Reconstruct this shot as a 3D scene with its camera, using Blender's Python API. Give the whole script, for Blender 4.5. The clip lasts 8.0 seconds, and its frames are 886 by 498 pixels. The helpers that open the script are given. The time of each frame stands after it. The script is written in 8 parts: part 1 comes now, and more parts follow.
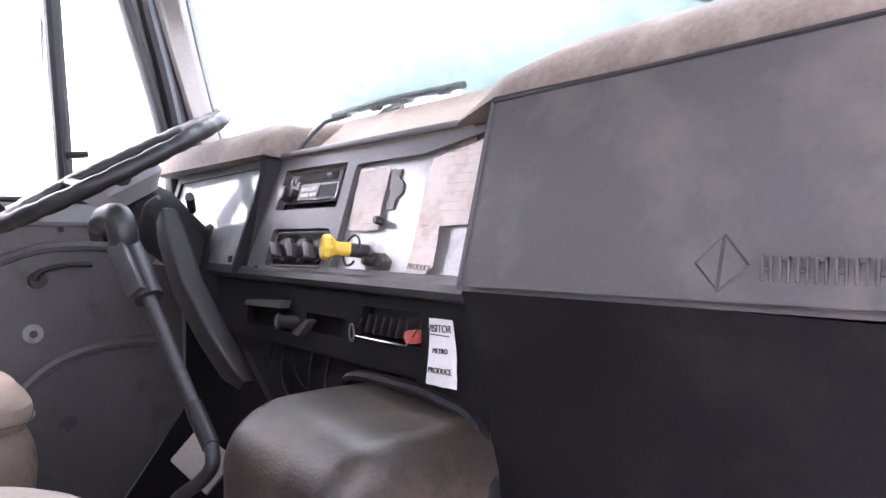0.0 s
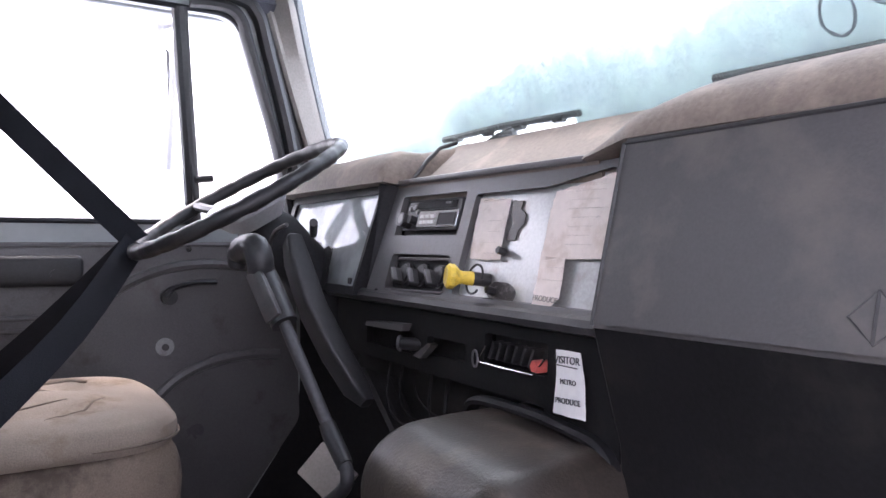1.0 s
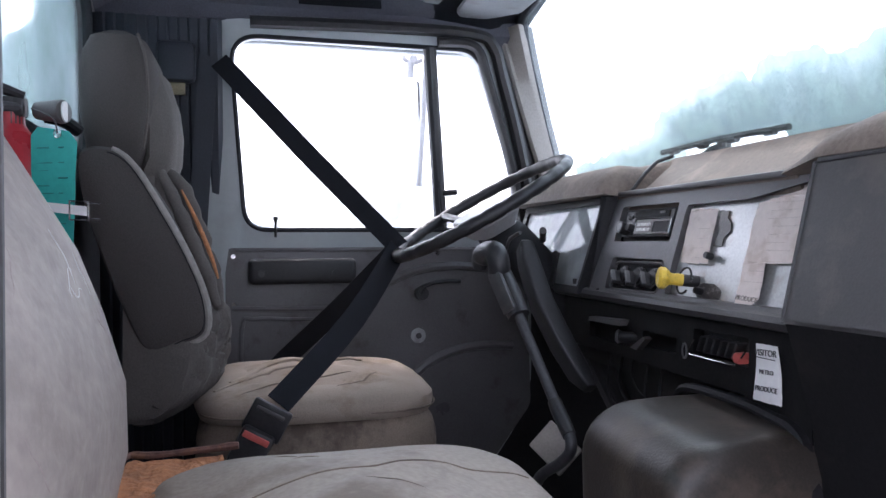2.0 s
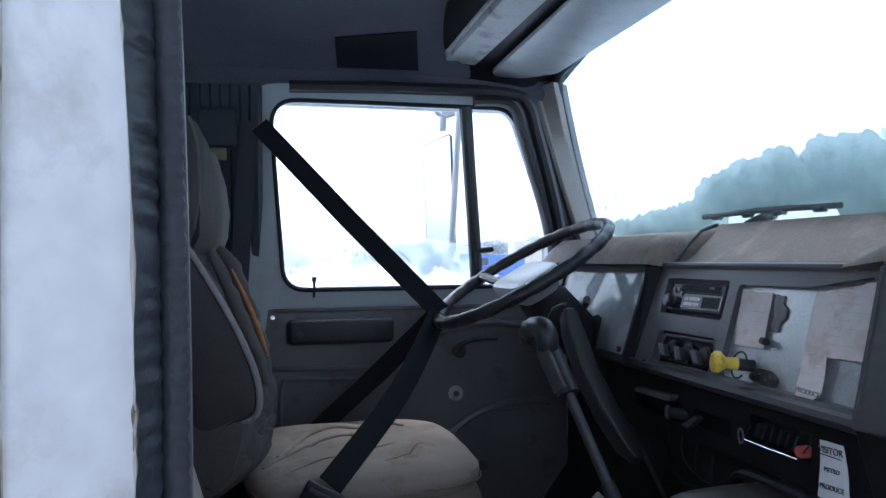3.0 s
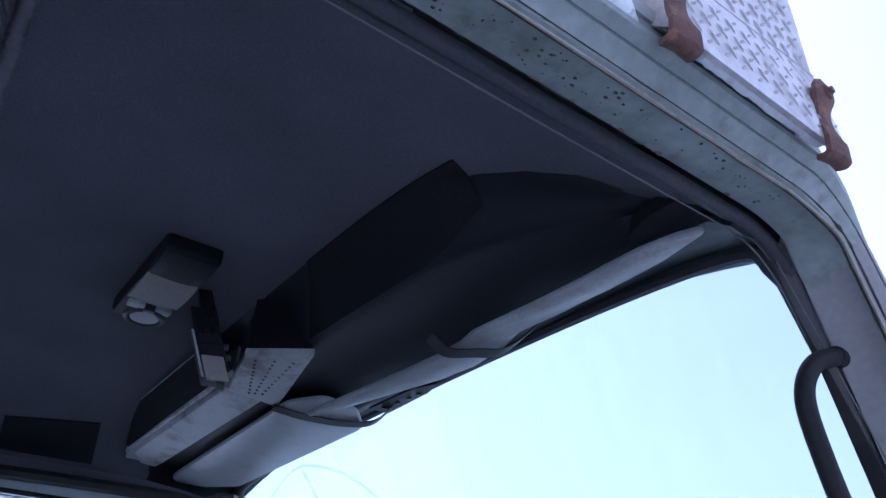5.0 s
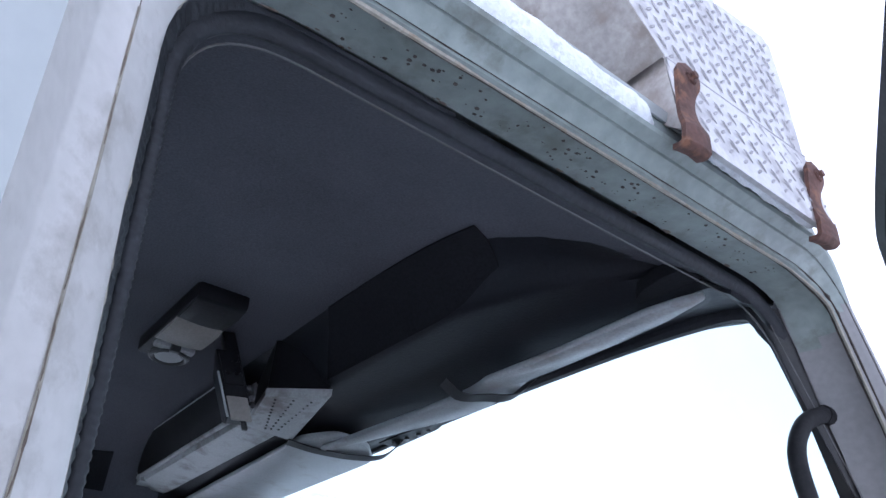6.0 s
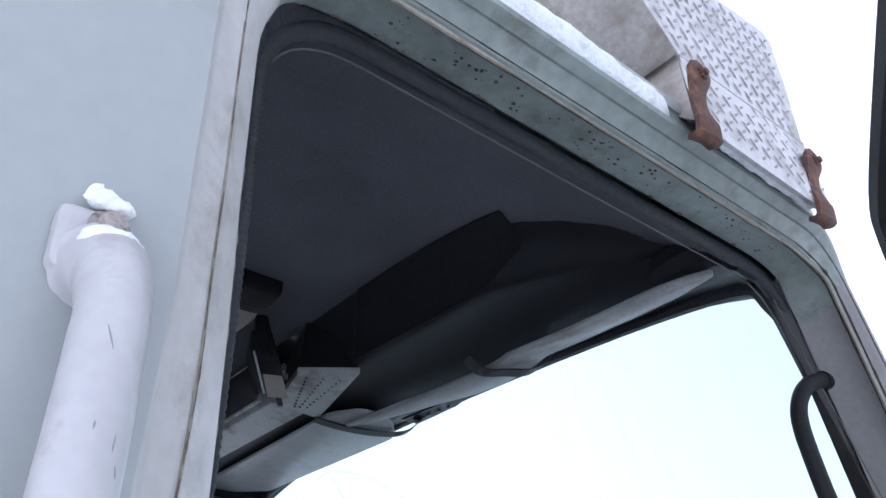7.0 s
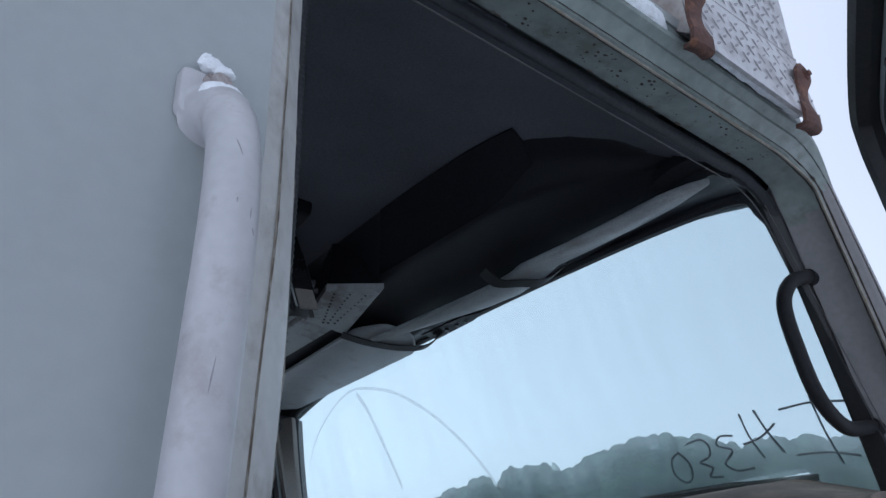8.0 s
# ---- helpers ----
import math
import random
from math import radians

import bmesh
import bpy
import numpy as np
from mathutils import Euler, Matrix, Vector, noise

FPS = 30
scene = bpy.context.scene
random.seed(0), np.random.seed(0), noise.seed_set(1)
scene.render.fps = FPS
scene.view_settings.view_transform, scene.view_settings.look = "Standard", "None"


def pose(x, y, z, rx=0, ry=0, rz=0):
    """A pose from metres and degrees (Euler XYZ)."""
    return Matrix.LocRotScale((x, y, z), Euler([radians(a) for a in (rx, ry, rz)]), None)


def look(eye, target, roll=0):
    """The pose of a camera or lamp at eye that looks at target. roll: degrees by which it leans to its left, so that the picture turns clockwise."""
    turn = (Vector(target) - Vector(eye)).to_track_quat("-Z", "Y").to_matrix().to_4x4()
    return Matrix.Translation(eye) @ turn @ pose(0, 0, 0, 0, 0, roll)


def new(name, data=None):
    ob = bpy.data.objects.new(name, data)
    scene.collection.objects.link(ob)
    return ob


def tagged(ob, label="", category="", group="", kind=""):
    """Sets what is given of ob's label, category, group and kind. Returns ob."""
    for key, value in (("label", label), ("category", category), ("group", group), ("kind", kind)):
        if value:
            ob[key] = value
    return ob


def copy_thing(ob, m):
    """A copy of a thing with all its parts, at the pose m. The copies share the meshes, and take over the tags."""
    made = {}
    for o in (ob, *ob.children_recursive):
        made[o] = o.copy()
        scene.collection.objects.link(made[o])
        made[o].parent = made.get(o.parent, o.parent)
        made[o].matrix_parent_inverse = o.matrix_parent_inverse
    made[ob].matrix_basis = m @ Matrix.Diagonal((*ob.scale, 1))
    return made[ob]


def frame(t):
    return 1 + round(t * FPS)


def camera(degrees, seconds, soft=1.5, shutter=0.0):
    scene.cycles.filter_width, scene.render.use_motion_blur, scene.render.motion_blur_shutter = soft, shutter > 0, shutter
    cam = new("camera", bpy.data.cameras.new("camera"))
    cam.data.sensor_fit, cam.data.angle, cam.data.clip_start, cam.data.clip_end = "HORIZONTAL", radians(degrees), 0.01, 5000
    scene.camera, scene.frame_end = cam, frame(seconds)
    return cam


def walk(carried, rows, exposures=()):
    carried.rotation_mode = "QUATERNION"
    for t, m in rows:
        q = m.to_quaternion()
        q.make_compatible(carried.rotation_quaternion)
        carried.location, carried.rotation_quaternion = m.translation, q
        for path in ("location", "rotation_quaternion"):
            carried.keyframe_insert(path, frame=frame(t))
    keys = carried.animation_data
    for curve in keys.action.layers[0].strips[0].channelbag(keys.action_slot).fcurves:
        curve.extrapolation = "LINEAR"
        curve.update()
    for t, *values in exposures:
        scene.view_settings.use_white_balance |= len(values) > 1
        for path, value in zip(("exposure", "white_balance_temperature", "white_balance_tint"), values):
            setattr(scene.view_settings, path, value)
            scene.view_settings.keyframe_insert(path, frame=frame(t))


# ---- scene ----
from mathutils.geometry import tessellate_polygon
from mathutils.bvhtree import BVHTree

cam = camera(61.3, 8.0)
PATH = [
    (0, (-0.005, 0.044, 2.018), (-1.578, 1.279, 1.992), 0.3),
    (0.5, (-0.037, 0.004, 2.035), (-1.615, 1.233, 2.01), 0.3),
    (1, (-0.009, -0.022, 2.059), (-1.708, 1.033, 2.034), 0.1),
    (1.5, (0.058, -0.052, 2.057), (-1.816, 0.646, 2.036), -0.1),
    (2, (0.185, -0.1, 2.068), (-1.752, 0.397, 2.047), -0.2),
    (2.2, (0.197, -0.123, 2.089), (-1.748, 0.345, 2.067), -0.2),
    (3.3, (0.168, -0.166, 2.193), (-1.771, 0.322, 2.264), -0.5),
    (3.5, (0.168, -0.163, 2.192), (-1.733, 0.421, 2.404), 0.0),
    (4, (0.184, -0.168, 2.185), (-1.54, 0.704, 2.699), 0.4),
    (4.5, (0.235, -0.187, 2.164), (-1.281, 0.846, 2.962), -0.3),
    (5, (0.249, -0.192, 2.159), (-1.108, 0.826, 3.219), 0.9),
    (5.2, (0.262, -0.196, 2.153), (-1.062, 0.812, 3.263), 0.8),
    (6.3, (0.307, -0.314, 2.177), (-1.009, 0.734, 3.258), 0.9),
    (6.5, (0.313, -0.312, 2.159), (-0.997, 0.726, 3.258), 0.5),
    (7, (0.317, -0.375, 2.117), (-1.001, 0.685, 3.183), 0.0),
    (7.5, (0.347, -0.409, 2.085), (-0.996, 0.675, 3.096), -0.1),
    (7.8, (0.363, -0.421, 2.046), (-1.011, 0.647, 3.02), 0.1),
    (8, (0.356, -0.421, 2.011), (-1.034, 0.656, 2.964), -0.2),
]
EXPOSURES = [
    (0, 3.9, 6650, 31), (0.6, 3.7, 6600, 31), (1.0, 3.35, 6550, 28), (1.5, 3.03, 6400, 24), (2.2, 2.66, 6100, 21), (3.3, 1.65, 4800, 11), (3.5, 1.42, 4450, 11), (4.0, 0.5, 4900, 13),
    (4.5, 0.5, 5150, 13), (5.0, 1.14, 5000, 25), (5.2, 1.32, 5050, 25), (6.3, 1.75, 5850, 15), (7.2, 1.35, 5950, 15), (7.5, 1.1, 6150, 17), (7.8, 0.82, 5750, 12), (8, 0.6, 5700, 11),
]
walk(cam, [(t, look(eye, target, roll)) for t, eye, target, roll in PATH], EXPOSURES)

# ---- light ----
world = bpy.data.worlds.new("sky")
scene.world = world
world.use_nodes = True
wn = world.node_tree.nodes
sky = wn.new("ShaderNodeTexSky")
sky.sky_type, sky.sun_disc = "NISHITA", False
sky.sun_elevation, sky.sun_rotation = radians(62), radians(262)
sky.dust_density, sky.ozone_density, sky.air_density = 3.0, 1.0, 1.0
grey = wn.new("ShaderNodeHueSaturation")
grey.inputs["Saturation"].default_value = 0.28
world.node_tree.links.new(sky.outputs[0], grey.inputs["Color"])
world.node_tree.links.new(grey.outputs[0], wn["Background"].inputs["Color"])
wn["Background"].inputs["Strength"].default_value = 0.15
sun = new("sun", bpy.data.lights.new("sun", "SUN"))
sun.data.energy, sun.data.angle, sun.data.color = 0.5, radians(30), (1.0, 0.96, 0.9)
sun.matrix_world = look((-4.6, -0.65, 8.8), (0, 0, 0))

# ---- materials ----


def mat(name, color, rough=0.6, metal=0.0, spread=0.25, coarse=6.0, fine=90.0, bump=0.15, dirt=None, dirt_amount=0.5, spec=0.5, depth=0.002):
    """A surface with patchy and fine variation, fine relief and, where given, dirt of another colour lying in patches."""
    m = bpy.data.materials.new(name)
    m.use_nodes = True
    nt = m.node_tree
    n, link = nt.nodes, nt.links.new
    b = n["Principled BSDF"]
    tc = n.new("ShaderNodeTexCoord")
    big, small = n.new("ShaderNodeTexNoise"), n.new("ShaderNodeTexNoise")
    big.inputs["Scale"].default_value, big.inputs["Detail"].default_value = coarse, 6.0
    small.inputs["Scale"].default_value, small.inputs["Detail"].default_value = fine, 4.0
    link(tc.outputs["Object"], big.inputs["Vector"])
    link(tc.outputs["Object"], small.inputs["Vector"])
    both = n.new("ShaderNodeMath")
    both.operation = "ADD"
    link(big.outputs["Fac"], both.inputs[0])
    link(small.outputs["Fac"], both.inputs[1])
    ramp = n.new("ShaderNodeMapRange")
    ramp.inputs["From Min"].default_value, ramp.inputs["From Max"].default_value = 0.65, 1.35
    ramp.inputs["To Min"].default_value, ramp.inputs["To Max"].default_value = 1 - spread, 1 + spread
    link(both.outputs[0], ramp.inputs["Value"])
    mul = n.new("ShaderNodeVectorMath")
    mul.operation = "MULTIPLY"
    mul.inputs[0].default_value = color
    link(ramp.outputs[0], mul.inputs[1])
    out = mul.outputs[0]
    if dirt:
        mix = n.new("ShaderNodeMix")
        mix.data_type = "RGBA"
        patch = n.new("ShaderNodeTexNoise")
        patch.inputs["Scale"].default_value, patch.inputs["Detail"].default_value = coarse * 1.7, 9.0
        patch.inputs["Roughness"].default_value = 0.65
        link(tc.outputs["Object"], patch.inputs["Vector"])
        cut = n.new("ShaderNodeMapRange")
        cut.inputs["From Min"].default_value, cut.inputs["From Max"].default_value = 0.62 - 0.3 * dirt_amount, 0.72 - 0.2 * dirt_amount
        link(patch.outputs["Fac"], cut.inputs["Value"])
        link(cut.outputs[0], mix.inputs["Factor"])
        link(out, mix.inputs["A"])
        mix.inputs["B"].default_value = (*dirt, 1)
        out = mix.outputs["Result"]
    link(out, b.inputs["Base Color"])
    rr = n.new("ShaderNodeMapRange")
    rr.inputs["To Min"].default_value, rr.inputs["To Max"].default_value = max(0.03, rough - 0.12), min(1.0, rough + 0.12)
    link(big.outputs["Fac"], rr.inputs["Value"])
    link(rr.outputs[0], b.inputs["Roughness"])
    b.inputs["Metallic"].default_value = metal
    b.inputs["Specular IOR Level"].default_value = spec
    bp = n.new("ShaderNodeBump")
    bp.inputs["Strength"].default_value, bp.inputs["Distance"].default_value = bump, depth
    link(small.outputs["Fac"], bp.inputs["Height"])
    link(bp.outputs[0], b.inputs["Normal"])
    return m


DASH = mat("dash_plastic", (0.057, 0.054, 0.055), 0.44, spread=0.14, coarse=4, fine=300, bump=0.14, dirt=(0.092, 0.082, 0.077), dirt_amount=0.45)
DASHTOP = mat("dusty_dash_top", (0.15, 0.12, 0.1), 0.75, spread=0.25, coarse=7, fine=160, bump=0.35, dirt=(0.22, 0.178, 0.145), dirt_amount=0.45)
BEZEL = mat("grey_bezel", (0.1, 0.098, 0.1), 0.42, spread=0.15, coarse=12, fine=200, bump=0.1, dirt=(0.1, 0.09, 0.085), dirt_amount=0.3)
BLACK = mat("black_plastic", (0.02, 0.02, 0.022), 0.42, spread=0.35, coarse=9, fine=180, bump=0.2, dirt=(0.03, 0.028, 0.027), dirt_amount=0.3)
WELL = mat("footwell_black", (0.014, 0.014, 0.015), 0.8, spread=0.4, coarse=6, fine=80, bump=0.3)
VINYL = mat("cover_vinyl", (0.042, 0.035, 0.03), 0.37, spread=0.3, coarse=6, fine=260, bump=0.3, dirt=(0.09, 0.07, 0.055), dirt_amount=0.5, spec=0.5)
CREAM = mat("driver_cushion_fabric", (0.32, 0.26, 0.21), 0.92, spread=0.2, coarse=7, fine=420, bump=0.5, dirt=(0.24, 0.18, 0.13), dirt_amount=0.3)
CUSHION_SIDE = mat("dark_cushion_side", (0.2, 0.155, 0.12), 0.92, spread=0.3, coarse=8, fine=420, bump=0.5, dirt=(0.1, 0.075, 0.06), dirt_amount=0.4)
PALE = mat("pale_seat_vinyl", (0.33, 0.28, 0.25), 0.62, spread=0.2, coarse=11, fine=75, bump=0.4, dirt=(0.27, 0.225, 0.2), dirt_amount=0.4, depth=0.004)
BROWNSEAT = mat("taupe_seat_fabric", (0.06, 0.053, 0.05), 0.85, spread=0.22, coarse=6, fine=380, bump=0.5)
GREYSEAT = mat("grey_seat_fabric", (0.095, 0.084, 0.077), 0.85, spread=0.22, coarse=9, fine=300, bump=0.5)
PIPING = mat("seat_piping", (0.26, 0.24, 0.22), 0.6)
FOAM = mat("orange_foam", (0.47, 0.2, 0.09), 0.95, spread=0.35, coarse=25, fine=120, bump=1.0, depth=0.006)
PAINT = mat("pale_cab_paint", (0.345, 0.37, 0.37), 0.38, spread=0.05, coarse=3, fine=70, bump=0.04, dirt=(0.315, 0.33, 0.325), dirt_amount=0.25)
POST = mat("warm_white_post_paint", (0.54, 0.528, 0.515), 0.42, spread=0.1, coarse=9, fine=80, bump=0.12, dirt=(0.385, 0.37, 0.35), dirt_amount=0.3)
PILLAR = mat("grey_post_paint", (0.225, 0.218, 0.22), 0.42, spread=0.12, coarse=5, fine=120, bump=0.08)
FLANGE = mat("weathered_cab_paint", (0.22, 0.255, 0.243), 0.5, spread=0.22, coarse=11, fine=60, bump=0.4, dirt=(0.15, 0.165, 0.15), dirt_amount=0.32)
TRIM = mat("pillar_trim", (0.26, 0.235, 0.215), 0.65, spread=0.18, coarse=7, fine=200, bump=0.25)
DOORTRIM = mat("door_trim", (0.122, 0.116, 0.118), 0.33, spread=0.18, coarse=6, fine=300, bump=0.2, dirt=(0.08, 0.072, 0.067), dirt_amount=0.15)
HEAD = mat("headliner", (0.086, 0.086, 0.101), 0.95, spread=0.3, coarse=4, fine=320, bump=0.5, spec=0.15)
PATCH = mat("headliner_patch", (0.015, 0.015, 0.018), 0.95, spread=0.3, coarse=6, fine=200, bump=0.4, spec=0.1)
CONSOLE = mat("console_plastic", (0.36, 0.365, 0.365), 0.5, spread=0.2, coarse=7, fine=240, bump=0.25, dirt=(0.2, 0.185, 0.175), dirt_amount=0.35)
HEADER = mat("header_vinyl", (0.010, 0.011, 0.015), 0.5, spread=0.25, coarse=6, fine=220, bump=0.3, spec=0.28)
VISOR = mat("visor_vinyl", (0.31, 0.322, 0.328), 0.33, spread=0.2, coarse=8, fine=240, bump=0.2, dirt=(0.25, 0.24, 0.23), dirt_amount=0.25)
JET = mat("jet_black_plastic", (0.006, 0.006, 0.008), 0.5, spread=0.3, coarse=12, fine=200, bump=0.1, spec=0.15)
NAVY = mat("blue_black_trim", (0.02, 0.024, 0.034), 0.6, spread=0.25, coarse=9, fine=200, bump=0.1)
STALK = mat("grey_column_plastic", (0.022, 0.022, 0.024), 0.5, spread=0.25, coarse=9, fine=180, bump=0.15)
SHROUD = mat("dull_black_shroud", (0.016, 0.016, 0.018), 0.6, spread=0.4, coarse=9, fine=180, bump=0.25, spec=0.25)
RUBBER = mat("rubber_seal", (0.019, 0.021, 0.026), 0.55, spread=0.4, coarse=20, fine=150, bump=0.5, spec=0.35)
RUST = mat("rusty_steel", (0.1, 0.05, 0.04), 0.85, 0.1, spread=0.45, coarse=25, fine=140, bump=0.6, dirt=(0.2, 0.095, 0.055), dirt_amount=0.3)
SHEETMETAL = mat("dull_back_sheet", (0.36, 0.34, 0.325), 0.55, 0.2, spread=0.25, coarse=9, fine=120, bump=0.25, dirt=(0.24, 0.21, 0.19), dirt_amount=0.4)
# darker than the plate: the dark ground's reflection is put into this colour
TREAD = mat("tread_bars_dark_reflection", (0.3, 0.29, 0.3), 0.4, 0.7, spread=0.3, coarse=12, fine=120, bump=0.15)
ALU = mat("aluminium_plate", (0.62, 0.61, 0.62), 0.42, 0.75, spread=0.15, coarse=7, fine=120, bump=0.15, dirt=(0.42, 0.4, 0.4), dirt_amount=0.35)
BRUSHED = mat("brushed_plate", (0.41, 0.415, 0.41), 0.35, 0.6, spread=0.15, coarse=10, fine=240, bump=0.1, dirt=(0.32, 0.3, 0.28), dirt_amount=0.3)
CHROME = mat("chrome", (0.75, 0.75, 0.76), 0.18, 1.0, spread=0.1, coarse=15, fine=120, bump=0.05)
STEEL = mat("steel_stalk", (0.06, 0.06, 0.064), 0.45, 0.3, spread=0.3, coarse=18, fine=150, bump=0.15)
PAPER = mat("paper", (0.74, 0.66, 0.61), 0.9, spread=0.08, coarse=14, fine=90, bump=0.2, dirt=(0.62, 0.53, 0.47), dirt_amount=0.35)
LABEL = mat("white_label", (0.75, 0.74, 0.73), 0.7, spread=0.06, coarse=20, fine=120, bump=0.1)
OLDLABEL = mat("faded_yellow_label", (0.2, 0.17, 0.11), 0.8, spread=0.3, coarse=60, fine=300)
MARKER = mat("grey_marker", (0.17, 0.19, 0.21), 0.8, spread=0.3, coarse=60, fine=300, bump=0.2)
PENCIL = mat("faded_pencil", (0.6, 0.53, 0.48), 0.9)
SMUDGE = mat("mottled_black_patch", (0.035, 0.03, 0.03), 0.5, spread=0.5, coarse=60, fine=220, bump=0.1, dirt=(0.16, 0.15, 0.15), dirt_amount=0.45)
TAGINK = mat("faded_tag_print", (0.02, 0.2, 0.19), 0.7, spread=0.3)
INK = mat("ink", (0.04, 0.04, 0.045), 0.7, spread=0.3)
YELLOW = mat("yellow_plastic", (0.75, 0.52, 0.06), 0.45, spread=0.15, coarse=25, fine=180, bump=0.1, dirt=(0.45, 0.3, 0.06), dirt_amount=0.25)
RED = mat("red_plastic", (0.5, 0.1, 0.085), 0.4, spread=0.15, coarse=25, fine=150, bump=0.1)
REDPAINT = mat("red_paint", (0.4, 0.03, 0.04), 0.3, spread=0.15, coarse=15, fine=150, bump=0.05)
TEAL = mat("teal_tag", (0.03, 0.42, 0.37), 0.6, spread=0.12, coarse=14, fine=120, bump=0.1)
WEB = mat("belt_webbing", (0.013, 0.014, 0.018), 0.8, spread=0.3, coarse=15, fine=500, bump=0.5, spec=0.2)
SCUFF = mat("rubbed_white_paint", (0.3, 0.29, 0.3), 0.6, spread=0.3, coarse=200, fine=600)
RUSTPAINT = mat("chipped_bolt_paint", (0.36, 0.32, 0.31), 0.5, spread=0.25, coarse=60, fine=260, bump=0.4, dirt=(0.12, 0.085, 0.07), dirt_amount=0.5)
SNOW = mat("snow", (0.85, 0.87, 0.9), 0.85, spread=0.05, coarse=12, fine=90, bump=0.8, depth=0.006)
WHITEROD = mat("white_painted_steel", (0.47, 0.465, 0.48), 0.36, spread=0.1, coarse=14, fine=110, bump=0.15, dirt=(0.38, 0.36, 0.365), dirt_amount=0.18)
ROOF_SNOW = mat("roof_snow", (0.78, 0.8, 0.83), 0.9, spread=0.08, coarse=25, fine=150, bump=1.0, dirt=(0.6, 0.61, 0.63), dirt_amount=0.25, depth=0.005)
GROUND = mat("snowy_ground", (0.7, 0.73, 0.78), 0.9, spread=0.1, coarse=0.15, fine=4.0, bump=0.5, dirt=(0.38, 0.38, 0.38), dirt_amount=0.3, depth=0.05)
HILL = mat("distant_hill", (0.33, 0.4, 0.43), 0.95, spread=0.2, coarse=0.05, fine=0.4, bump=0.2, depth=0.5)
# twig colour lightened to carry the distance haze
HAZED = mat("hazed_twigs", (0.42, 0.46, 0.49), 0.95, spread=0.25, coarse=0.5, fine=5.0, bump=0.3, depth=0.1)
KNEE = mat("knee_panel_plastic", (0.0062, 0.0062, 0.007), 0.6, spread=0.4, coarse=7, fine=180, bump=0.15, dirt=(0.013, 0.012, 0.0118), dirt_amount=0.35, spec=0.18)
FELT = mat("faded_seat_side", (0.37, 0.302, 0.285), 0.9, spread=0.14, coarse=12, fine=300, bump=0.5, dirt=(0.27, 0.23, 0.225), dirt_amount=0.35)
TAN = mat("soiled_beige_vinyl", (0.34, 0.288, 0.237), 0.62, spread=0.2, coarse=5, fine=160, bump=0.3, dirt=(0.2, 0.16, 0.125), dirt_amount=0.45)
PAD = mat("pale_horn_pad", (0.42, 0.42, 0.43), 0.35, spread=0.15, coarse=9, fine=160, bump=0.1)
BEAD = mat("cracked_cream_sealant", (0.3, 0.28, 0.24), 0.8, spread=0.25, coarse=30, fine=160, bump=0.6, dirt=(0.26, 0.21, 0.16), dirt_amount=0.35)
SEAM = mat("dirty_seam", (0.06, 0.05, 0.045), 0.9, spread=0.5, coarse=40, fine=200, bump=0.5)
STAIN = mat("brown_stain", (0.13, 0.105, 0.085), 0.9, spread=0.5, coarse=40, fine=200, bump=0.5)
BARK = mat("bark", (0.1, 0.085, 0.07), 0.9, spread=0.4, coarse=3, fine=30)
BLUE = mat("blue_paint", (0.04, 0.12, 0.42), 0.35, spread=0.15, coarse=3, fine=40)
BEIGE = mat("beige_cladding", (0.5, 0.44, 0.36), 0.7, spread=0.12, coarse=1, fine=20)
TYRE = mat("tyre_rubber", (0.02, 0.02, 0.02), 0.8)


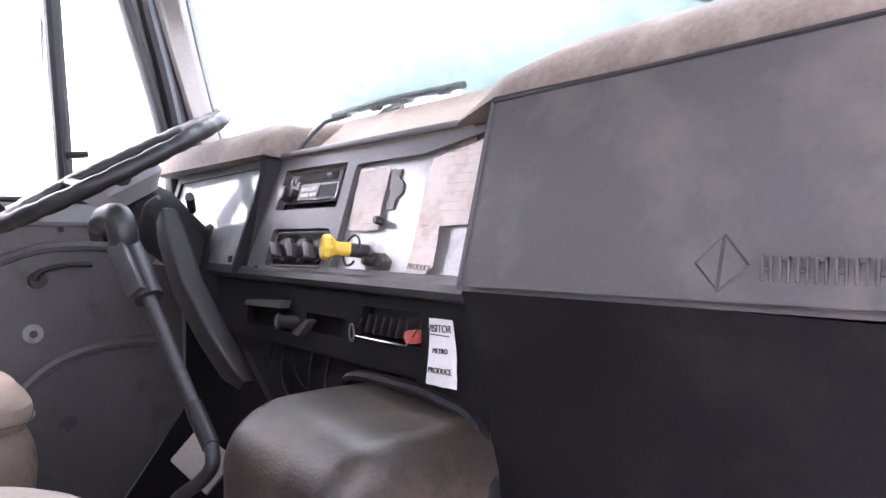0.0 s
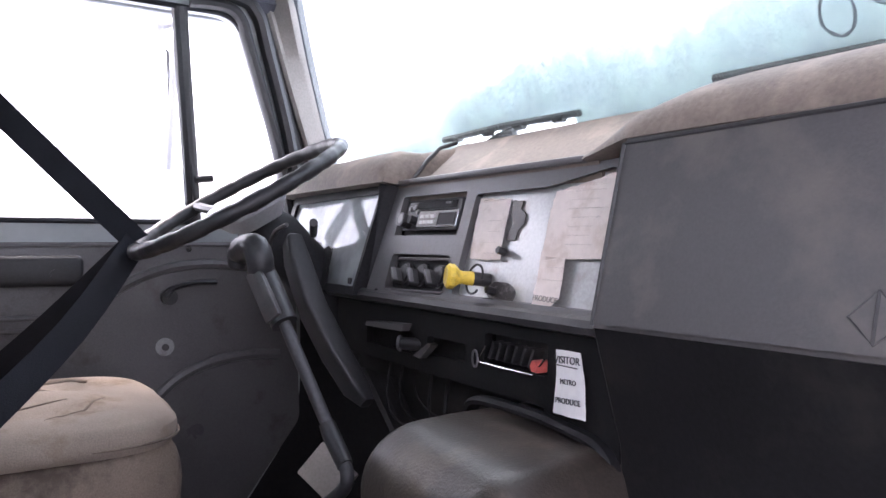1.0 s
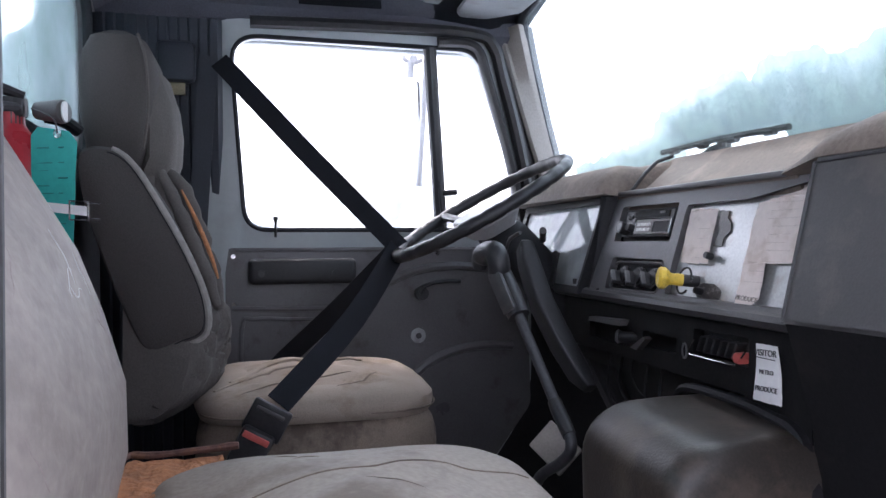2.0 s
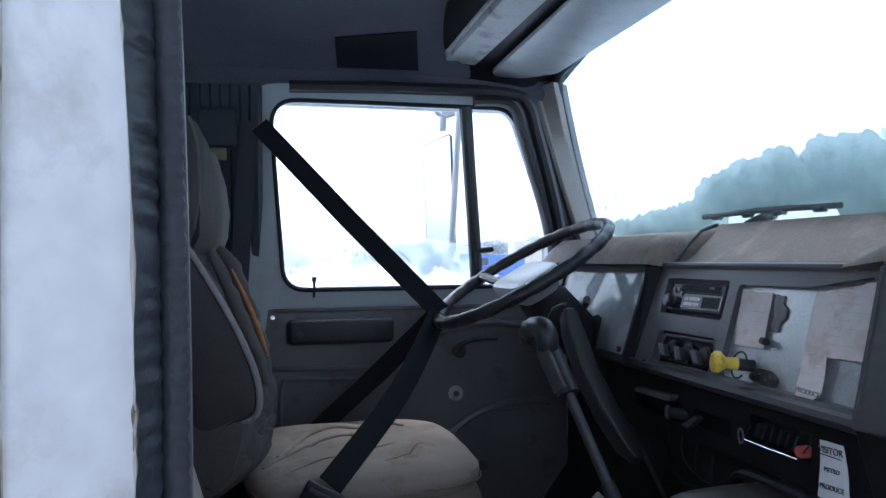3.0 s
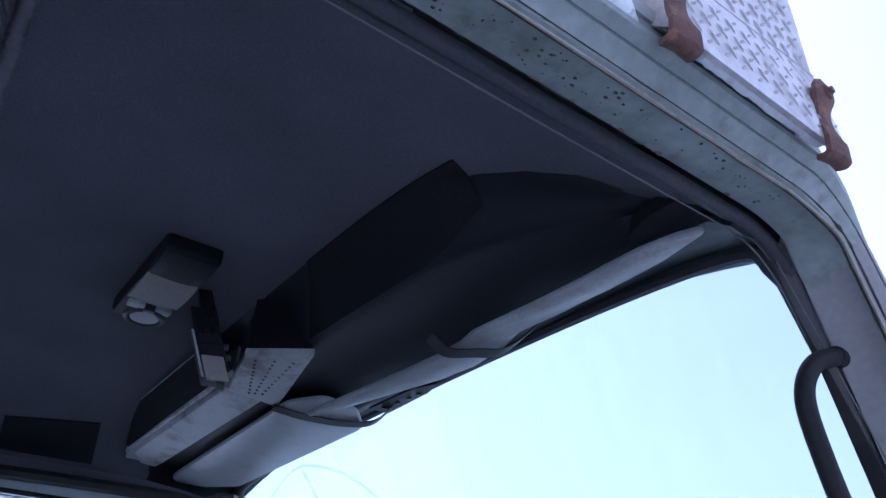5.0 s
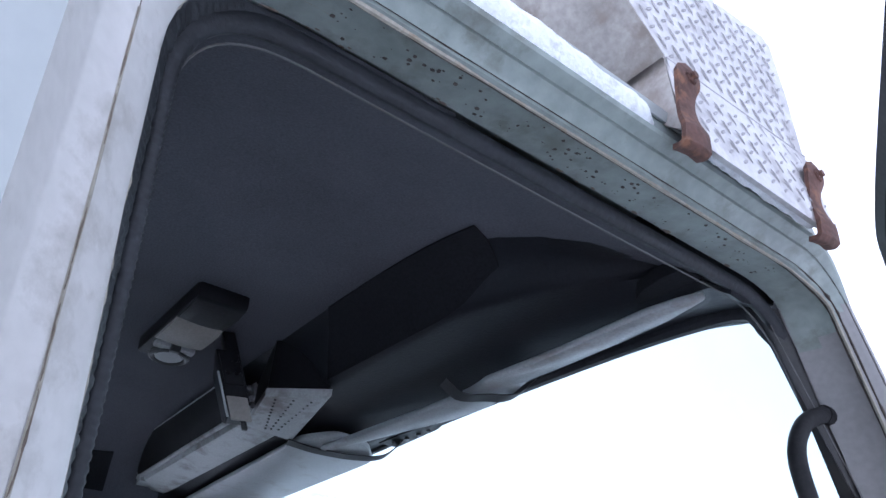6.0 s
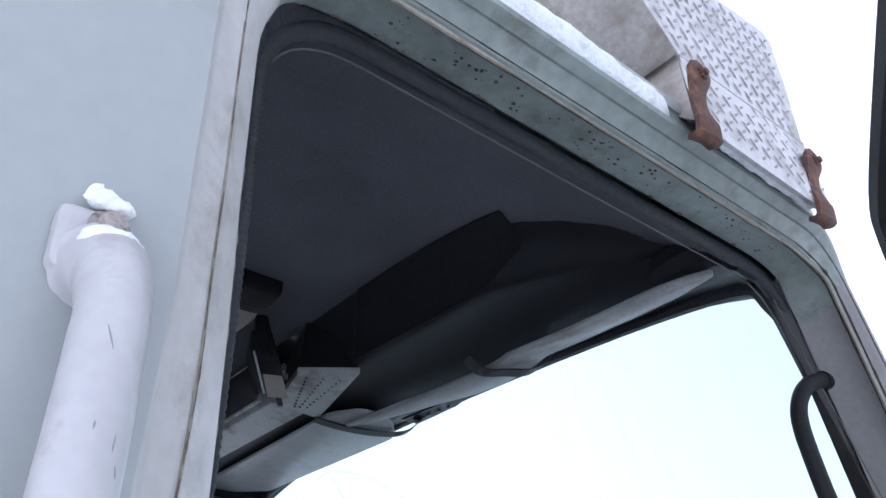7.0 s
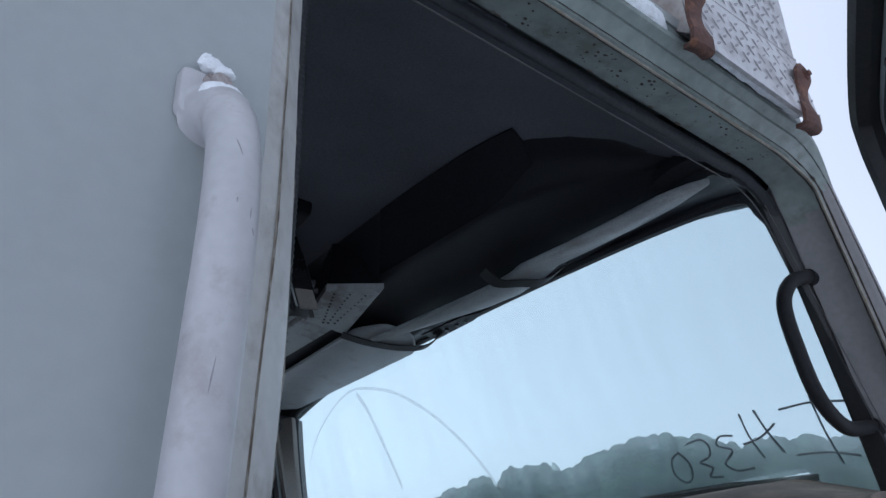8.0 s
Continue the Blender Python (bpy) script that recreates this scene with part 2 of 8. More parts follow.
def glass(name, tint, haze, haze_scale=3.0, haze_floor=0.0, low=None, high=None, frost=0.0, streaks=False, gloss=0.025, front=0.35):
    """Clear sheet glass: mostly passes light with a tint, mirrors a little, and carries a dusty film; between the heights
    low and high the film thickens to frost."""
    m = bpy.data.materials.new(name)
    m.use_nodes = True
    n, link = m.node_tree.nodes, m.node_tree.links.new
    n.remove(n["Principled BSDF"])
    out = n["Material Output"]
    clear, mirror, film, white = n.new("ShaderNodeBsdfTransparent"), n.new("ShaderNodeBsdfGlossy"), n.new("ShaderNodeBsdfTranslucent"), n.new("ShaderNodeBsdfDiffuse")
    clear.inputs[0].default_value = (*tint, 1)
    mirror.inputs["Roughness"].default_value = 0.02
    film.inputs[0].default_value = (0.8, 0.86, 0.88, 1)
    white.inputs[0].default_value = (0.6, 0.65, 0.66, 1)
    lw, pw, fr = n.new("ShaderNodeLayerWeight"), n.new("ShaderNodeMath"), n.new("ShaderNodeMath")
    lw.inputs["Blend"].default_value = 0.5
    pw.operation, fr.operation = "POWER", "MULTIPLY_ADD"
    pw.inputs[1].default_value = 5.0
    fr.inputs[1].default_value, fr.inputs[2].default_value = 0.5, gloss
    link(lw.outputs["Facing"], pw.inputs[0])
    link(pw.outputs[0], fr.inputs[0])
    a, b, c = n.new("ShaderNodeMixShader"), n.new("ShaderNodeMixShader"), n.new("ShaderNodeMixShader")
    link(fr.outputs[0], a.inputs[0])
    link(clear.outputs[0], a.inputs[1])
    link(mirror.outputs[0], a.inputs[2])
    b.inputs[0].default_value = front
    link(film.outputs[0], b.inputs[1])
    link(white.outputs[0], b.inputs[2])
    tc, noi = n.new("ShaderNodeTexCoord"), n.new("ShaderNodeTexNoise")
    noi.inputs["Scale"].default_value, noi.inputs["Detail"].default_value = haze_scale, 7.0
    link(tc.outputs["Object"], noi.inputs["Vector"])
    if streaks:
        mp = n.new("ShaderNodeMapping")
        mp.inputs["Scale"].default_value = (5.0, 1.0, 1.2)
        link(tc.outputs["Object"], mp.inputs["Vector"])
        link(mp.outputs[0], noi.inputs["Vector"])
    rng = n.new("ShaderNodeMapRange")
    rng.inputs["From Min"].default_value, rng.inputs["From Max"].default_value = 0.35, 0.7
    rng.inputs["To Min"].default_value, rng.inputs["To Max"].default_value = haze_floor, haze
    link(noi.outputs["Fac"], rng.inputs["Value"])
    amount = rng.outputs[0]
    if low is not None:
        sep, hgt, add = n.new("ShaderNodeSeparateXYZ"), n.new("ShaderNodeMapRange"), n.new("ShaderNodeMath")
        link(tc.outputs["Object"], sep.inputs[0])
        hgt.inputs["From Min"].default_value, hgt.inputs["From Max"].default_value = high, low
        hgt.inputs["To Min"].default_value, hgt.inputs["To Max"].default_value = 0.0, frost
        wob = n.new("ShaderNodeMath")
        wob.operation = "MULTIPLY_ADD"
        wob.inputs[1].default_value = 0.12
        link(noi.outputs["Fac"], wob.inputs[0])
        link(sep.outputs["Z"], wob.inputs[2])
        link(wob.outputs[0], hgt.inputs["Value"])
        link(amount, add.inputs[0])
        link(hgt.outputs[0], add.inputs[1])
        add.use_clamp = True
        amount = add.outputs[0]
    link(amount, c.inputs[0])
    link(a.outputs[0], c.inputs[1])
    link(b.outputs[0], c.inputs[2])
    link(c.outputs[0], out.inputs["Surface"])
    return m


WSGLASS = glass("windshield_glass", (0.765, 0.838, 0.847), 0.05, 4.0, 0.012, 2.26, 2.52, 0.1, streaks=True)
SIDEGLASS = glass("side_glass", (0.9, 0.925, 0.93), 0.05, 6.0, 0.01)
REARGLASS = glass("rear_glass", (0.55, 0.65, 0.65), 0.4, 5.0, 0.2)
# pale film is dust plus part of the side window's reflection
LENS = glass("cluster_lens", (0.75, 0.76, 0.77), 0.6, 14.0, 0.36, gloss=0.15, front=0.9)


def snow_film(name, color, solid, amount, grain):
    """Snow or frost on glass: scatters light from both sides; amount below one lets some straight through in patches."""
    m = bpy.data.materials.new(name)
    m.use_nodes = True
    n, link = m.node_tree.nodes, m.node_tree.links.new
    n.remove(n["Principled BSDF"])
    near, thru, clear, a, c = n.new("ShaderNodeBsdfDiffuse"), n.new("ShaderNodeBsdfTranslucent"), n.new("ShaderNodeBsdfTransparent"), n.new("ShaderNodeMixShader"), n.new("ShaderNodeMixShader")
    tc, noi, fine, hue = n.new("ShaderNodeTexCoord"), n.new("ShaderNodeTexNoise"), n.new("ShaderNodeTexNoise"), n.new("ShaderNodeMix")
    noi.inputs["Scale"].default_value, noi.inputs["Detail"].default_value = grain, 9.0
    fine.inputs["Scale"].default_value, fine.inputs["Detail"].default_value = grain * 8, 6.0
    link(tc.outputs["Object"], noi.inputs["Vector"])
    link(tc.outputs["Object"], fine.inputs["Vector"])
    hue.data_type = "RGBA"
    hue.inputs["A"].default_value = (color[0] * 0.5, color[1] * 0.56, color[2] * 0.58, 1)
    hue.inputs["B"].default_value = (*color, 1)
    st = n.new("ShaderNodeMapRange")
    st.inputs["From Min"].default_value, st.inputs["From Max"].default_value = 0.38, 0.62
    link(noi.outputs["Fac"], st.inputs["Value"])
    link(st.outputs[0], hue.inputs["Factor"])
    link(hue.outputs["Result"], thru.inputs[0])
    near.inputs[0].default_value = (0.82, 0.84, 0.85, 1)
    bp = n.new("ShaderNodeBump")
    bp.inputs["Strength"].default_value, bp.inputs["Distance"].default_value = 0.6, 0.006
    link(fine.outputs["Fac"], bp.inputs["Height"])
    link(bp.outputs[0], near.inputs["Normal"])
    link(bp.outputs[0], thru.inputs["Normal"])
    a.inputs[0].default_value = solid
    link(thru.outputs[0], a.inputs[1])
    link(near.outputs[0], a.inputs[2])
    rng = n.new("ShaderNodeMapRange")
    rng.inputs["From Min"].default_value, rng.inputs["From Max"].default_value = 0.3, 0.6
    rng.inputs["To Min"].default_value, rng.inputs["To Max"].default_value = amount * 0.75, amount
    link(noi.outputs["Fac"], rng.inputs["Value"])
    link(rng.outputs[0], c.inputs[0])
    link(clear.outputs[0], c.inputs[1])
    link(a.outputs[0], c.inputs[2])
    link(c.outputs[0], n["Material Output"].inputs["Surface"])
    return m


GLASS_SNOW = snow_film("snow_on_glass", (0.75, 0.88, 0.83), 0.68, 1.0, 14.0)
REAR_SNOW = snow_film("snow_on_rear_glass", (0.6, 0.68, 0.66), 0.5, 0.97, 7.0)
SMEAR = snow_film("wiper_smear_film", (0.55, 0.62, 0.64), 0.6, 0.16, 40.0)
FROST = snow_film("window_frost", (0.9, 0.95, 1.0), 0.2, 0.5, 9.0)
MIRROR = mat("mirror_glass", (0.8, 0.82, 0.83), 0.06, 1.0, spread=0.03, bump=0.0)

# ---- building helpers ----
CX = -0.96  # the cab's middle


def flip(x, side):
    """x on the passenger's side (1), or mirrored to the driver's (-1)."""
    return x if side > 0 else 2 * CX - x


def finish(bm, smooth=True, angle=35):
    bmesh.ops.recalc_face_normals(bm, faces=bm.faces)
    if smooth:
        for f in bm.faces:
            f.smooth = True
        for e in bm.edges:
            if len(e.link_faces) == 2 and e.calc_face_angle(0) > radians(angle):
                e.smooth = False
    return bm


def part(name, bm, material, parent=None, label="", smooth=True):
    finish(bm, smooth)
    me = bpy.data.meshes.new(name)
    bm.to_mesh(me)
    bm.free()
    me.materials.append(material)
    ob = new(name, me)
    if parent:
        ob.parent = parent
        ob.matrix_parent_inverse = base_of(parent)
    if label:
        ob["label"] = label
    return ob


BASES = {}


def base_of(ob):
    return BASES.get(ob.name, Matrix()).inverted()


def thing(name, at, label, category, group="", kind=""):
    """An Empty at the base of a thing, to hold its parts."""
    e = new(name)
    e.empty_display_size = 0.05
    e.matrix_basis = Matrix.Translation(at)
    BASES[e.name] = Matrix.Translation(at)
    return tagged(e, label, category, group, kind)


def box(x0, x1, y0, y1, z0, z1, r=0.0, seg=2):
    bm = bmesh.new()
    bmesh.ops.create_cube(bm, size=1)
    for v in bm.verts:
        v.co = Vector(((x0 + x1) / 2 + v.co.x * (x1 - x0), (y0 + y1) / 2 + v.co.y * (y1 - y0), (z0 + z1) / 2 + v.co.z * (z1 - z0)))
    if r:
        bmesh.ops.bevel(bm, geom=bm.edges[:], offset=r, segments=seg, affect="EDGES", profile=0.5)
    return bm


def merge(*bms):
    out = bmesh.new()
    for b in bms:
        me = bpy.data.meshes.new("tmp")
        b.to_mesh(me)
        b.free()
        out.from_mesh(me)
        bpy.data.meshes.remove(me)
    return out


def moved(bm, m):
    bmesh.ops.transform(bm, matrix=m, verts=bm.verts)
    return bm


def loft(rows, closed=True, cap=True):
    """A skin over rows of points; closed joins each row's end to its start."""
    bm = bmesh.new()
    vs = [[bm.verts.new(p) for p in r] for r in rows]
    n = len(rows[0])
    for a, b in zip(vs, vs[1:]):
        for i in range(n if closed else n - 1):
            j = (i + 1) % n
            bm.faces.new((a[i], a[j], b[j], b[i]))
    if cap and closed:
        bm.faces.new(vs[0][::-1])
        bm.faces.new(vs[-1])
    return bm


def sheet(rows, thick):
    """An open skin given a thickness."""
    bm = loft(rows, closed=False)
    bmesh.ops.recalc_face_normals(bm, faces=bm.faces)
    bmesh.ops.solidify(bm, geom=bm.faces[:], thickness=thick)
    return bm


def smooth_line(pts, n=6, closed=False):
    """Catmull-Rom points through pts."""
    P = [Vector(p) for p in pts]
    out = []
    m = len(P)
    for i in range(m if closed else m - 1):
        if closed:
            a, b, c, d = P[i - 1], P[i], P[(i + 1) % m], P[(i + 2) % m]
        else:
            a, b, c, d = P[max(i - 1, 0)], P[i], P[i + 1], P[min(i + 2, m - 1)]
        for k in range(n):
            t = k / n
            out.append(0.5 * (2 * b + (c - a) * t + (2 * a - 5 * b + 4 * c - d) * t * t + (3 * b - a - 3 * c + d) * t ** 3))
    if not closed:
        out.append(P[-1])
    return out


def tube(pts, r, n=10, closed=False, flat=1.0, up=(0, 0, 1)):
    """A round (or flattened) bar along pts; r is one radius or one for each point."""
    P = [Vector(p) for p in pts]
    rows = []
    side = None
    for i, p in enumerate(P):
        if closed:
            d = P[(i + 1) % len(P)] - P[i - 1]
        else:
            d = P[min(i + 1, len(P) - 1)] - P[max(i - 1, 0)]
        d.normalize()
        if side is None:
            side = d.cross(Vector(up))
            if side.length < 1e-3:
                side = d.cross(Vector((1, 0, 0)))
        side = (side - d * side.dot(d)).normalized()
        other = d.cross(side)
        rad = r[i] if isinstance(r, (list, tuple)) else r
        rows.append([p + side * math.cos(2 * math.pi * k / n) * rad + other * math.sin(2 * math.pi * k / n) * rad * flat for k in range(n)])
    if closed:
        rows.append(rows[0])
        bm = loft(rows, cap=False)
        bmesh.ops.remove_doubles(bm, verts=bm.verts, dist=1e-6)
        return bm
    return loft(rows)


def ribbon(pts, across, width, thick=0.0025):
    """A flat strap along pts; across is the direction of its width, one or one for each point."""
    rows = []
    for i, p in enumerate(pts):
        a = Vector(across[i] if isinstance(across, list) else across).normalized() * width / 2
        rows.append([Vector(p) - a, Vector(p) - a / 2, Vector(p), Vector(p) + a / 2, Vector(p) + a])
    return sheet(rows, thick)


def round_poly(pts, radii, n=6):
    """A 2D outline with rounded corners."""
    out = []
    m = len(pts)
    for i, p in enumerate(pts):
        r = radii[i] if isinstance(radii, (list, tuple)) else radii
        p = Vector(p)
        if r <= 0:
            out.append(p)
            continue
        a, b = (Vector(pts[i - 1]) - p), (Vector(pts[(i + 1) % m]) - p)
        ra = min(r, a.length * 0.48, b.length * 0.48)
        a, b = p + a.normalized() * ra, p + b.normalized() * ra
        for k in range(n + 1):
            t = k / n
            out.append(a * (1 - t) ** 2 + p * 2 * t * (1 - t) + b * t * t)
    return out


def plate(outer, holes, place, thick):
    """A flat plate with holes: 2D outlines, put into space by place(u, v, d), d being the depth from 0 to thick."""
    loops = [[Vector((*p, 0)) for p in loop] for loop in (outer, *holes)]
    tris = tessellate_polygon(loops)
    flat = [p for loop in loops for p in loop]
    bm = bmesh.new()
    front = [bm.verts.new(place(p.x, p.y, 0)) for p in flat]
    back = [bm.verts.new(place(p.x, p.y, thick)) for p in flat]
    for t in tris:
        try:
            bm.faces.new([front[i] for i in t])
            bm.faces.new([back[i] for i in reversed(t)])
        except ValueError:
            pass
    k = 0
    for loop in loops:
        m = len(loop)
        for i in range(m):
            j = (i + 1) % m
            bm.faces.new((front[k + i], front[k + j], back[k + j], back[k + i]))
        k += m
    return bm


def disc(centre, axis, r, h, n=20, bevel=0.0):
    """A short cylinder from centre along axis."""
    bm = bmesh.new()
    bmesh.ops.create_cone(bm, cap_ends=True, segments=n, radius1=r, radius2=r, depth=h)
    if bevel:
        bmesh.ops.bevel(bm, geom=[e for e in bm.edges if len(e.link_faces) == 2 and e.calc_face_angle(0) > 1], offset=bevel, segments=2, affect="EDGES")
    q = Vector((0, 0, 1)).rotation_difference(Vector(axis).normalized()).to_matrix().to_4x4()
    return moved(bm, Matrix.Translation(Vector(centre) + Vector(axis).normalized() * h / 2) @ q)


def words(text, size, place, material, parent, name="lettering", extrude=0.0004):
    """Raised writing in the built-in font; place is the pose of its middle."""
    cu = bpy.data.curves.new(name, "FONT")
    cu.body, cu.size, cu.align_x, cu.align_y, cu.extrude = text, size, "CENTER", "CENTER", extrude
    ob = bpy.data.objects.new("tmp", cu)
    scene.collection.objects.link(ob)
    bpy.context.view_layer.update()
    me = bpy.data.meshes.new_from_object(ob.evaluated_get(bpy.context.evaluated_depsgraph_get()))
    bpy.data.objects.remove(ob)
    bm = bmesh.new()
    bm.from_mesh(me)
    bpy.data.meshes.remove(me)
    return part(name, moved(bm, place), material, parent, smooth=False)

# ---- ground and distance ----
def ground():
    rows = []
    for i in range(41):
        row = []
        for j in range(41):
            u, v = (i / 20 - 1), (j / 20 - 1)
            x, y = 900 * u * abs(u) ** 1.5, 900 * v * abs(v) ** 1.5
            far = max(0.0, math.hypot(x, y) - 12)
            row.append((x, y, 0.15 * noise.noise((x * 0.05, y * 0.05, 0)) * min(1, far / 10)))
        rows.append(row)
    bm = loft(rows, closed=False)
    tagged(part("ground", bm, GROUND), "snow-covered yard ground with grey slush patches", "ground", kind="structure")


ground()


def clump(bm, centre, r, rng, n=340):
    """Small leaf-like cards, thrown in a lumpy ball."""
    for _ in range(n):
        d = Vector((rng.gauss(0, 1), rng.gauss(0, 1), rng.gauss(0, 1)))
        d.normalize()
        p = Vector(centre) + d * r * rng.uniform(0.45, 1.05)
        s = r * rng.uniform(0.06, 0.13)
        a = Vector((rng.gauss(0, 1), rng.gauss(0, 1), rng.gauss(0, 1))).normalized()
        b = a.cross(d).normalized()
        vs = [bm.verts.new(p + a * s * math.cos(k * 1.2566 + 0.3) + b * s * 0.7 * math.sin(k * 1.2566 + 0.3)) for k in range(5)]
        bm.faces.new(vs)


def tree_mesh(seed, height, spread):
    rng = random.Random(seed)
    crown = bmesh.new()
    for k in range(22):
        h = height * rng.uniform(0.28, 0.92)
        w = spread * (1.1 - abs(h / height - 0.5))
        ang = rng.uniform(0, 6.28)
        off = w * rng.uniform(0.1, 0.75)
        clump(crown, (math.cos(ang) * off, math.sin(ang) * off, h), spread * rng.uniform(0.3, 0.5), rng)
    limbs = [tube([(0, 0, -0.3), (0.05, 0, height * 0.3), (0, 0.1, height * 0.75)], [height * 0.028, height * 0.022, height * 0.008], 7)]
    for k in range(6):
        ang, z = rng.uniform(0, 6.28), height * rng.uniform(0.25, 0.5)
        limbs.append(tube([(0, 0, z), (math.cos(ang) * spread * 0.35, math.sin(ang) * spread * 0.35, z + height * 0.12), (math.cos(ang) * spread * 0.7, math.sin(ang) * spread * 0.7, z + height * 0.25)], [height * 0.012, height * 0.008, height * 0.003], 5))
    return merge(*limbs), crown


def trees():
    rng = random.Random(5)
    kinds = []
    for k in range(3):
        e = thing("tree", (0, -500 - 20 * k, 0), "winter tree with distance haze painted into its pale grey crown", "tree", "trees beyond the yard")
        trunk, crown = tree_mesh(11 + k, 7.0 + 0.5 * k, 2.9 + 0.2 * k)
        for nm, bm, m in (("trunk", trunk, BARK), ("crown", crown, HAZED)):
            o = part(nm, bm, m, None, smooth=False)
            o.parent = e
        kinds.append(e)
    spots = []
    for k in range(44):
        spots.append((-125 + rng.uniform(-8, 8), -55 + 4.4 * k + rng.uniform(-2, 2), 0.60 + 0.1 * math.sin(k * 0.7) + rng.uniform(-0.18, 0.2)))
    used = set()
    for k, (x, y, s) in enumerate(spots):
        m = pose(x, y, 0, 0, 0, rng.uniform(0, 360))
        n = k % 3
        wide = s * rng.uniform(1.5, 2.3)
        if n not in used:
            used.add(n)
            c = kinds[n]
            c.matrix_basis = m
        else:
            c = copy_thing(kinds[n], m)
        c.scale = (wide, wide, s)


trees()


def far_hill():
    rows = []
    for i in range(60):
        a = radians(100 + 75 * i / 59)
        top = 13 + 5 * math.sin(i * 0.16 + 0.6) + 4 * noise.noise((i * 0.35, 0, 0))
        rows.append([((400 + 60 * k) * math.cos(a), (400 + 60 * k) * math.sin(a), -2 + top * math.sin(k / 5 * math.pi / 2)) for k in range(6)])
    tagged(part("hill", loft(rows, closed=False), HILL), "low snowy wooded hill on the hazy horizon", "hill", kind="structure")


far_hill()


def parked_vehicles():
    """A blue van and a pale box trailer standing far across the yard."""
    v = thing("van", (-28, 8.8, 0), "blue panel van parked across the snowy yard", "van")
    prof = round_poly([(6.6, 0.5), (6.6, 1.5), (7.3, 2.35), (11.4, 2.4), (11.5, 0.5)], 0.2)
    part("body", plate(prof, [], lambda y, z, d: (-29 + d, y, z), 2.0), BLUE, v)
    for y in (7.7, 10.6):
        part("wheel", disc((-27.05, y, 0.38), (1, 0, 0), 0.38, 0.2), TYRE, v)
    part("window", box(-27.0, -26.97, 7.3, 8.3, 1.55, 2.1, 0.01), BLACK, v)
    t = thing("box_trailer", (-33, 13, 0), "beige box trailer standing in the distance", "trailer")
    part("body", box(-34.5, -32, 11.6, 15.4, 1.1, 4.2, 0.05), BEIGE, t)
    part("chassis", box(-34, -32.4, 11.8, 15.2, 0.7, 1.1, 0.03), BLACK, t)
    for y in (12.0, 13.1):
        part("wheel", disc((-32.4, y, 0.5), (1, 0, 0), 0.5, 0.3), TYRE, t)
    part("landing_leg", box(-33.0, -32.8, 14.6, 14.75, 0, 0.75), BLACK, t)
    v.matrix_basis = Matrix.Translation((-59, 18, 0))
    t.matrix_basis = Matrix.Translation((-93.7, 33, 0))


parked_vehicles()

# ---- cab shell ----
FLOOR_Z = 1.2


def side_x(z, off=0.0):
    """The plane of the cab's side, which leans inwards above the belt line."""
    return -0.05 - 0.135 * max(0.0, z - 2.1) + off


OPENING = round_poly([(-0.2015, 1.25), (-0.2020, 2.28), (-0.2222, 2.668), (0.605, 2.672), (0.70, 2.49), (0.79, 2.25), (0.80, 1.6), (0.5, 1.25)], [0.05, 0.4, 0.11, 0.08, 0.12, 0.1, 0.1, 0.1], 10)
SEAL_X = -0.130
# how the jamb runs from the seal out to the skin: (x, step away from the seal), over the door and down the rear post
OVER = [(-0.118, 0.010), (-0.09, 0.004), (-0.064, 0.0), (-0.0585, -0.005), (-0.053, -0.004), (-0.0515, 0.001), (-0.050, -0.002), (-0.043, 0.006), (-0.034, 0.010), (-0.0325, 0.0135), (-0.031, 0.0105), (-0.018, 0.016), (-0.016, 0.021), (-0.024, 0.03), (-0.03, 0.07)]
REAR = [(-0.0985, 0.0145), (-0.0975, 0.0122)] + [(-0.094 + 0.0049 * k, 0.0135 + 0.0042 * k) for k in range(6)] + [(-0.0668, 0.0372), (-0.066, 0.0365), (-0.065, 0.039), (-0.0585, 0.049), (-0.0525, 0.0575), (-0.0505, 0.060), (-0.001, 0.085)]


def rear_edge(z):
    """Where the door opening's rear edge runs: upright, leaning back above the belt line."""
    return -0.2018 - 0.0521 * max(0.0, z - 2.28)


def web_step(z):
    """How much the rear post's paint reaches in over the seal low down."""
    return 0.0075 * min(1.0, max(0.0, (2.43 - z) / 0.22))


def post_edge(z):
    """Where the door opening meets the windshield post."""
    k = min(1.0, (2.66 - z) / 0.61)
    return 0.605 + 0.235 * k - 0.03 * k * k


def post_section(z):
    """The windshield post's outer face in the same steps as OVER."""
    k = min(1.0, (2.66 - z) / 0.61)
    return [(-0.118, 0.008), (-0.09, 0.017), (-0.064, 0.0195), (-0.060, 0.0175), (-0.0575, 0.0205), (-0.056, 0.0235), (-0.0545, 0.0225), (-0.05 + 0.006 * k, 0.028), (-0.047 + 0.009 * k, 0.031), (-0.0455 + 0.01 * k, 0.034), (-0.044 + 0.012 * k, 0.034),
            (-0.044 + 0.012 * k, 0.038), (-0.044 + 0.012 * k, 0.042), (-0.052 + 0.012 * k, 0.048), (-0.075, 0.06)]


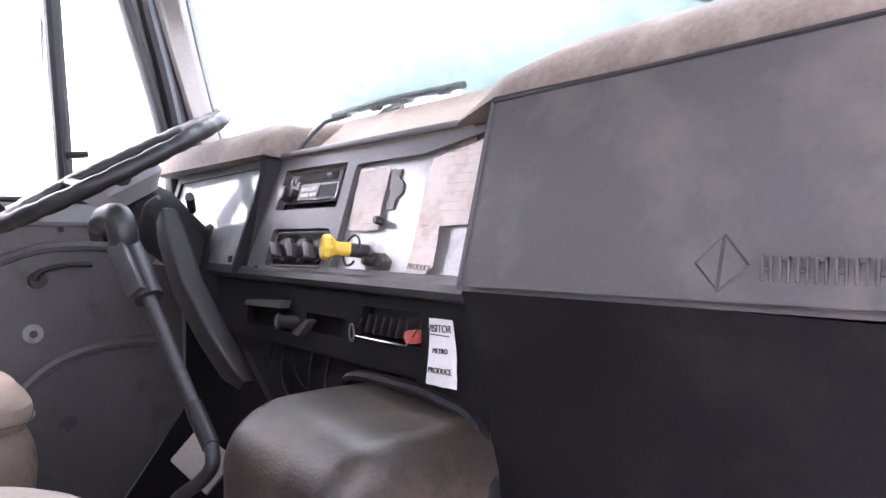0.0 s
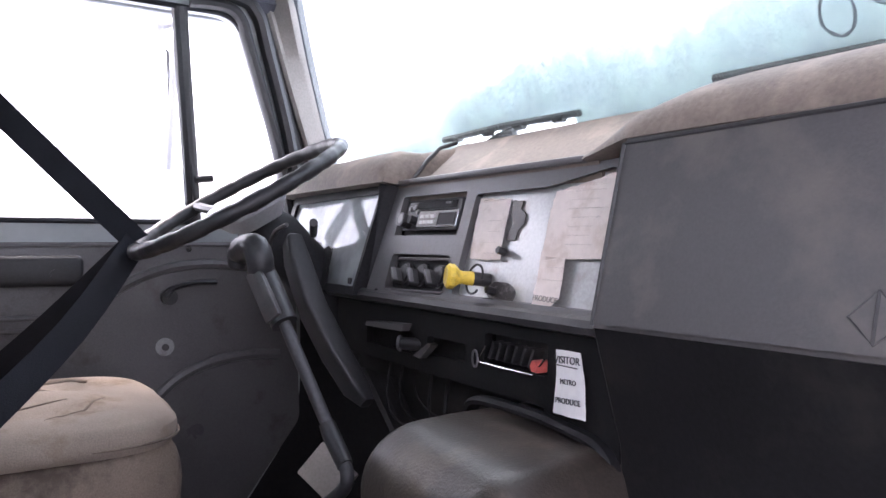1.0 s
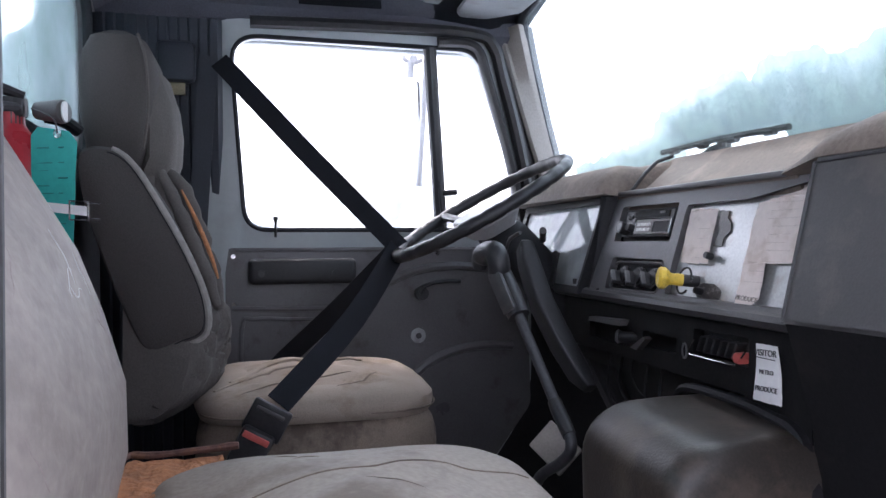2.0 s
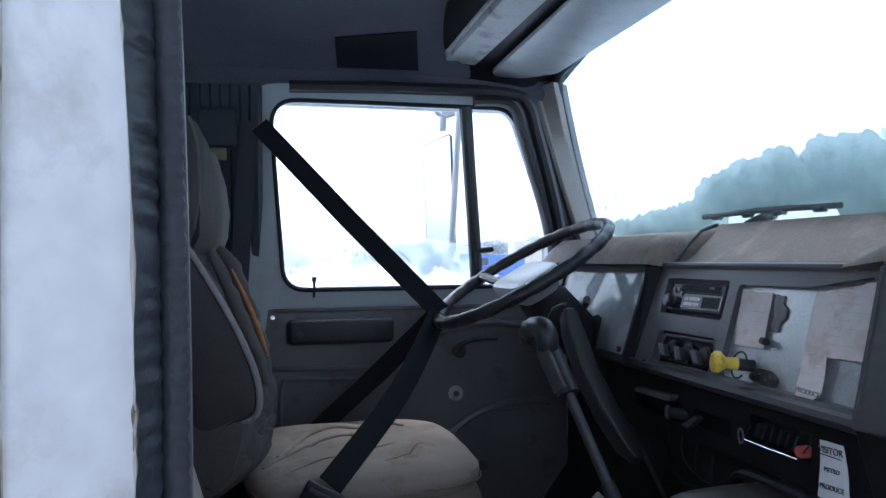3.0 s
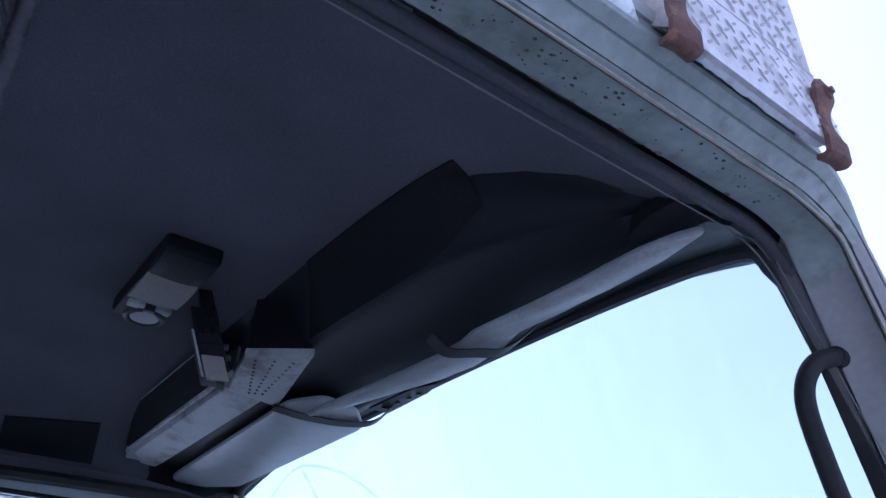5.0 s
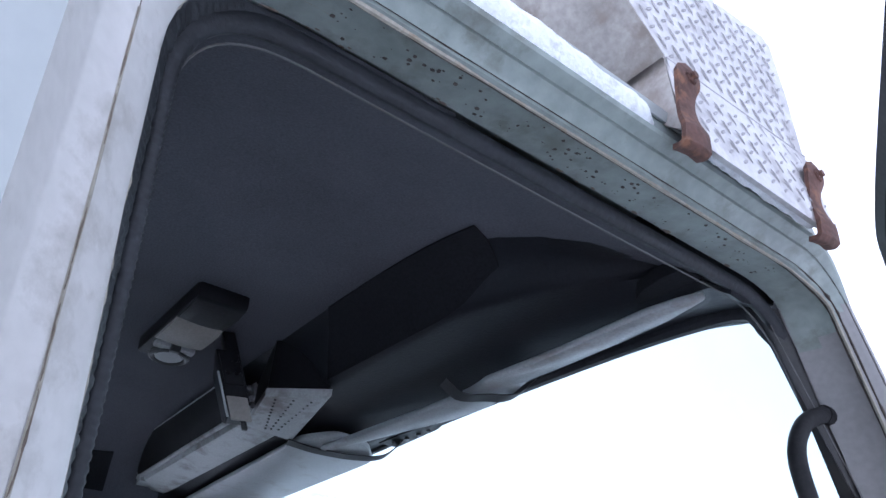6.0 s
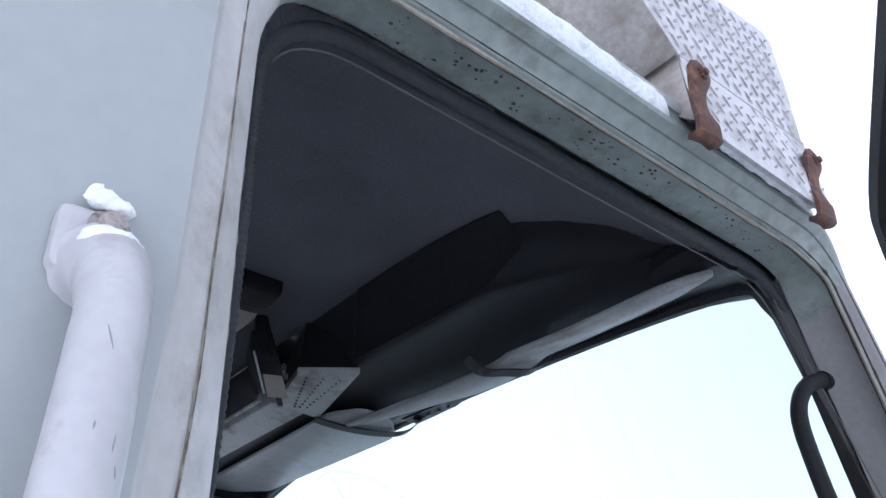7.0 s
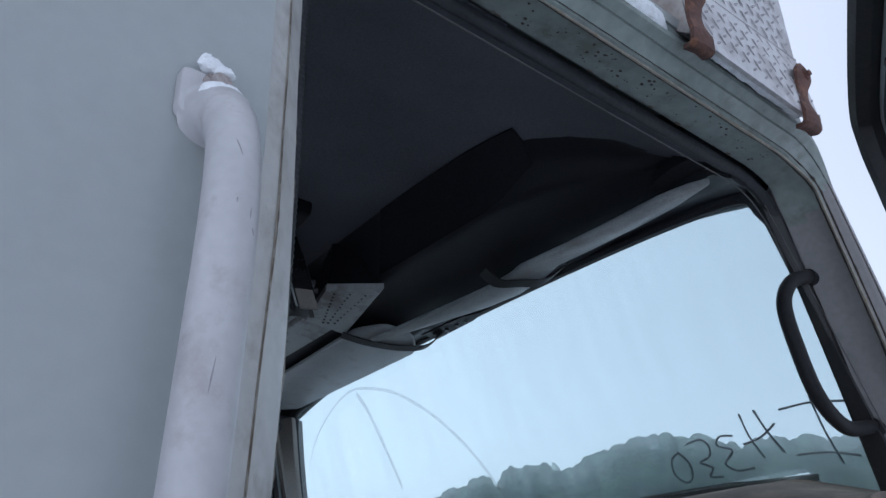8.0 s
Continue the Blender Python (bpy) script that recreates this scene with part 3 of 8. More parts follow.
def side_wall(side):
    """The sheet-metal side with the door's opening, its rain gutter and the rubber seal round the opening."""
    name = "wall_passenger" if side > 0 else "wall_driver"
    fore = [(rear_edge(2.735) - 0.079, 2.735), (rear_edge(2.28) - 0.079, 2.28), (rear_edge(1.0) - 0.079, 1.0)] if side > 0 else [(-0.281, 2.735), (-0.281, 1.0)]
    rear = plate(round_poly([(-0.62, 1.0), (-0.62, 2.735)] + fore, [0, 0.02] + [0.0] * len(fore), 3), [], lambda y, z, d: (flip(-0.028 + d, side), y, z), 0.028)
    low = box(min(flip(-0.1, side), flip(0.0, side)), max(flip(-0.1, side), flip(0.0, side)), -0.28, 0.9, 1.0, 1.23)
    inner = -0.1 if side > 0 else -0.02
    front = box(min(flip(inner, side), flip(-0.002, side)), max(flip(inner, side), flip(-0.002, side)), 0.86, 1.0, 1.23, 2.2, 0.01)
    w = part(name, merge(rear, low, front), PAINT)
    tagged(w, "pale painted sheet-metal cab side round the door opening", "cab wall", kind="structure")
    if side < 0:
        part("closing_strip", box(-1.915, -1.885, -0.62, 0.62, 2.6, 2.75, 0.005), PAINT, w)
        return w
    m = len(OPENING)
    rows = [[] for _ in OVER]
    dense = []
    for i, p in enumerate(OPENING):
        q = OPENING[(i + 1) % m]
        k = max(1, int((q - p).length / 0.05))
        dense += [p.lerp(q, j / k) for j in range(k)]
    m = len(dense)
    for i, p in enumerate(dense):
        t = (dense[(i + 1) % m] - dense[i - 1]).normalized()
        n = Vector((-t.y, t.x))
        f = max(0.0, n.y) ** 2
        for k in range(len(OVER)):
            x = OVER[k][0] * f + REAR[k][0] * (1 - f)
            o = OVER[k][1] * f + REAR[k][1] * (1 - f)
            if n.x < -0.7:
                o -= web_step(p.y) * max(0.0, 1 - k / 8)
            at = Vector((x, p.x + n.x * o, p.y + n.y * o))
            turn = min(1.0, max(0.0, (n.x - 0.1) / 0.6)) if p.y > 2.4 or p.x < 0.6 else 1.0
            if turn > 0:
                px, dy = post_section(p.y)[k]
                at = at.lerp(Vector((px, post_edge(p.y) + dy, p.y)), turn * turn * (3 - 2 * turn))
            rows[k].append((flip(at.x, side), at.y, at.z))
    j = loft(rows, closed=True, cap=False)
    bmesh.ops.recalc_face_normals(j, faces=j.faces)
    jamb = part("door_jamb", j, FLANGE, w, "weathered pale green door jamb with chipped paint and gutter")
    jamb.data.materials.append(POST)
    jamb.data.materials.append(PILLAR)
    # rear post gets the lighter paint colour, windshield post the darker one
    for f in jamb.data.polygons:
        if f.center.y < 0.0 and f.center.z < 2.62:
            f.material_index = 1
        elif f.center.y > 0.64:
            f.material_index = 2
    out = []
    for i, p in enumerate(OPENING):
        q = OPENING[(i + 1) % len(OPENING)]
        k = max(1, int((q - p).length / 0.0019))
        out += [p.lerp(q, j / k) for j in range(k)]
    girth, core = [], []
    for i, p in enumerate(out):
        rear = min(1.0, max(0.0, (2.62 - p.y) / 0.1)) if p.x < 0.0 else 0.0
        girth.append(0.0118 - 0.0062 * rear + rear * (0.0005 * math.sin(i * 1.9 + 2.2 * noise.noise((i * 0.05, 3, 0))) + 0.0003 * noise.noise((i * 0.37, 0, 0))))
        core.append((SEAL_X + 0.002 * rear, p.x + 0.0035 * rear, p.y))
    part("door_seal", tube(core, girth, 12, closed=True, flat=0.8, up=(1, 0, 0)), RUBBER, w, "black rubber door seal, a ribbed bulb along the rear post")
    # flat web of the seal down the rear post
    strip = []
    for i, p in enumerate(out):
        if p.x < 0.05 and p.y > 1.35:
            t = (out[(i + 6) % len(out)] - out[i - 6]).normalized()
            n = Vector((-t.y, t.x))
            f = max(0.0, n.y) ** 2
            rib = (1 - f) * (0.0009 * math.sin(i * 1.5 + 3.0 * noise.noise((i * 0.05, 3, 0))) + 0.0022 * noise.noise((i * 0.29, 0, 0)))
            a, b = Vector((-0.097 - 0.025 * f, 0.0135 - 0.002 * f - web_step(p.y) * (1 - f))), Vector((-0.130 - 0.004 * f, 0.0 - 0.008 * f))
            ring = [a.lerp(b, q / 6) + Vector((0.0008, -0.0015)) * math.sin(math.pi * q / 6) + Vector((0.5, -0.85)) * rib * math.sin(math.pi * q / 6) for q in range(7)] + [b + Vector((0.0, 0.012)), a + Vector((-0.01, 0.004))]
            strip.append([(c.x, p.x + n.x * c.y, p.y + n.y * c.y) for c in ring])
    part("seal_web", loft(strip), RUBBER, w, "flat black rubber web down the rear post")
    middle = Vector((0.28, 2.1))
    part("seal_welt", tube([(SEAL_X - (0.012 if p.x > 0.0 or p.y > 2.6 else 0.007), p.x + (middle - p).normalized().x * (0.0135 if p.x > 0.0 or p.y > 2.6 else 0.0085), p.y + (middle - p).normalized().y * 0.0135) for p in out[::6]], 0.0011, 5, closed=True), BEZEL, w, "thin pale edge of the inner trim")
    if side > 0:
        part("sealant_line", tube(smooth_line([(-0.0658, rear_edge(z) - 0.0372 + 0.0003 * math.sin(z * 37), z) for z in [1.2 + 0.05 * k for k in range(28)]], 2), [0.0011 + 0.0004 * noise.noise((k * 0.7, 1, 0)) for k in range(55)], 5), BEAD, w, "thin cream sealant line")
        crack = random.Random(5)
        z = 1.5
        while z < 2.56:
            run = crack.uniform(0.012, 0.07)
            pts = [(-0.0650, rear_edge(s) - 0.0372 + 0.0003 * math.sin(s * 37) + crack.uniform(-0.0002, 0.0002), s) for s in [z + run * k / 8 for k in range(9)]]
            part("sealant_crack", tube(pts, [0.0003 + 0.0005 * crack.random() * math.sin(math.pi * (k + 0.3) / 8.6) for k in range(9)], 5), STAIN, w, "brown cracked sealant line")
            z += run + (crack.uniform(0.0, 0.012) if crack.random() < 0.7 else 0.035)
        runs = [i for i in range(m) if rows[0][i][1] > -0.185 and rows[0][i][2] > 1.95 and (rows[0][i][2] > 2.6 or rows[0][i][1] > 0.3)]
        for k, r, matl, nm, text in ((3, 0.0021, BEAD, "sealant_bead", "cracked cream sealant bead"), (5, 0.0021, SEAM, "gutter_seam", "dark dirty open seam line"), (9, 0.0006, SEAM, "gutter_seam", "dark dirty open seam line"), (2, 0.0017, SEAM, "bead_edge", "brown dirty edge")):
            line = [rows[k][i] for i in runs]
            part(nm, tube(smooth_line(line, 3), [max(0.0003, r * (1 + 0.7 * noise.noise((q * 0.31, k, 0)) + 0.5 * noise.noise((q * 0.07, k, 9)))) for q in range(3 * len(line) - 2)], 6), matl, w, text)
        rear_run = [i for i in range(m) if rows[0][i][1] < -0.08 and rows[0][i][2] > 1.85]
        for k, r, matl, nm, text in ((0, 0.0042, STAIN, "rust_chips", "brown rust chips along the jamb edge"), (1, 0.0026, BEAD, "flaked_bead", "flaked cream edge of old paint")):
            line = smooth_line([rows[k][i] for i in rear_run], 12)
            part(nm, tube(line, [max(0.0002, r * (noise.noise((q * 0.06, k * 3.1, 0)) + 0.5 * noise.noise((q * 0.31, k, 4)))) for q in range(len(line))], 6), matl, w, text)
        # rust pits and flaked patches on the flange
        rng = random.Random(21)
        for nm, count, matl, x0, x1, r0, r1, text in (("rust_pits", 120, SEAM, -0.108, -0.07, 0.0006, 0.0026, "small dark rust pits"), ("paint_flakes", 22, STAIN, -0.1185, -0.113, 0.0008, 0.0028, "brown flaked edges of old paint")):
            bm = bmesh.new()
            for _ in range(count):
                x, y = rng.uniform(x0, x1), -0.12 + 0.68 * rng.random()
                zz = 2.668 + 0.005 * (y + 0.205) + (0.010 + (x + 0.118) * -0.2143 if x < -0.09 else 0.004 - (x + 0.09) * 0.154) - 0.0009
                r = r0 + (r1 - r0) * rng.random() ** 2
                st = 2.8 if matl is STAIN else 1.3
                bm.faces.new([bm.verts.new((x + r * rng.uniform(0.6, 1.1) * math.cos(q * 0.785), y + st * r * rng.uniform(0.6, 1.1) * math.sin(q * 0.785), zz)) for q in range(8)])
            o = part(nm, bm, matl, w, text, smooth=False)
            o["kind"] = "stuff"
    return w


side_wall(1)
side_wall(-1)


def roof():
    rows = []
    ys = (-0.62, -0.4, 0.0, 0.3, 0.5, 0.6, 0.66)
    for k, y in enumerate(ys):
        drop = (0, 0, 0, 0, 0.01, 0.04, 0.1)[k]
        half = 0.94 - 0.06 * max(0.0, (y - 0.5) / 0.16)
        rows.append([(x, y, 2.735 + 0.115 * (1 - abs((x - CX) / 0.94) ** 3.0) - drop) for x in [CX + half * (-1 + i / 12) for i in range(25)]])
    tagged(part("roof", sheet(rows, 0.012), PAINT), "pale painted steel cab roof", "roof", kind="structure")
    rows = []
    for i in range(240):
        y = -0.6 + 0.835 * i / 239
        f = (0.35 + 0.65 * min(1, (239 - i) / 7)) * (1 + 0.14 * noise.noise((y * 9, 0, 0)) + 0.09 * noise.noise((y * 45, 4, 0))) * (1.1 - 0.3 * max(0, y))
        rows.append([(-0.030 + 0.0185 * f * math.cos(a) * (1 + 0.08 * noise.noise((y * 70, math.cos(a) * 2, math.sin(a) * 2))), y, 2.7095 + 0.0195 * f * math.sin(a) + 0.002 * noise.noise((y * 25, 7, 0))) for a in [math.pi * 2 * k / 16 for k in range(16)]])
    strip = []
    for i in range(70):
        y = 0.298 + 0.205 * i / 69
        f = 1 + 0.3 * noise.noise((y * 40, 0, 0)) + 0.15 * noise.noise((y * 120, 3, 0))
        strip.append([(-0.004 + 0.0075 * f * math.cos(a), y, 2.6885 + 0.0055 * f * math.sin(a)) for a in [math.pi * 2 * k / 10 for k in range(10)]])
    tagged(part("snow_strip", loft(strip), ROOF_SNOW), "thin strip of snow on the gutter lip", "snow", kind="stuff")
    tagged(part("snow_ridge", loft(rows), ROOF_SNOW), "ridge of snow lying along the roof gutter", "snow", kind="stuff")


roof()


def rear_wall():
    hole = round_poly([(-1.69, 2.26), (-1.69, 2.63), (-0.25, 2.63), (-0.25, 2.26)], 0.07)
    outer = [(-1.86, 1.0), (-1.86, 2.7), (-0.06, 2.7), (-0.06, 1.0)]
    w = part("wall_rear", plate(outer, [hole], lambda x, z, d: (x, -0.465 - d, z), 0.04), DOORTRIM)
    tagged(w, "dark trimmed rear cab wall with a back window", "cab wall", kind="structure")
    g = part("window_rear", plate(round_poly([(-1.69, 2.26), (-1.69, 2.63), (-0.25, 2.63), (-0.25, 2.26)], 0.07), [], lambda x, z, d: (x, -0.482 - d, z), 0.004), REARGLASS)
    g.visible_shadow = False
    tagged(g, "hazy frosted rear cab window", "window", kind="structure")
    ring = [(x, -0.462, z) for x, z in round_poly([(-1.69, 2.26), (-1.69, 2.63), (-0.25, 2.63), (-0.25, 2.26)], 0.07)]
    part("window_gasket", tube(ring, 0.012, 8, closed=True), RUBBER, g)


rear_wall()

tagged(part("floor", box(-1.88, -0.04, -0.6, 1.0, FLOOR_Z - 0.06, FLOOR_Z), WELL), "black rubber-matted cab floor", "floor", kind="structure")
tagged(part("firewall", box(-1.88, -0.04, 0.96, 1.0, FLOOR_Z, 2.2), WELL), "black firewall behind the footwell", "wall", kind="structure")
for s, nm in ((1, "kick_panel_passenger"), (-1, "kick_panel_driver")):
    xs = sorted((flip(-0.045, s), flip(-0.03, s)))
    tagged(part(nm, box(xs[0], xs[1], 0.42 if s < 0 else 0.84, 1.0, FLOOR_Z, 2.08 if s < 0 else 2.2), WELL), "black footwell side panel", "wall", kind="structure")
tagged(part("roof_side_trim", sheet([[(-1.83, y, 2.615), (-1.80, y, 2.64), (-1.795, y, 2.68), (-1.775, y, 2.73)] for y in (-0.6, -0.2, 0.2, 0.5, 0.62)], 0.012), HEAD), "dark fabric trim over the driver's door", "trim", kind="structure")
tagged(part("chassis", merge(box(-1.4, -1.3, -3.0, 2.0, 0.75, 1.02, 0.01), box(-0.62, -0.52, -3.0, 2.0, 0.75, 1.02, 0.01), box(-1.5, -0.42, -0.5, -0.38, 0.0, 1.14), box(-1.5, -0.42, 0.7, 0.82, 0.0, 1.14)), WELL), "black steel truck frame under the cab", "chassis", kind="structure")


def headliner():
    rows = []
    for y in (-0.47, -0.4, -0.1, 0.2, 0.38, 0.48):
        row = []
        for i in range(31):
            u = -1 + 2 * i / 30
            z = 2.678 + 0.132 * (1 - abs(u) ** 5)
            if y < -0.45:
                z -= 0.04
            row.append((CX + 0.828 * u, y, z))
        rows.append(row)
    tagged(part("ceiling", sheet(rows, 0.01), HEAD), "dark grey-brown fabric headliner", "ceiling", kind="structure")


headliner()


def driver_edge(z):
    """Where the windshield ends on the driver's side."""
    return -1.764 - 0.44 * (2.655 - z) + 0.32 * (2.655 - z) ** 2


def windshield():
    rows = []
    for i in range(25):
        u = -1 + 2 * i / 24
        row = []
        for k in range(9):
            v = k / 8
            z = 2.19 + (2.712 + 0.012 * (1 - u * u) - 2.19) * v
            half = 0.868 - 0.06 * v
            x = CX + half * u - (0.0 if u > 0 else 0.155 * u * u * (1 - v))
            row.append((x, 0.632 - 0.39 * (z - 2.674) + 0.012 * (1 - u * u), z))
        rows.append(row)
    g = part("windshield", sheet(rows, 0.005), WSGLASS)
    g.visible_shadow = False
    tagged(g, "wide windshield with haze and faint wiper arcs", "windshield", kind="structure")

    def edge(x, z):
        return Vector((x, 0.627 - 0.39 * (z - 2.674), z))
    top = [(CX + 0.80 * u, 2.698 - 0.016 * u * u - 0.012 * abs(u) ** 8) for u in [-0.94 + 1.88 * i / 20 for i in range(21)]]
    right = [(-0.172, 2.668), (-0.160, 2.655), (-0.1555, 2.63), (-0.150, 2.55), (-0.144, 2.44), (-0.139, 2.34), (-0.131, 2.2)]
    left = [(driver_edge(z) + (0.010 if z > 2.66 else 0.0), z) for x, z in right][::-1]
    line = smooth_line([edge(x, z) for x, z in left + top + right], 3)

    def outward(p, d):
        k = Vector((p.x - CX, 0, 0)) if p.z < 2.64 else Vector((0.35 * (p.x - CX) if abs(p.x - CX) > 0.72 else 0, -0.39, 1))
        return p + k.normalized() * d
    part("windshield_gasket", tube([outward(p, 0.012) for p in line], 0.0145, 10), RUBBER, g, "black rubber windshield gasket")
    part("gasket_bead", tube([outward(p, 0.009) + Vector((0, -0.0125, 0)) for p in line], 0.0011, 6), BEZEL, g, "thin pale locking bead in the gasket")
    return g


windscreen = windshield()


def glass_snow():
    """Snow lying against the outside of the windshield, resting on the wipers, lumpy along its upper edge."""
    tops = [(-1.80, 2.27), (-1.5, 2.29), (-1.36, 2.305), (-1.30, 2.345), (-1.13, 2.365), (-1.03, 2.377), (-0.985, 2.35), (-0.94, 2.381), (-0.85, 2.371), (-0.80, 2.352), (-0.66, 2.366), (-0.55, 2.372), (-0.45, 2.352), (-0.36, 2.325), (-0.14, 2.295)]

    def base(x):
        for (xa, za), (xb, zb) in zip(tops, tops[1:]):
            if x <= xb:
                s = (x - xa) / (xb - xa)
                return za + (zb - za) * s * s * (3 - 2 * s)
        return tops[-1][1]
    rng = random.Random(17)
    lobes = []
    for k in range(190):
        c, r = -1.82 + 1.70 * k / 189 + rng.uniform(-0.006, 0.006), rng.choice((0.008, 0.012, 0.016, 0.024))
        lobes.append((c, r, base(c) + rng.uniform(-0.006, 0.007) - r * 0.6))

    def top(x):
        best = base(x) - 0.008
        for c, r, zc in lobes:
            if abs(x - c) < r:
                best = max(best, zc + math.sqrt(r * r - (x - c) ** 2))
        return best + 0.0012 * noise.noise((x * 260, 2, 0))

    def low(x):
        for x0, x1 in ((-1.345, -0.925), (-0.675, -0.235)):
            if x0 < x < x1:
                e = min(1.0, min(x - x0, x1 - x) / 0.03)
                return 2.2 + 0.076 * e + 0.002 * noise.noise((x * 90, 8, 0))
        return 2.2
    sheets = []
    for layer in (0, 1):
        rows = []
        for i in range(601):
            x = -1.80 + 1.66 * i / 600
            a, b = low(x), top(x)
            if layer:
                b = a + (b - a) * (0.86 + 0.25 * noise.noise((x * 30, 9, 0)))
            row = []
            for k in range(15):
                v = k / 14
                z = a + (b - a) * (1 - (1 - v) ** 1.6)
                bulge = math.sin(min(1.0, v * 0.75 + 0.25) * math.pi) ** 0.7 if layer else 0.0
                wob = noise.noise((x * 16, z * 16, layer)) + 0.5 * noise.noise((x * 45, z * 45, layer))
                off = 0.014 + (0.018 + 0.026 * bulge + 0.012 * wob if layer else 0.003 * wob)
                row.append((x, 0.632 - 0.39 * (z - 2.674) + off + 0.012 * (1 - ((x - CX) / 0.86) ** 2), z + 0.003 * wob * v))
            rows.append(row)
        sheets.append(loft(rows, closed=False))
    s = part("windshield_snow", merge(*sheets), GLASS_SNOW)
    tagged(s, "bank of wet snow lying on the windshield above the wipers", "snow", kind="stuff")
    rows = []
    for i in range(141):
        y = -0.118 + 0.53 * i / 140
        b = 2.274 - 0.07 * max(0.0, y) - 0.15 * max(0.0, y - 0.22) ** 0.8 + 0.008 * math.sin(y * 13 + 2.2) + 0.010 * noise.noise((y * 30, 0, 3)) + 0.004 * noise.noise((y * 100, 0, 3))
        rows.append([(flip(side_x(z, 0.006), -1), y, z) for z in [2.105 + (b - 2.105) * k / 8 for k in range(9)]])
    lip = [(-1.69, 2.63), (-1.37, 2.62), (-1.35, 2.485), (-1.258, 2.438), (-1.153, 2.392), (-1.0, 2.335), (-0.8, 2.3), (-0.25, 2.275)]
    back = []
    for i in range(121):
        x = -1.685 + 1.43 * i / 120
        for (xa, za), (xb, zb) in zip(lip, lip[1:]):
            if x <= xb:
                edge = za + (zb - za) * (x - xa) / (xb - xa)
                break
        edge += 0.008 * noise.noise((x * 12, 0, 6)) + 0.003 * noise.noise((x * 60, 0, 6))
        back.append([(x, -0.489 - 0.004 * noise.noise((x * 9, k * 0.7, 2)), 2.262 + (min(2.628, edge) - 2.262) * k / 10) for k in range(11)])
    tagged(part("rear_window_snow", loft(back, closed=False), REAR_SNOW), "thin grey snow sliding off the rear window", "snow", kind="stuff")
    s = part("window_frost", loft(rows, closed=False), FROST)
    tagged(s, "pale frost on the lower half of the driver's window", "frost", kind="stuff")
    d = thing("frost_scribble", (-1.88, 0.1, 2.15), "thin finger-drawn loops in the window frost", "writing")
    for pts in ([(0.027, 2.221), (0.022, 2.205), (0.034, 2.194), (0.05, 2.205), (0.046, 2.222), (0.027, 2.221)], [(0.066, 2.207), (0.075, 2.185), (0.086, 2.203), (0.1, 2.196), (0.106, 2.178)], [(0.112, 2.19), (0.13, 2.17), (0.145, 2.168)], [(0.195, 2.2), (0.215, 2.185), (0.235, 2.16)]):
        part("stroke", tube(smooth_line([(flip(side_x(z, 0.002), -1), y, z) for y, z in pts], 4), 0.0012, 5), BEZEL, d)


glass_snow()


def pillar(side):
    """The sloping post between door and windshield: trim inside, paint outside."""
    e = thing("a_pillar", (flip(-0.1, side), 0.7, 2.1), "sloping windshield post, grey-brown trim inside and pale paint outside", "pillar", kind="structure")
    zs = [2.66 - 0.61 * k / 15 for k in range(16)]
    skin, inner = [], []
    for z in zs:
        k = (2.66 - z) / 0.61
        open_y = post_edge(z)
        glass_y = 0.632 - 0.39 * (z - 2.674)
        gx = CX + 0.812 + 0.06 * k
        skin.append([Vector((flip(x, side), y, zz)) for x, y, zz in ((-0.124, open_y + 0.012, z), (-0.094, open_y + 0.022, z), (-0.06, open_y + 0.03, z), (-0.05 + 0.012 * k, open_y + 0.042, z), (-0.056 + 0.012 * k, open_y + 0.050, z), (-0.08, glass_y + 0.05, z), (gx + 0.015, glass_y + 0.04, z), (gx, glass_y + 0.02, z), (gx + 0.008, glass_y + 0.004, z))])
        if side > 0:
            inner.append([Vector((x, y, zz)) for x, y, zz in ((gx + 0.006, glass_y - 0.002, z), (gx - 0.004, glass_y - 0.014, z), (gx, glass_y - 0.022, z), (gx + 0.006, open_y - 0.012, z), (-0.135, open_y - 0.012, z), (-0.122, open_y + 0.002, z), (-0.12, open_y + 0.008, z))])
        else:
            edge, mark = driver_edge(z), 0.588 + 0.32 * (2.62 - z) * (1 + 0.2 * (2.62 - z))
            inner.append([Vector(p) for p in ((edge + 0.002, glass_y - 0.004, z), (edge + 0.014, glass_y - 0.018, z), (edge + 0.017, glass_y - 0.028, z), (-1.802 - 0.05 * k, mark + 0.012, z), (-1.800 - 0.05 * k, mark + 0.003, z), (-1.808 - 0.05 * k, mark - 0.004, z), (-1.845 - 0.05 * k, mark, z), (-1.88 - 0.05 * k, mark + 0.05, z))])
            skin[-1] = [Vector(p) for p in ((-1.86 - 0.04 * k, mark + 0.01, z), (-1.905, mark + 0.01, z), (-1.91, mark + 0.06, z), (edge - 0.05, glass_y + 0.03, z), (edge - 0.004, glass_y + 0.02, z), (edge + 0.001, glass_y + 0.002, z))]
    if side < 0:
        part("filler", tube([(-1.842 - 0.05 * (2.66 - z) / 0.61, 0.575 + 0.30 * (2.62 - z), z) for z in zs], 0.034, 10), BLACK, e, "black rubber between door and post")
    else:
        welt = smooth_line([row[3] + Vector((0.010, -0.001, 0)) for row in inner], 4)
        part("trim_welt", tube(welt, 0.0009, 5), BEZEL, e, "thin pale welt along the black trim")
    part("outer_skin", loft(skin), PILLAR, e, "grey-painted outer skin")
    part("inner_trim", loft(inner), TRIM if side < 0 else BLACK, e, "grey-brown vinyl trim" if side < 0 else "black vinyl trim")


pillar(1)
pillar(-1)


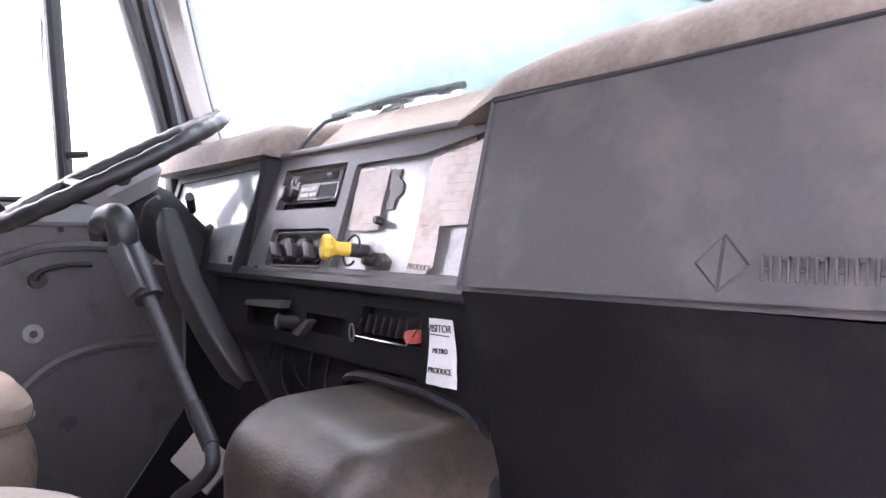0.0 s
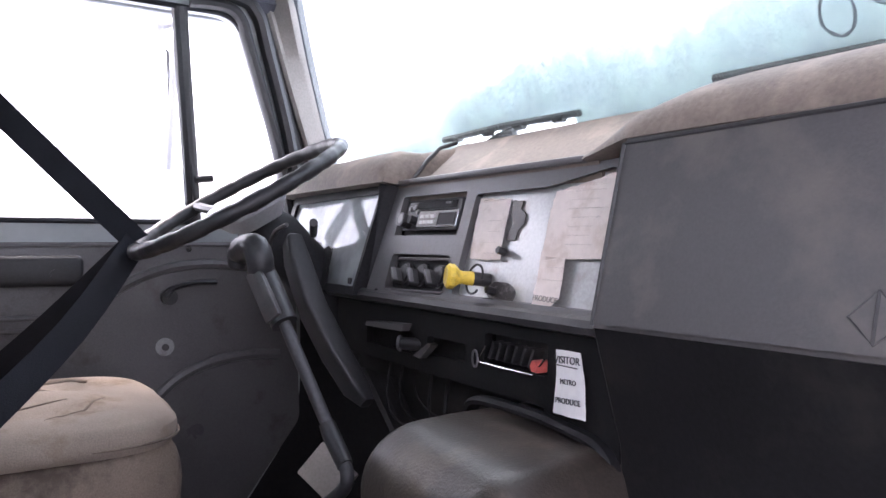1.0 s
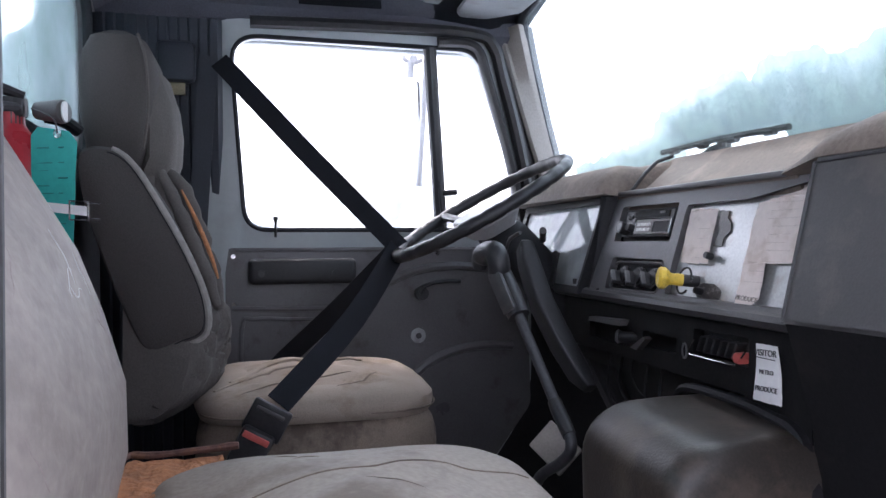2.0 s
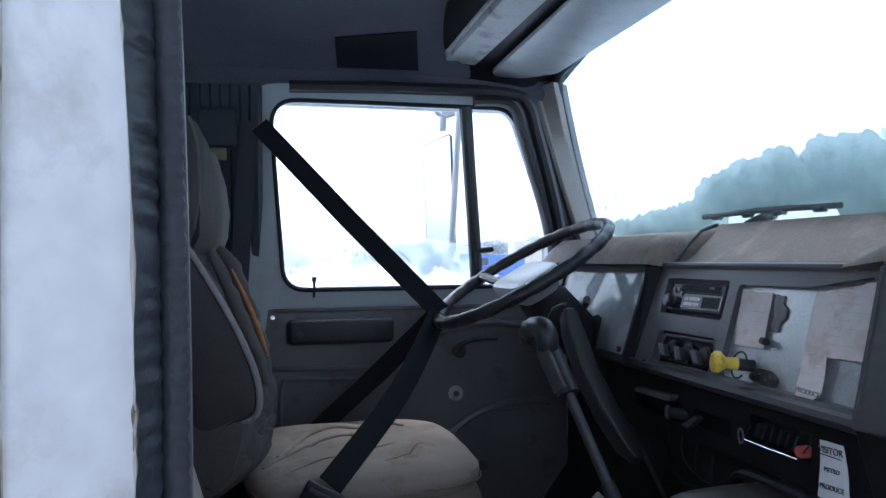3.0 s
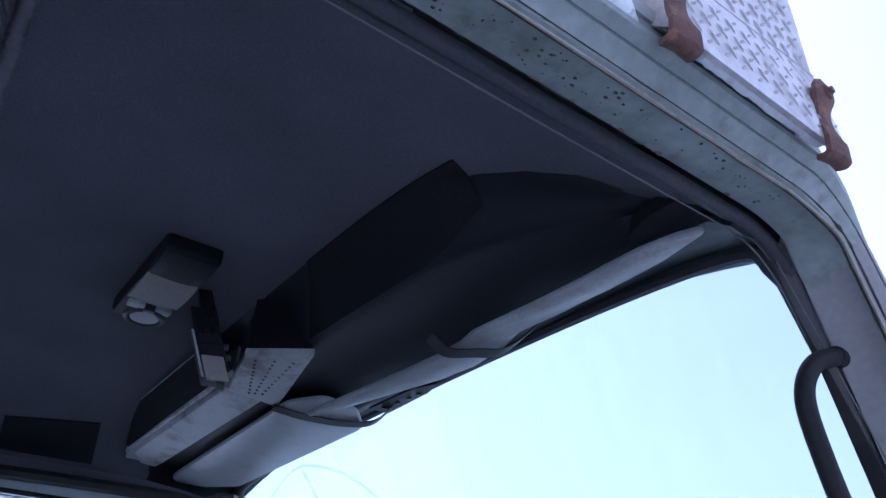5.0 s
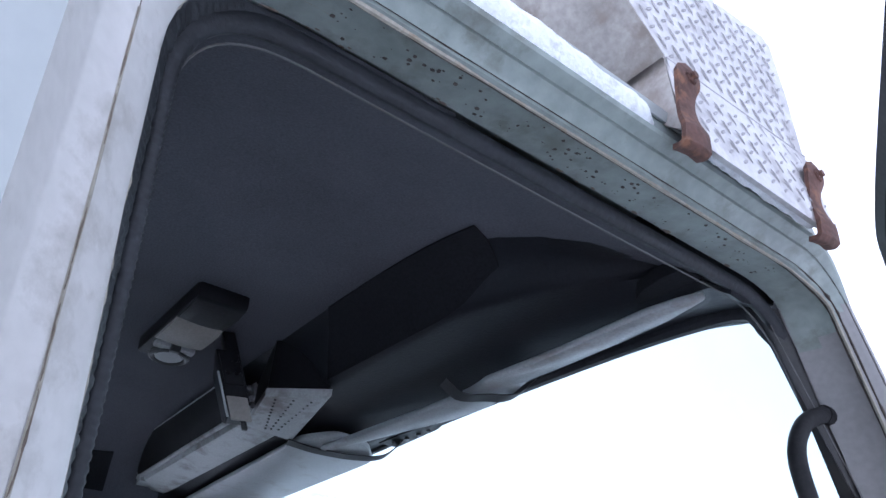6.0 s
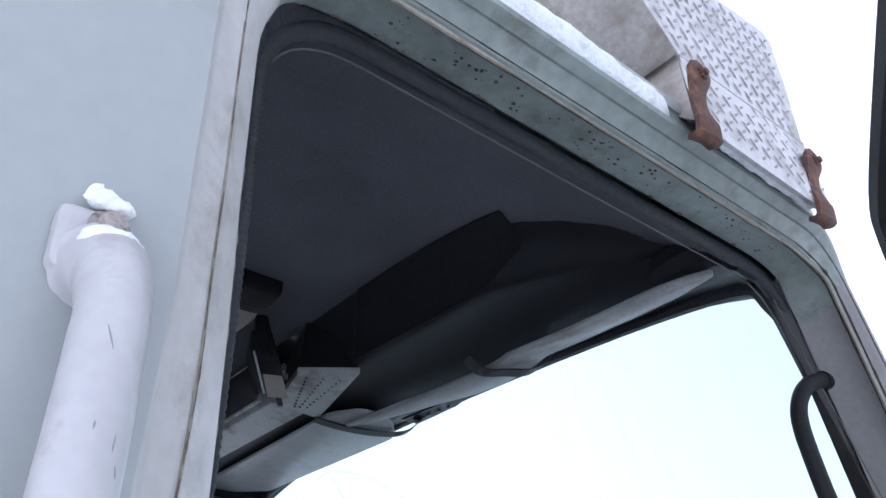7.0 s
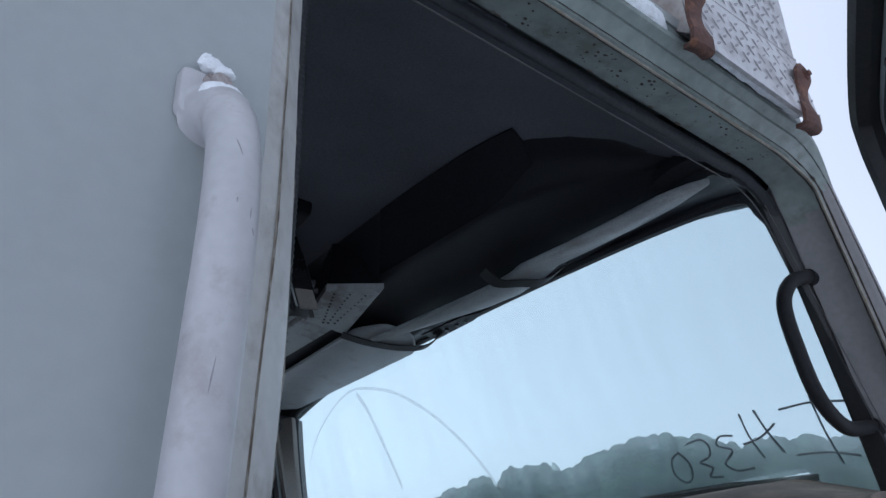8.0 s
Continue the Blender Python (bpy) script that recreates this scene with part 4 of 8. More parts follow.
def headliner_z(x):
    """The height of the headliner across the cab: flat in the middle, falling towards the doors."""
    return 2.678 + 0.132 * (1 - min(1.0, abs((x - CX) / 0.828)) ** 5)


def header():
    """The padded roll across the cab above the windshield; its ridge runs forward towards the passenger's corner."""
    rows = []
    for i in range(61):
        x = CX + 0.83 * (-1 + 2 * i / 60)
        k = max(0.0, (x + 0.52) / 0.31)
        ridge = 0.353 + 0.121 * min(k, 1.25) ** 1.5
        f = headliner_z(x)
        low = min(2.711, f - 0.012)
        end = 0.03 * abs((x - CX) / 0.83) ** 9
        foot = min(2.680, low - 0.006) - 0.4 * end
        half = ridge + 0.5 * (0.515 - ridge)
        rows.append([(x, ridge - 0.12, f + 0.004), (x, ridge - 0.085, f - 0.008), (x, ridge - 0.055, f - 0.2 * (f - low) - 0.006), (x, ridge - 0.03, f - 0.55 * (f - low)), (x, ridge - 0.014, low + 0.013), (x, ridge - 0.003, low + 0.003),
                     (x, ridge + 0.009, low - 0.0005), (x, ridge + 0.020, low - 0.001), (x, half, low - 0.35 * (low - foot)), (x, 0.515, foot + 0.003), (x, 0.54, foot), (x, 0.565, foot + 0.006), (x, 0.58, 2.698 - end), (x, 0.622, 2.702 - end), (x, 0.636, 2.72 - end), (x, 0.62, 2.80), (x, 0.5, 2.828)])
    tagged(part("header_pad", loft(rows), HEADER), "dark padded vinyl roll above the windshield", "header trim", kind="structure")


header()

# ---- doors ----
WINDOW = round_poly([(-0.15, 2.592), (0.50, 2.590), (0.62, 2.28), (0.645, 2.10), (-0.115, 2.10)], [0.075, 0.05, 0.1, 0.02, 0.06], 7)


def door(side, swing):
    """A cab door: painted frame, glass with a quarter light, trim, armrest, lock pin, crank. swing: degrees that it stands open."""
    hinge = Vector((flip(-0.01, side), 0.89, 0))
    turn = Matrix.Translation((0.053, -0.012, 0) if side > 0 else (0, 0, 0)) @ Matrix.Translation(hinge) @ Matrix.Rotation(radians(swing), 4, "Z") @ Matrix.Translation(-hinge)
    nm = "door_driver" if side < 0 else "door_passenger"
    e = thing(nm, (flip(-0.03, side), 0.25, 1.25), "closed driver's door with dark moulded trim and pale window frame" if side < 0 else "passenger door standing partly open, pale frame with black surround", "door", kind="structure")
    base_in = -0.092

    def P(x, y, z):
        return turn @ Vector((flip(x, side), y, z))

    def sx(z, off):
        return side_x(z, off)

    outline = round_poly([(-0.225, 1.27), (-0.225, 2.63), (0.555, 2.652), (0.615, 2.45), (0.685, 2.12), (0.685, 1.6), (0.45, 1.27)], [0.04, 0.1, 0.1, 0.1, 0.1, 0.1, 0.1], 6)
    part("frame", plate(outline, [WINDOW], lambda y, z, d: P(sx(z, -0.02 + d), y, z), 0.04), PAINT, e, "pale painted door frame")
    # rubber round the glass
    part("glass_channel", tube([P(sx(z, -0.021), y, z) for y, z in WINDOW], 0.0065, 6, closed=True), RUBBER, e)
    # dark trim round the top and front of the window
    arch = [(-0.19, 2.30), (-0.19, 2.52), (-0.165, 2.60), (-0.10, 2.624), (0.2, 2.632), (0.48, 2.630), (0.545, 2.60), (0.575, 2.52), (0.635, 2.33), (0.675, 2.16)]
    part("upper_trim", tube(smooth_line([P(sx(z, -0.03), y, z) for y, z in arch[3:]], 5), 0.021, 8, flat=0.8), BLACK, e, "black window surround")
    if side < 0:
        part("quarter_surround", tube(smooth_line([P(sx(z, -0.024), y, z) for y, z in ((0.39, 2.604), (0.47, 2.606), (0.508, 2.585), (0.53, 2.53), (0.565, 2.43), (0.60, 2.33), (0.632, 2.22), (0.655, 2.11))], 5), 0.021, 10, flat=0.7), BLACK, e, "black surround of the quarter light")
    bar = [P(sx(z, -0.012), y, z) for y, z in ((0.372, 2.592), (0.385, 2.45), (0.402, 2.28), (0.418, 2.10))]
    part("divider_bar", tube(bar, 0.0185, 10), BLACK, e, "black quarter-light divider")
    glass_pane = plate(WINDOW, [], lambda y, z, d: P(sx(z, -0.002 + d), y, z), 0.004)
    g = part("pane", glass_pane, SIDEGLASS, e, "side glass frosted near its lower edge")
    g.visible_shadow = False
    if side < 0:
        lower = round_poly([(-0.165, 1.29), (-0.165, 2.052), (0.66, 2.052), (0.675, 1.6), (0.44, 1.29)], 0.02)
        part("trim_panel", plate(lower, [], lambda y, z, d: P(base_in + d, y, z), 0.02), DOORTRIM, e, "dark moulded door trim")
        # raised armrest moulding with two screws
        part("armrest", box(flip(base_in + 0.01, side), flip(base_in - 0.03, side), -0.108, 0.172, 1.957, 2.024, 0.014, 3), STALK, e, "black moulded armrest")
        for y in (-0.075, 0.115):
            part("screw", disc((flip(base_in - 0.028, side), y, 1.985), (1, 0, 0), 0.009, 0.006), BLACK, e)
        for pts, r in (
            ([(-0.15, 1.895), (0.0, 1.89), (0.12, 1.888), (0.2, 1.875)], 0.006),
            ([(-0.14, 2.045), (0.2, 2.045), (0.5, 2.046)], 0.004),
            ([(-0.125, 1.4), (-0.125, 1.6), (-0.125, 1.84), (-0.09, 1.865), (0.0, 1.862), (0.1, 1.86)], 0.005),
            ([(0.14, 1.85), (0.22, 1.93), (0.33, 1.985), (0.45, 2.0), (0.58, 1.985)], 0.009),
            ([(0.28, 1.60), (0.32, 1.68), (0.38, 1.735), (0.46, 1.765), (0.55, 1.775), (0.62, 1.77)], 0.01),
        ):
            part("moulding", tube(smooth_line([P(base_in + 0.002, y, z) for y, z in pts], 5), r * 1.4, 8), DOORTRIM, e)
        c = part("crank", merge(tube(smooth_line([P(base_in - 0.018, y, z) for y, z in ((0.345, 1.925), (0.36, 1.945), (0.41, 1.957), (0.46, 1.957))], 4), [0.012] * 4 + [0.009] * 9, 8, flat=0.7), disc(P(base_in + 0.01, 0.352, 1.925), (1, 0, 0), 0.018, 0.034)), BLACK, e, "black window crank")
        part("crank_screw", disc(P(base_in - 0.016, 0.352, 1.925), (1, 0, 0), 0.006, 0.004), CHROME, c)
        k = part("button", disc(P(base_in + 0.003, 0.345, 1.808), (1, 0, 0), 0.021, 0.008, bevel=0.002), CONSOLE, e, "round grey plastic plug")
        part("button_hub", disc(P(base_in - 0.006, 0.345, 1.808), (1, 0, 0), 0.008, 0.004), DASH, k)
        for y, z in ((-0.145, 2.03), (-0.145, 1.905), (0.40, 2.035)):
            part("screw", disc(P(base_in + 0.003, y, z), (1, 0, 0), 0.006, 0.005), CHROME, e)
        part("lock_pin", merge(tube([P(sx(2.09, -0.03), -0.037, 2.08), P(sx(2.12, -0.03), -0.037, 2.125)], 0.0035, 8), disc(P(sx(2.12, -0.03), -0.037, 2.122), (0, 0, 1), 0.0065, 0.012)), BLACK, e)
        part("vent_latch", merge(tube(smooth_line([P(sx(2.2, -0.03), y, z) for y, z in ((0.405, 2.25), (0.41, 2.19), (0.415, 2.15))], 3), 0.006, 6), tube([P(sx(2.2, -0.03), 0.415, 2.2), P(sx(2.2, -0.034), 0.455, 2.205)], 0.009, 8)), BLACK, e)
    return e


door(-1, 0)
door(1, 27)


def driver_mirror():
    """The tall truck mirror on its pole outside the driver's door, with a small round one below."""
    e = thing("side_mirror", (-2.15, 0.40, 2.1), "tall silver truck mirror on a pole outside the driver's door", "mirror")
    head = round_poly([(0.340, 2.552), (0.437, 2.577), (0.447, 2.204), (0.354, 2.199)], 0.012)

    def place(y, z, d):
        # the glass looks back along the truck
        q = (y - 0.4) / 1.49
        return (-2.19 + 1.75 * q + 0.5 * d, 0.4 + q - 0.87 * d, z)
    part("glass", plate(head, [], place, 0.012), MIRROR, e, "flat mirror glass")
    part("rim", tube([place(y, z, 0.008) for y, z in head], 0.0045, 8, closed=True), BLACK, e)
    part("lower_lip", tube([place(0.345, 2.197, 0.01), place(0.40, 2.190, 0.016), place(0.45, 2.203, 0.01)], 0.006, 8), BLACK, e)
    part("pole", tube([(-2.115, 0.443, 2.70), (-2.115, 0.441, 2.659), (-2.115, 0.424, 2.42), (-2.115, 0.407, 2.183), (-2.115, 0.402, 2.14)], 0.0105, 10), WHITEROD, e, "pale painted mirror pole")
    part("arm", tube([(-2.115, 0.403, 2.15), (-2.0, 0.45, 2.12), (-1.9, 0.5, 2.12)], 0.01, 8), WHITEROD, e)
    part("foot_clamp", merge(disc((-2.125, 0.39, 2.155), (0, 1, 0), 0.014, 0.04), tube([(-2.12, 0.425, 2.17), (-2.12, 0.44, 2.13)], 0.008, 8)), WHITEROD, e)
    part("upper_arm", tube([(-2.115, 0.443, 2.69), (-2.0, 0.48, 2.68), (-1.83, 0.54, 2.66)], 0.01, 8), WHITEROD, e)
    part("clamp", merge(disc((-2.14, 0.39, 2.585), (0.1, 0.05, 1), 0.012, 0.05), tube([(-2.14, 0.36, 2.665), (-2.14, 0.375, 2.64), (-2.14, 0.395, 2.63), (-2.13, 0.43, 2.642)], 0.009, 8), disc((-2.128, 0.396, 2.642), (1, 0, 0), 0.012, 0.02)), WHITEROD, e)
    part("heater_wire", tube(smooth_line([(-2.14, 0.345, 2.69), (-2.14, 0.328, 2.664), (-2.14, 0.321, 2.607), (-2.14, 0.320, 2.545)], 4), 0.0016, 5), BLACK, e)
    ring = [(-2.135, 0.326 + 0.034 * math.cos(a), 2.179 + 0.052 * math.sin(a)) for a in [k * math.pi / 14 for k in range(28)]]
    r = part("round_mirror", loft([ring, [(x - 0.012, y, z) for x, y, z in ring]]), MIRROR, e, "small round convex mirror")
    part("ring", tube(ring, 0.0032, 6, closed=True), WHITEROD, r)
    part("bracket", tube([(-2.14, 0.35, 2.16), (-2.125, 0.395, 2.155)], 0.005, 6), BLACK, r)


driver_mirror()


# ---- dashboard ----
def dash_y(z, off=0.0):
    """The face of the middle panel, which leans forward."""
    return 0.585 + 0.3 * (z - 1.964) + off


def glove_y(z, off=0.0):
    return 0.538 + 0.24 * (z - 1.97) + off


def dashboard():
    e = thing("dashboard", (CX, 0.75, 1.95), "dusty grey-brown plastic truck dashboard with padded top", "dashboard", kind="structure")
    # the padded top: hump over the cluster, dip in the middle, hump over the glovebox
    def hump(x0, x1, front, crest, tilt0, tilt1, n=14, skew=0.0):
        rows = []
        for i in range(n + 1):
            u = i / n
            x = x0 + (x1 - x0) * u
            edge = min(1.0, min((u + 0.001) * tilt0, (1.001 - u) * tilt1))
            s = math.sin(min(1, edge) * math.pi / 2)
            h = 0.35 + 0.65 * s
            prof = [(front[0], front[1]), (front[0] + 0.004, front[1] + 0.018), (front[0] + 0.018, front[1] + 0.04), (front[0] + 0.05, front[1] + 0.062), (front[0] + 0.1, crest - 0.012), (front[0] + 0.16, crest), (0.80, crest + 0.002), (0.87, crest - 0.03), (0.87, 2.15), (front[0] + 0.02, front[1] - 0.003)]
            rows.append([(x + skew * (1 - u) * min(1.0, (y - front[0]) / 0.2), y, front[1] + (z - front[1]) * h if z > front[1] else z) for y, z in prof])
        return loft(rows)
    rows = []
    for i in range(31):
        u = i / 30
        x = -0.752 + 0.667 * u ** 1.4
        k = min(1.0, max(0.0, (-0.61 - x) / 0.14))
        fy, fz = 0.588 + 0.052 * k, 2.172 - 0.012 * k
        q = min(1.0, (x + 0.765) / 0.27)
        h = 0.2 + 0.8 * (3 * q * q - 2 * q ** 3)
        h *= 1 - 0.6 * min(1.0, max(0.0, (x + 0.28) / 0.17))
        prof = [(0.0, 0.0), (0.003, 0.016), (0.014, 0.036), (0.042, 0.053), (0.085, 0.065), (0.14, 0.075)]
        row = [(x, fy + dy, fz + dz * h) for dy, dz in prof]
        row += [(x, 0.80, fz + 0.09 * h), (x, 0.87, fz + 0.05 * h), (x, 0.87, 2.13), (x, 0.668, fz - 0.012)]
        rows.append(row)
    part("glovebox_pad", loft(rows), DASHTOP, e, "dusty brown padded top")
    part("cluster_pad", hump(-1.83, -1.218, (0.600, 2.164), 2.236, 12.0, 22.0, 40), DASHTOP, e, "dusty brown padded top")
    rows = []
    for i in range(13):
        x = -1.275 + 0.57 * i / 12
        rows.append([(x, 0.640, 2.160), (x, 0.665, 2.164), (x, 0.69, 2.172), (x, 0.785, 2.242), (x, 0.80, 2.248), (x, 0.87, 2.23), (x, 0.87, 2.1), (x, 0.66, 2.1)])
    part("middle_tray", loft(rows), DASHTOP, e, "dusty sloping tray")
    part("tray_lip", box(-1.245, -0.725, 0.632, 0.668, 2.158, 2.168, 0.004), BEZEL, e)
    # body behind the panels
    rows = []
    for x in (-1.84, -1.27, -1.262, -0.62, -0.61, -0.085):
        near = 0.575 if x > -0.615 else 0.648
        rows.append([(x, near + 0.035, 2.17), (x, near + 0.0, 1.97), (x, 0.70, 1.93), (x, 0.87, 1.93), (x, 0.87, 2.19)])
    part("carcass", loft(rows), BLACK, e)
    # middle panel with its three openings
    def face(y0=0.0):
        return lambda x, z, d: (x, dash_y(z, y0 + d), z)
    rad = round_poly([(-1.203, 2.066), (-1.203, 2.136), (-0.995, 2.136), (-0.995, 2.066)], 0.004, 2)
    swi = round_poly([(-1.19, 1.972), (-1.19, 2.034), (-0.995, 2.034), (-0.995, 1.972)], 0.01, 3)
    pla = round_poly([(-0.968, 1.975), (-0.968, 2.13), (-0.80, 2.131), (-0.672, 2.150), (-0.655, 1.975)], 0.008, 2)
    outer = [(-1.258, 1.955), (-1.236, 2.158), (-0.745, 2.160), (-0.604, 2.184), (-0.604, 1.955)]
    part("centre_panel", plate(outer, [rad, swi, pla], face(), 0.014), BEZEL, e, "grey centre panel with square openings")
    part("lower_lip", tube([(-1.50, 0.588, 1.958), (-1.25, 0.588, 1.957), (-0.61, 0.584, 1.957)], 0.012, 8), BLACK, e)
    # the glovebox
    part("glovebox_surround", plate([(-0.609, 1.964), (-0.609, 2.172), (-0.085, 2.178), (-0.085, 1.97)], [], lambda x, z, d: (x, glove_y(z, 0.004 + d), z), 0.03), DASH, e)
    lid = plate(round_poly([(-0.600, 1.970), (-0.598, 2.163), (-0.11, 2.17), (-0.11, 1.977)], 0.006, 2), [], lambda x, z, d: (x, glove_y(z, -0.006 + d), z), 0.018)
    lid = part("glovebox_lid", lid, DASH, e, "large grey glovebox lid with pressed badge")
    part("lid_gap", tube([(-0.601, glove_y(1.968, -0.0055), 1.968), (-0.600, glove_y(2.164, -0.0065), 2.164), (-0.45, glove_y(2.1665, -0.0065), 2.1665), (-0.11, glove_y(2.1715, -0.0065), 2.1715)], 0.0026, 6), BLACK, e, "dark gap round the lid")
    part("pad_seam", tube([(-1.206, 0.640, 2.158), (-1.208, 0.66, 2.172), (-1.212, 0.69, 2.206), (-1.216, 0.72, 2.232), (-1.218, 0.76, 2.245)], 0.004, 6), BLACK, e, "dark seam beside the cluster pad")
    # badge: diamond and a row of plain bars
    top, right, low, left = (-0.3075, 2.022), (-0.286, 2.001), (-0.3075, 1.982), (-0.329, 2.001)

    def bp(p, d):
        return Vector((p[0], glove_y(p[1], d), p[1]))
    for k, (side_pt, dx) in enumerate(((left, -0.0014), (right, 0.0014))):
        t, l = (top[0] + dx, top[1]), (low[0] + dx, low[1])
        bm = bmesh.new()
        f = [bm.verts.new(bp(p, d)) for p, d in ((t, -0.0076), (side_pt, -0.0066), (l, -0.0076))]
        g2 = [bm.verts.new(bp(p, -0.003)) for p in (t, side_pt, l)]
        bm.faces.new(f)
        for i in range(3):
            j = (i + 1) % 3
            bm.faces.new((f[i], g2[i], g2[j], f[j]))
        part("badge_half", bm, DASH, lid, "pressed half of a diamond badge", smooth=False)
    # black line drawn for the shading along the diamond's edges
    part("badge_shading", tube([bp(q, -0.0066) for q in (top, right, low, left)], 0.0013, 5, closed=True), BLACK, lid, "dark line painting the shading round the diamond")
    part("badge_ridge", tube([bp(top, -0.0068), bp(low, -0.0068)], 0.0015, 5), BLACK, lid, "dark slot between the halves")
    for k in range(12):
        x = -0.277 + 0.0125 * k
        if x > -0.125:
            break
        for dx, dz0, dz1, w in ((0, 0.0, 0.018, 0.0026), (0.0065, 0.0, 0.018, 0.002), (0.003, 0.0145 if k % 2 else 0.007, 0.018 if k % 2 else 0.0105, 0.0055)):
            part("badge_bar", box(x + dx, x + dx + w, glove_y(1.9985, -0.0085), glove_y(1.9985, -0.004), 1.990 + dz0, 1.990 + dz1, 0.0006, 1), DASH, lid)
    # knee panel under the glovebox
    rows = []
    for x in (-0.625, -0.61, -0.3, -0.085):
        n0 = 0.012 if x < -0.62 else 0
        rows.append([(x, 0.543 + n0, 1.9665), (x, 0.55 + n0, 1.945), (x, 0.585 + n0, 1.83), (x, 0.60 + n0, 1.62), (x, 0.66, 1.45), (x, 0.72, 1.45), (x, 0.70, 1.955)])
    part("knee_panel", loft(rows), KNEE, e, "black plastic knee panel")
    for x, z in ((-0.545, 1.705), (-0.2, 1.93)):
        part("screw", disc((x, 0.588, z), (0, -1, 0), 0.006, 0.006), STEEL, e)
    # panel under the lip with its slots
    slots = [[(-1.265, 1.868), (-1.265, 1.905), (-1.09, 1.905), (-1.09, 1.868)], [(-1.045, 1.876), (-1.045, 1.904), (-0.932, 1.904), (-0.932, 1.876)], [(-0.885, 1.884), (-0.885, 1.926), (-0.745, 1.926), (-0.745, 1.884)]]
    part("lower_panel", plate([(-1.40, 1.845), (-1.40, 1.95), (-0.615, 1.95), (-0.615, 1.80), (-0.73, 1.80), (-0.75, 1.845)], [round_poly(s, 0.004, 2) for s in slots], lambda x, z, d: (x, 0.592 + 0.05 * (z - 1.9) + d, z), 0.012), KNEE, e, "black lower panel with slots")
    part("lower_back", box(-1.40, -0.615, 0.64, 0.66, 1.80, 1.95), WELL, e)
    return e


dash = dashboard()


def cluster():
    """The instrument pod behind its scratched flat cover."""
    e = thing("instrument_cluster", (-1.5, 0.62, 1.97), "instrument cluster behind a dusty scratched clear cover", "instrument cluster")

    def at(x, z, d):
        u = (x + 1.745) / 0.477
        return Vector((x, 0.586 - 0.012 * u + 0.30 * (z - 1.97) + d, z))
    hole = round_poly([(-1.735, 1.972), (-1.735, 2.142), (-1.276, 2.146), (-1.284, 1.970)], 0.006, 3)
    part("bezel", plate([(-1.76, 1.958), (-1.76, 2.160), (-1.266, 2.162), (-1.276, 1.956)], [hole], lambda x, z, d: at(x, z, d - 0.004), 0.03), SHROUD, e)
    part("lens", plate([(-1.74, 1.968), (-1.74, 2.146), (-1.272, 2.150), (-1.281, 1.966)], [], lambda x, z, d: at(x, z, 0.003 + d), 0.003), LENS, e, "scratched clear plastic cover")
    part("gauge_board", plate([(-1.745, 1.96), (-1.745, 2.155), (-1.27, 2.155), (-1.28, 1.96)], [], lambda x, z, d: at(x, z, 0.03 + d), 0.008), BLACK, e)
    for x, r in ((-1.62, 0.052), (-1.47, 0.052), (-1.35, 0.034)):
        g = part("gauge", disc(at(x, 2.075, 0.029), (0, -1, 0), r, 0.004, 28), BEZEL, e)
        part("gauge_rim", tube([at(x, 2.075, 0.024) + Vector((r * math.cos(q), 0, r * math.sin(q))) for q in [k * math.pi / 16 for k in range(32)]], 0.002, 6, closed=True), STEEL, g)
        part("needle", tube([at(x, 2.075, 0.022), at(x - 0.6 * r, 2.075 - 0.5 * r, 0.022)], 0.0012, 5), LABEL, g)
    for x in (-1.66, -1.55, -1.37):
        part("gauge", disc(at(x, 2.0, 0.029), (0, -1, 0), 0.018, 0.004, 18), BEZEL, e)
    for x in (-1.318, -1.311):
        part("lens_clip", box(x - 0.0022, x + 0.0022, at(x, 1.98, -0.0015).y, at(x, 1.98, 0.004).y, 1.974, 1.986, 0.001), BLACK, e)
    cheek = [[(-1.262, 0.602, 1.956), (-1.250, 0.61, 2.162)], [(-1.262, 0.585, 1.956), (-1.243, 0.62, 2.162)], [(-1.255, 0.59, 1.956), (-1.232, 0.650, 2.160)], [(-1.25, 0.62, 1.956), (-1.228, 0.69, 2.158)], [(-1.275, 0.64, 1.956), (-1.27, 0.68, 2.16)]]
    part("side_cheek", loft([[r[0] for r in cheek], [Vector(r[0]).lerp(Vector(r[1]), 0.5) for r in cheek], [r[1] for r in cheek]]), SHROUD, e)
    part("card", plate([(-1.475, 1.965), (-1.462, 2.04), (-1.44, 2.046), (-1.418, 2.040), (-1.405, 1.965)], [], lambda x, z, d: at(x, z, -0.012 + d), 0.003), SHROUD, e, "dark card stuck in front of the cover")


cluster()


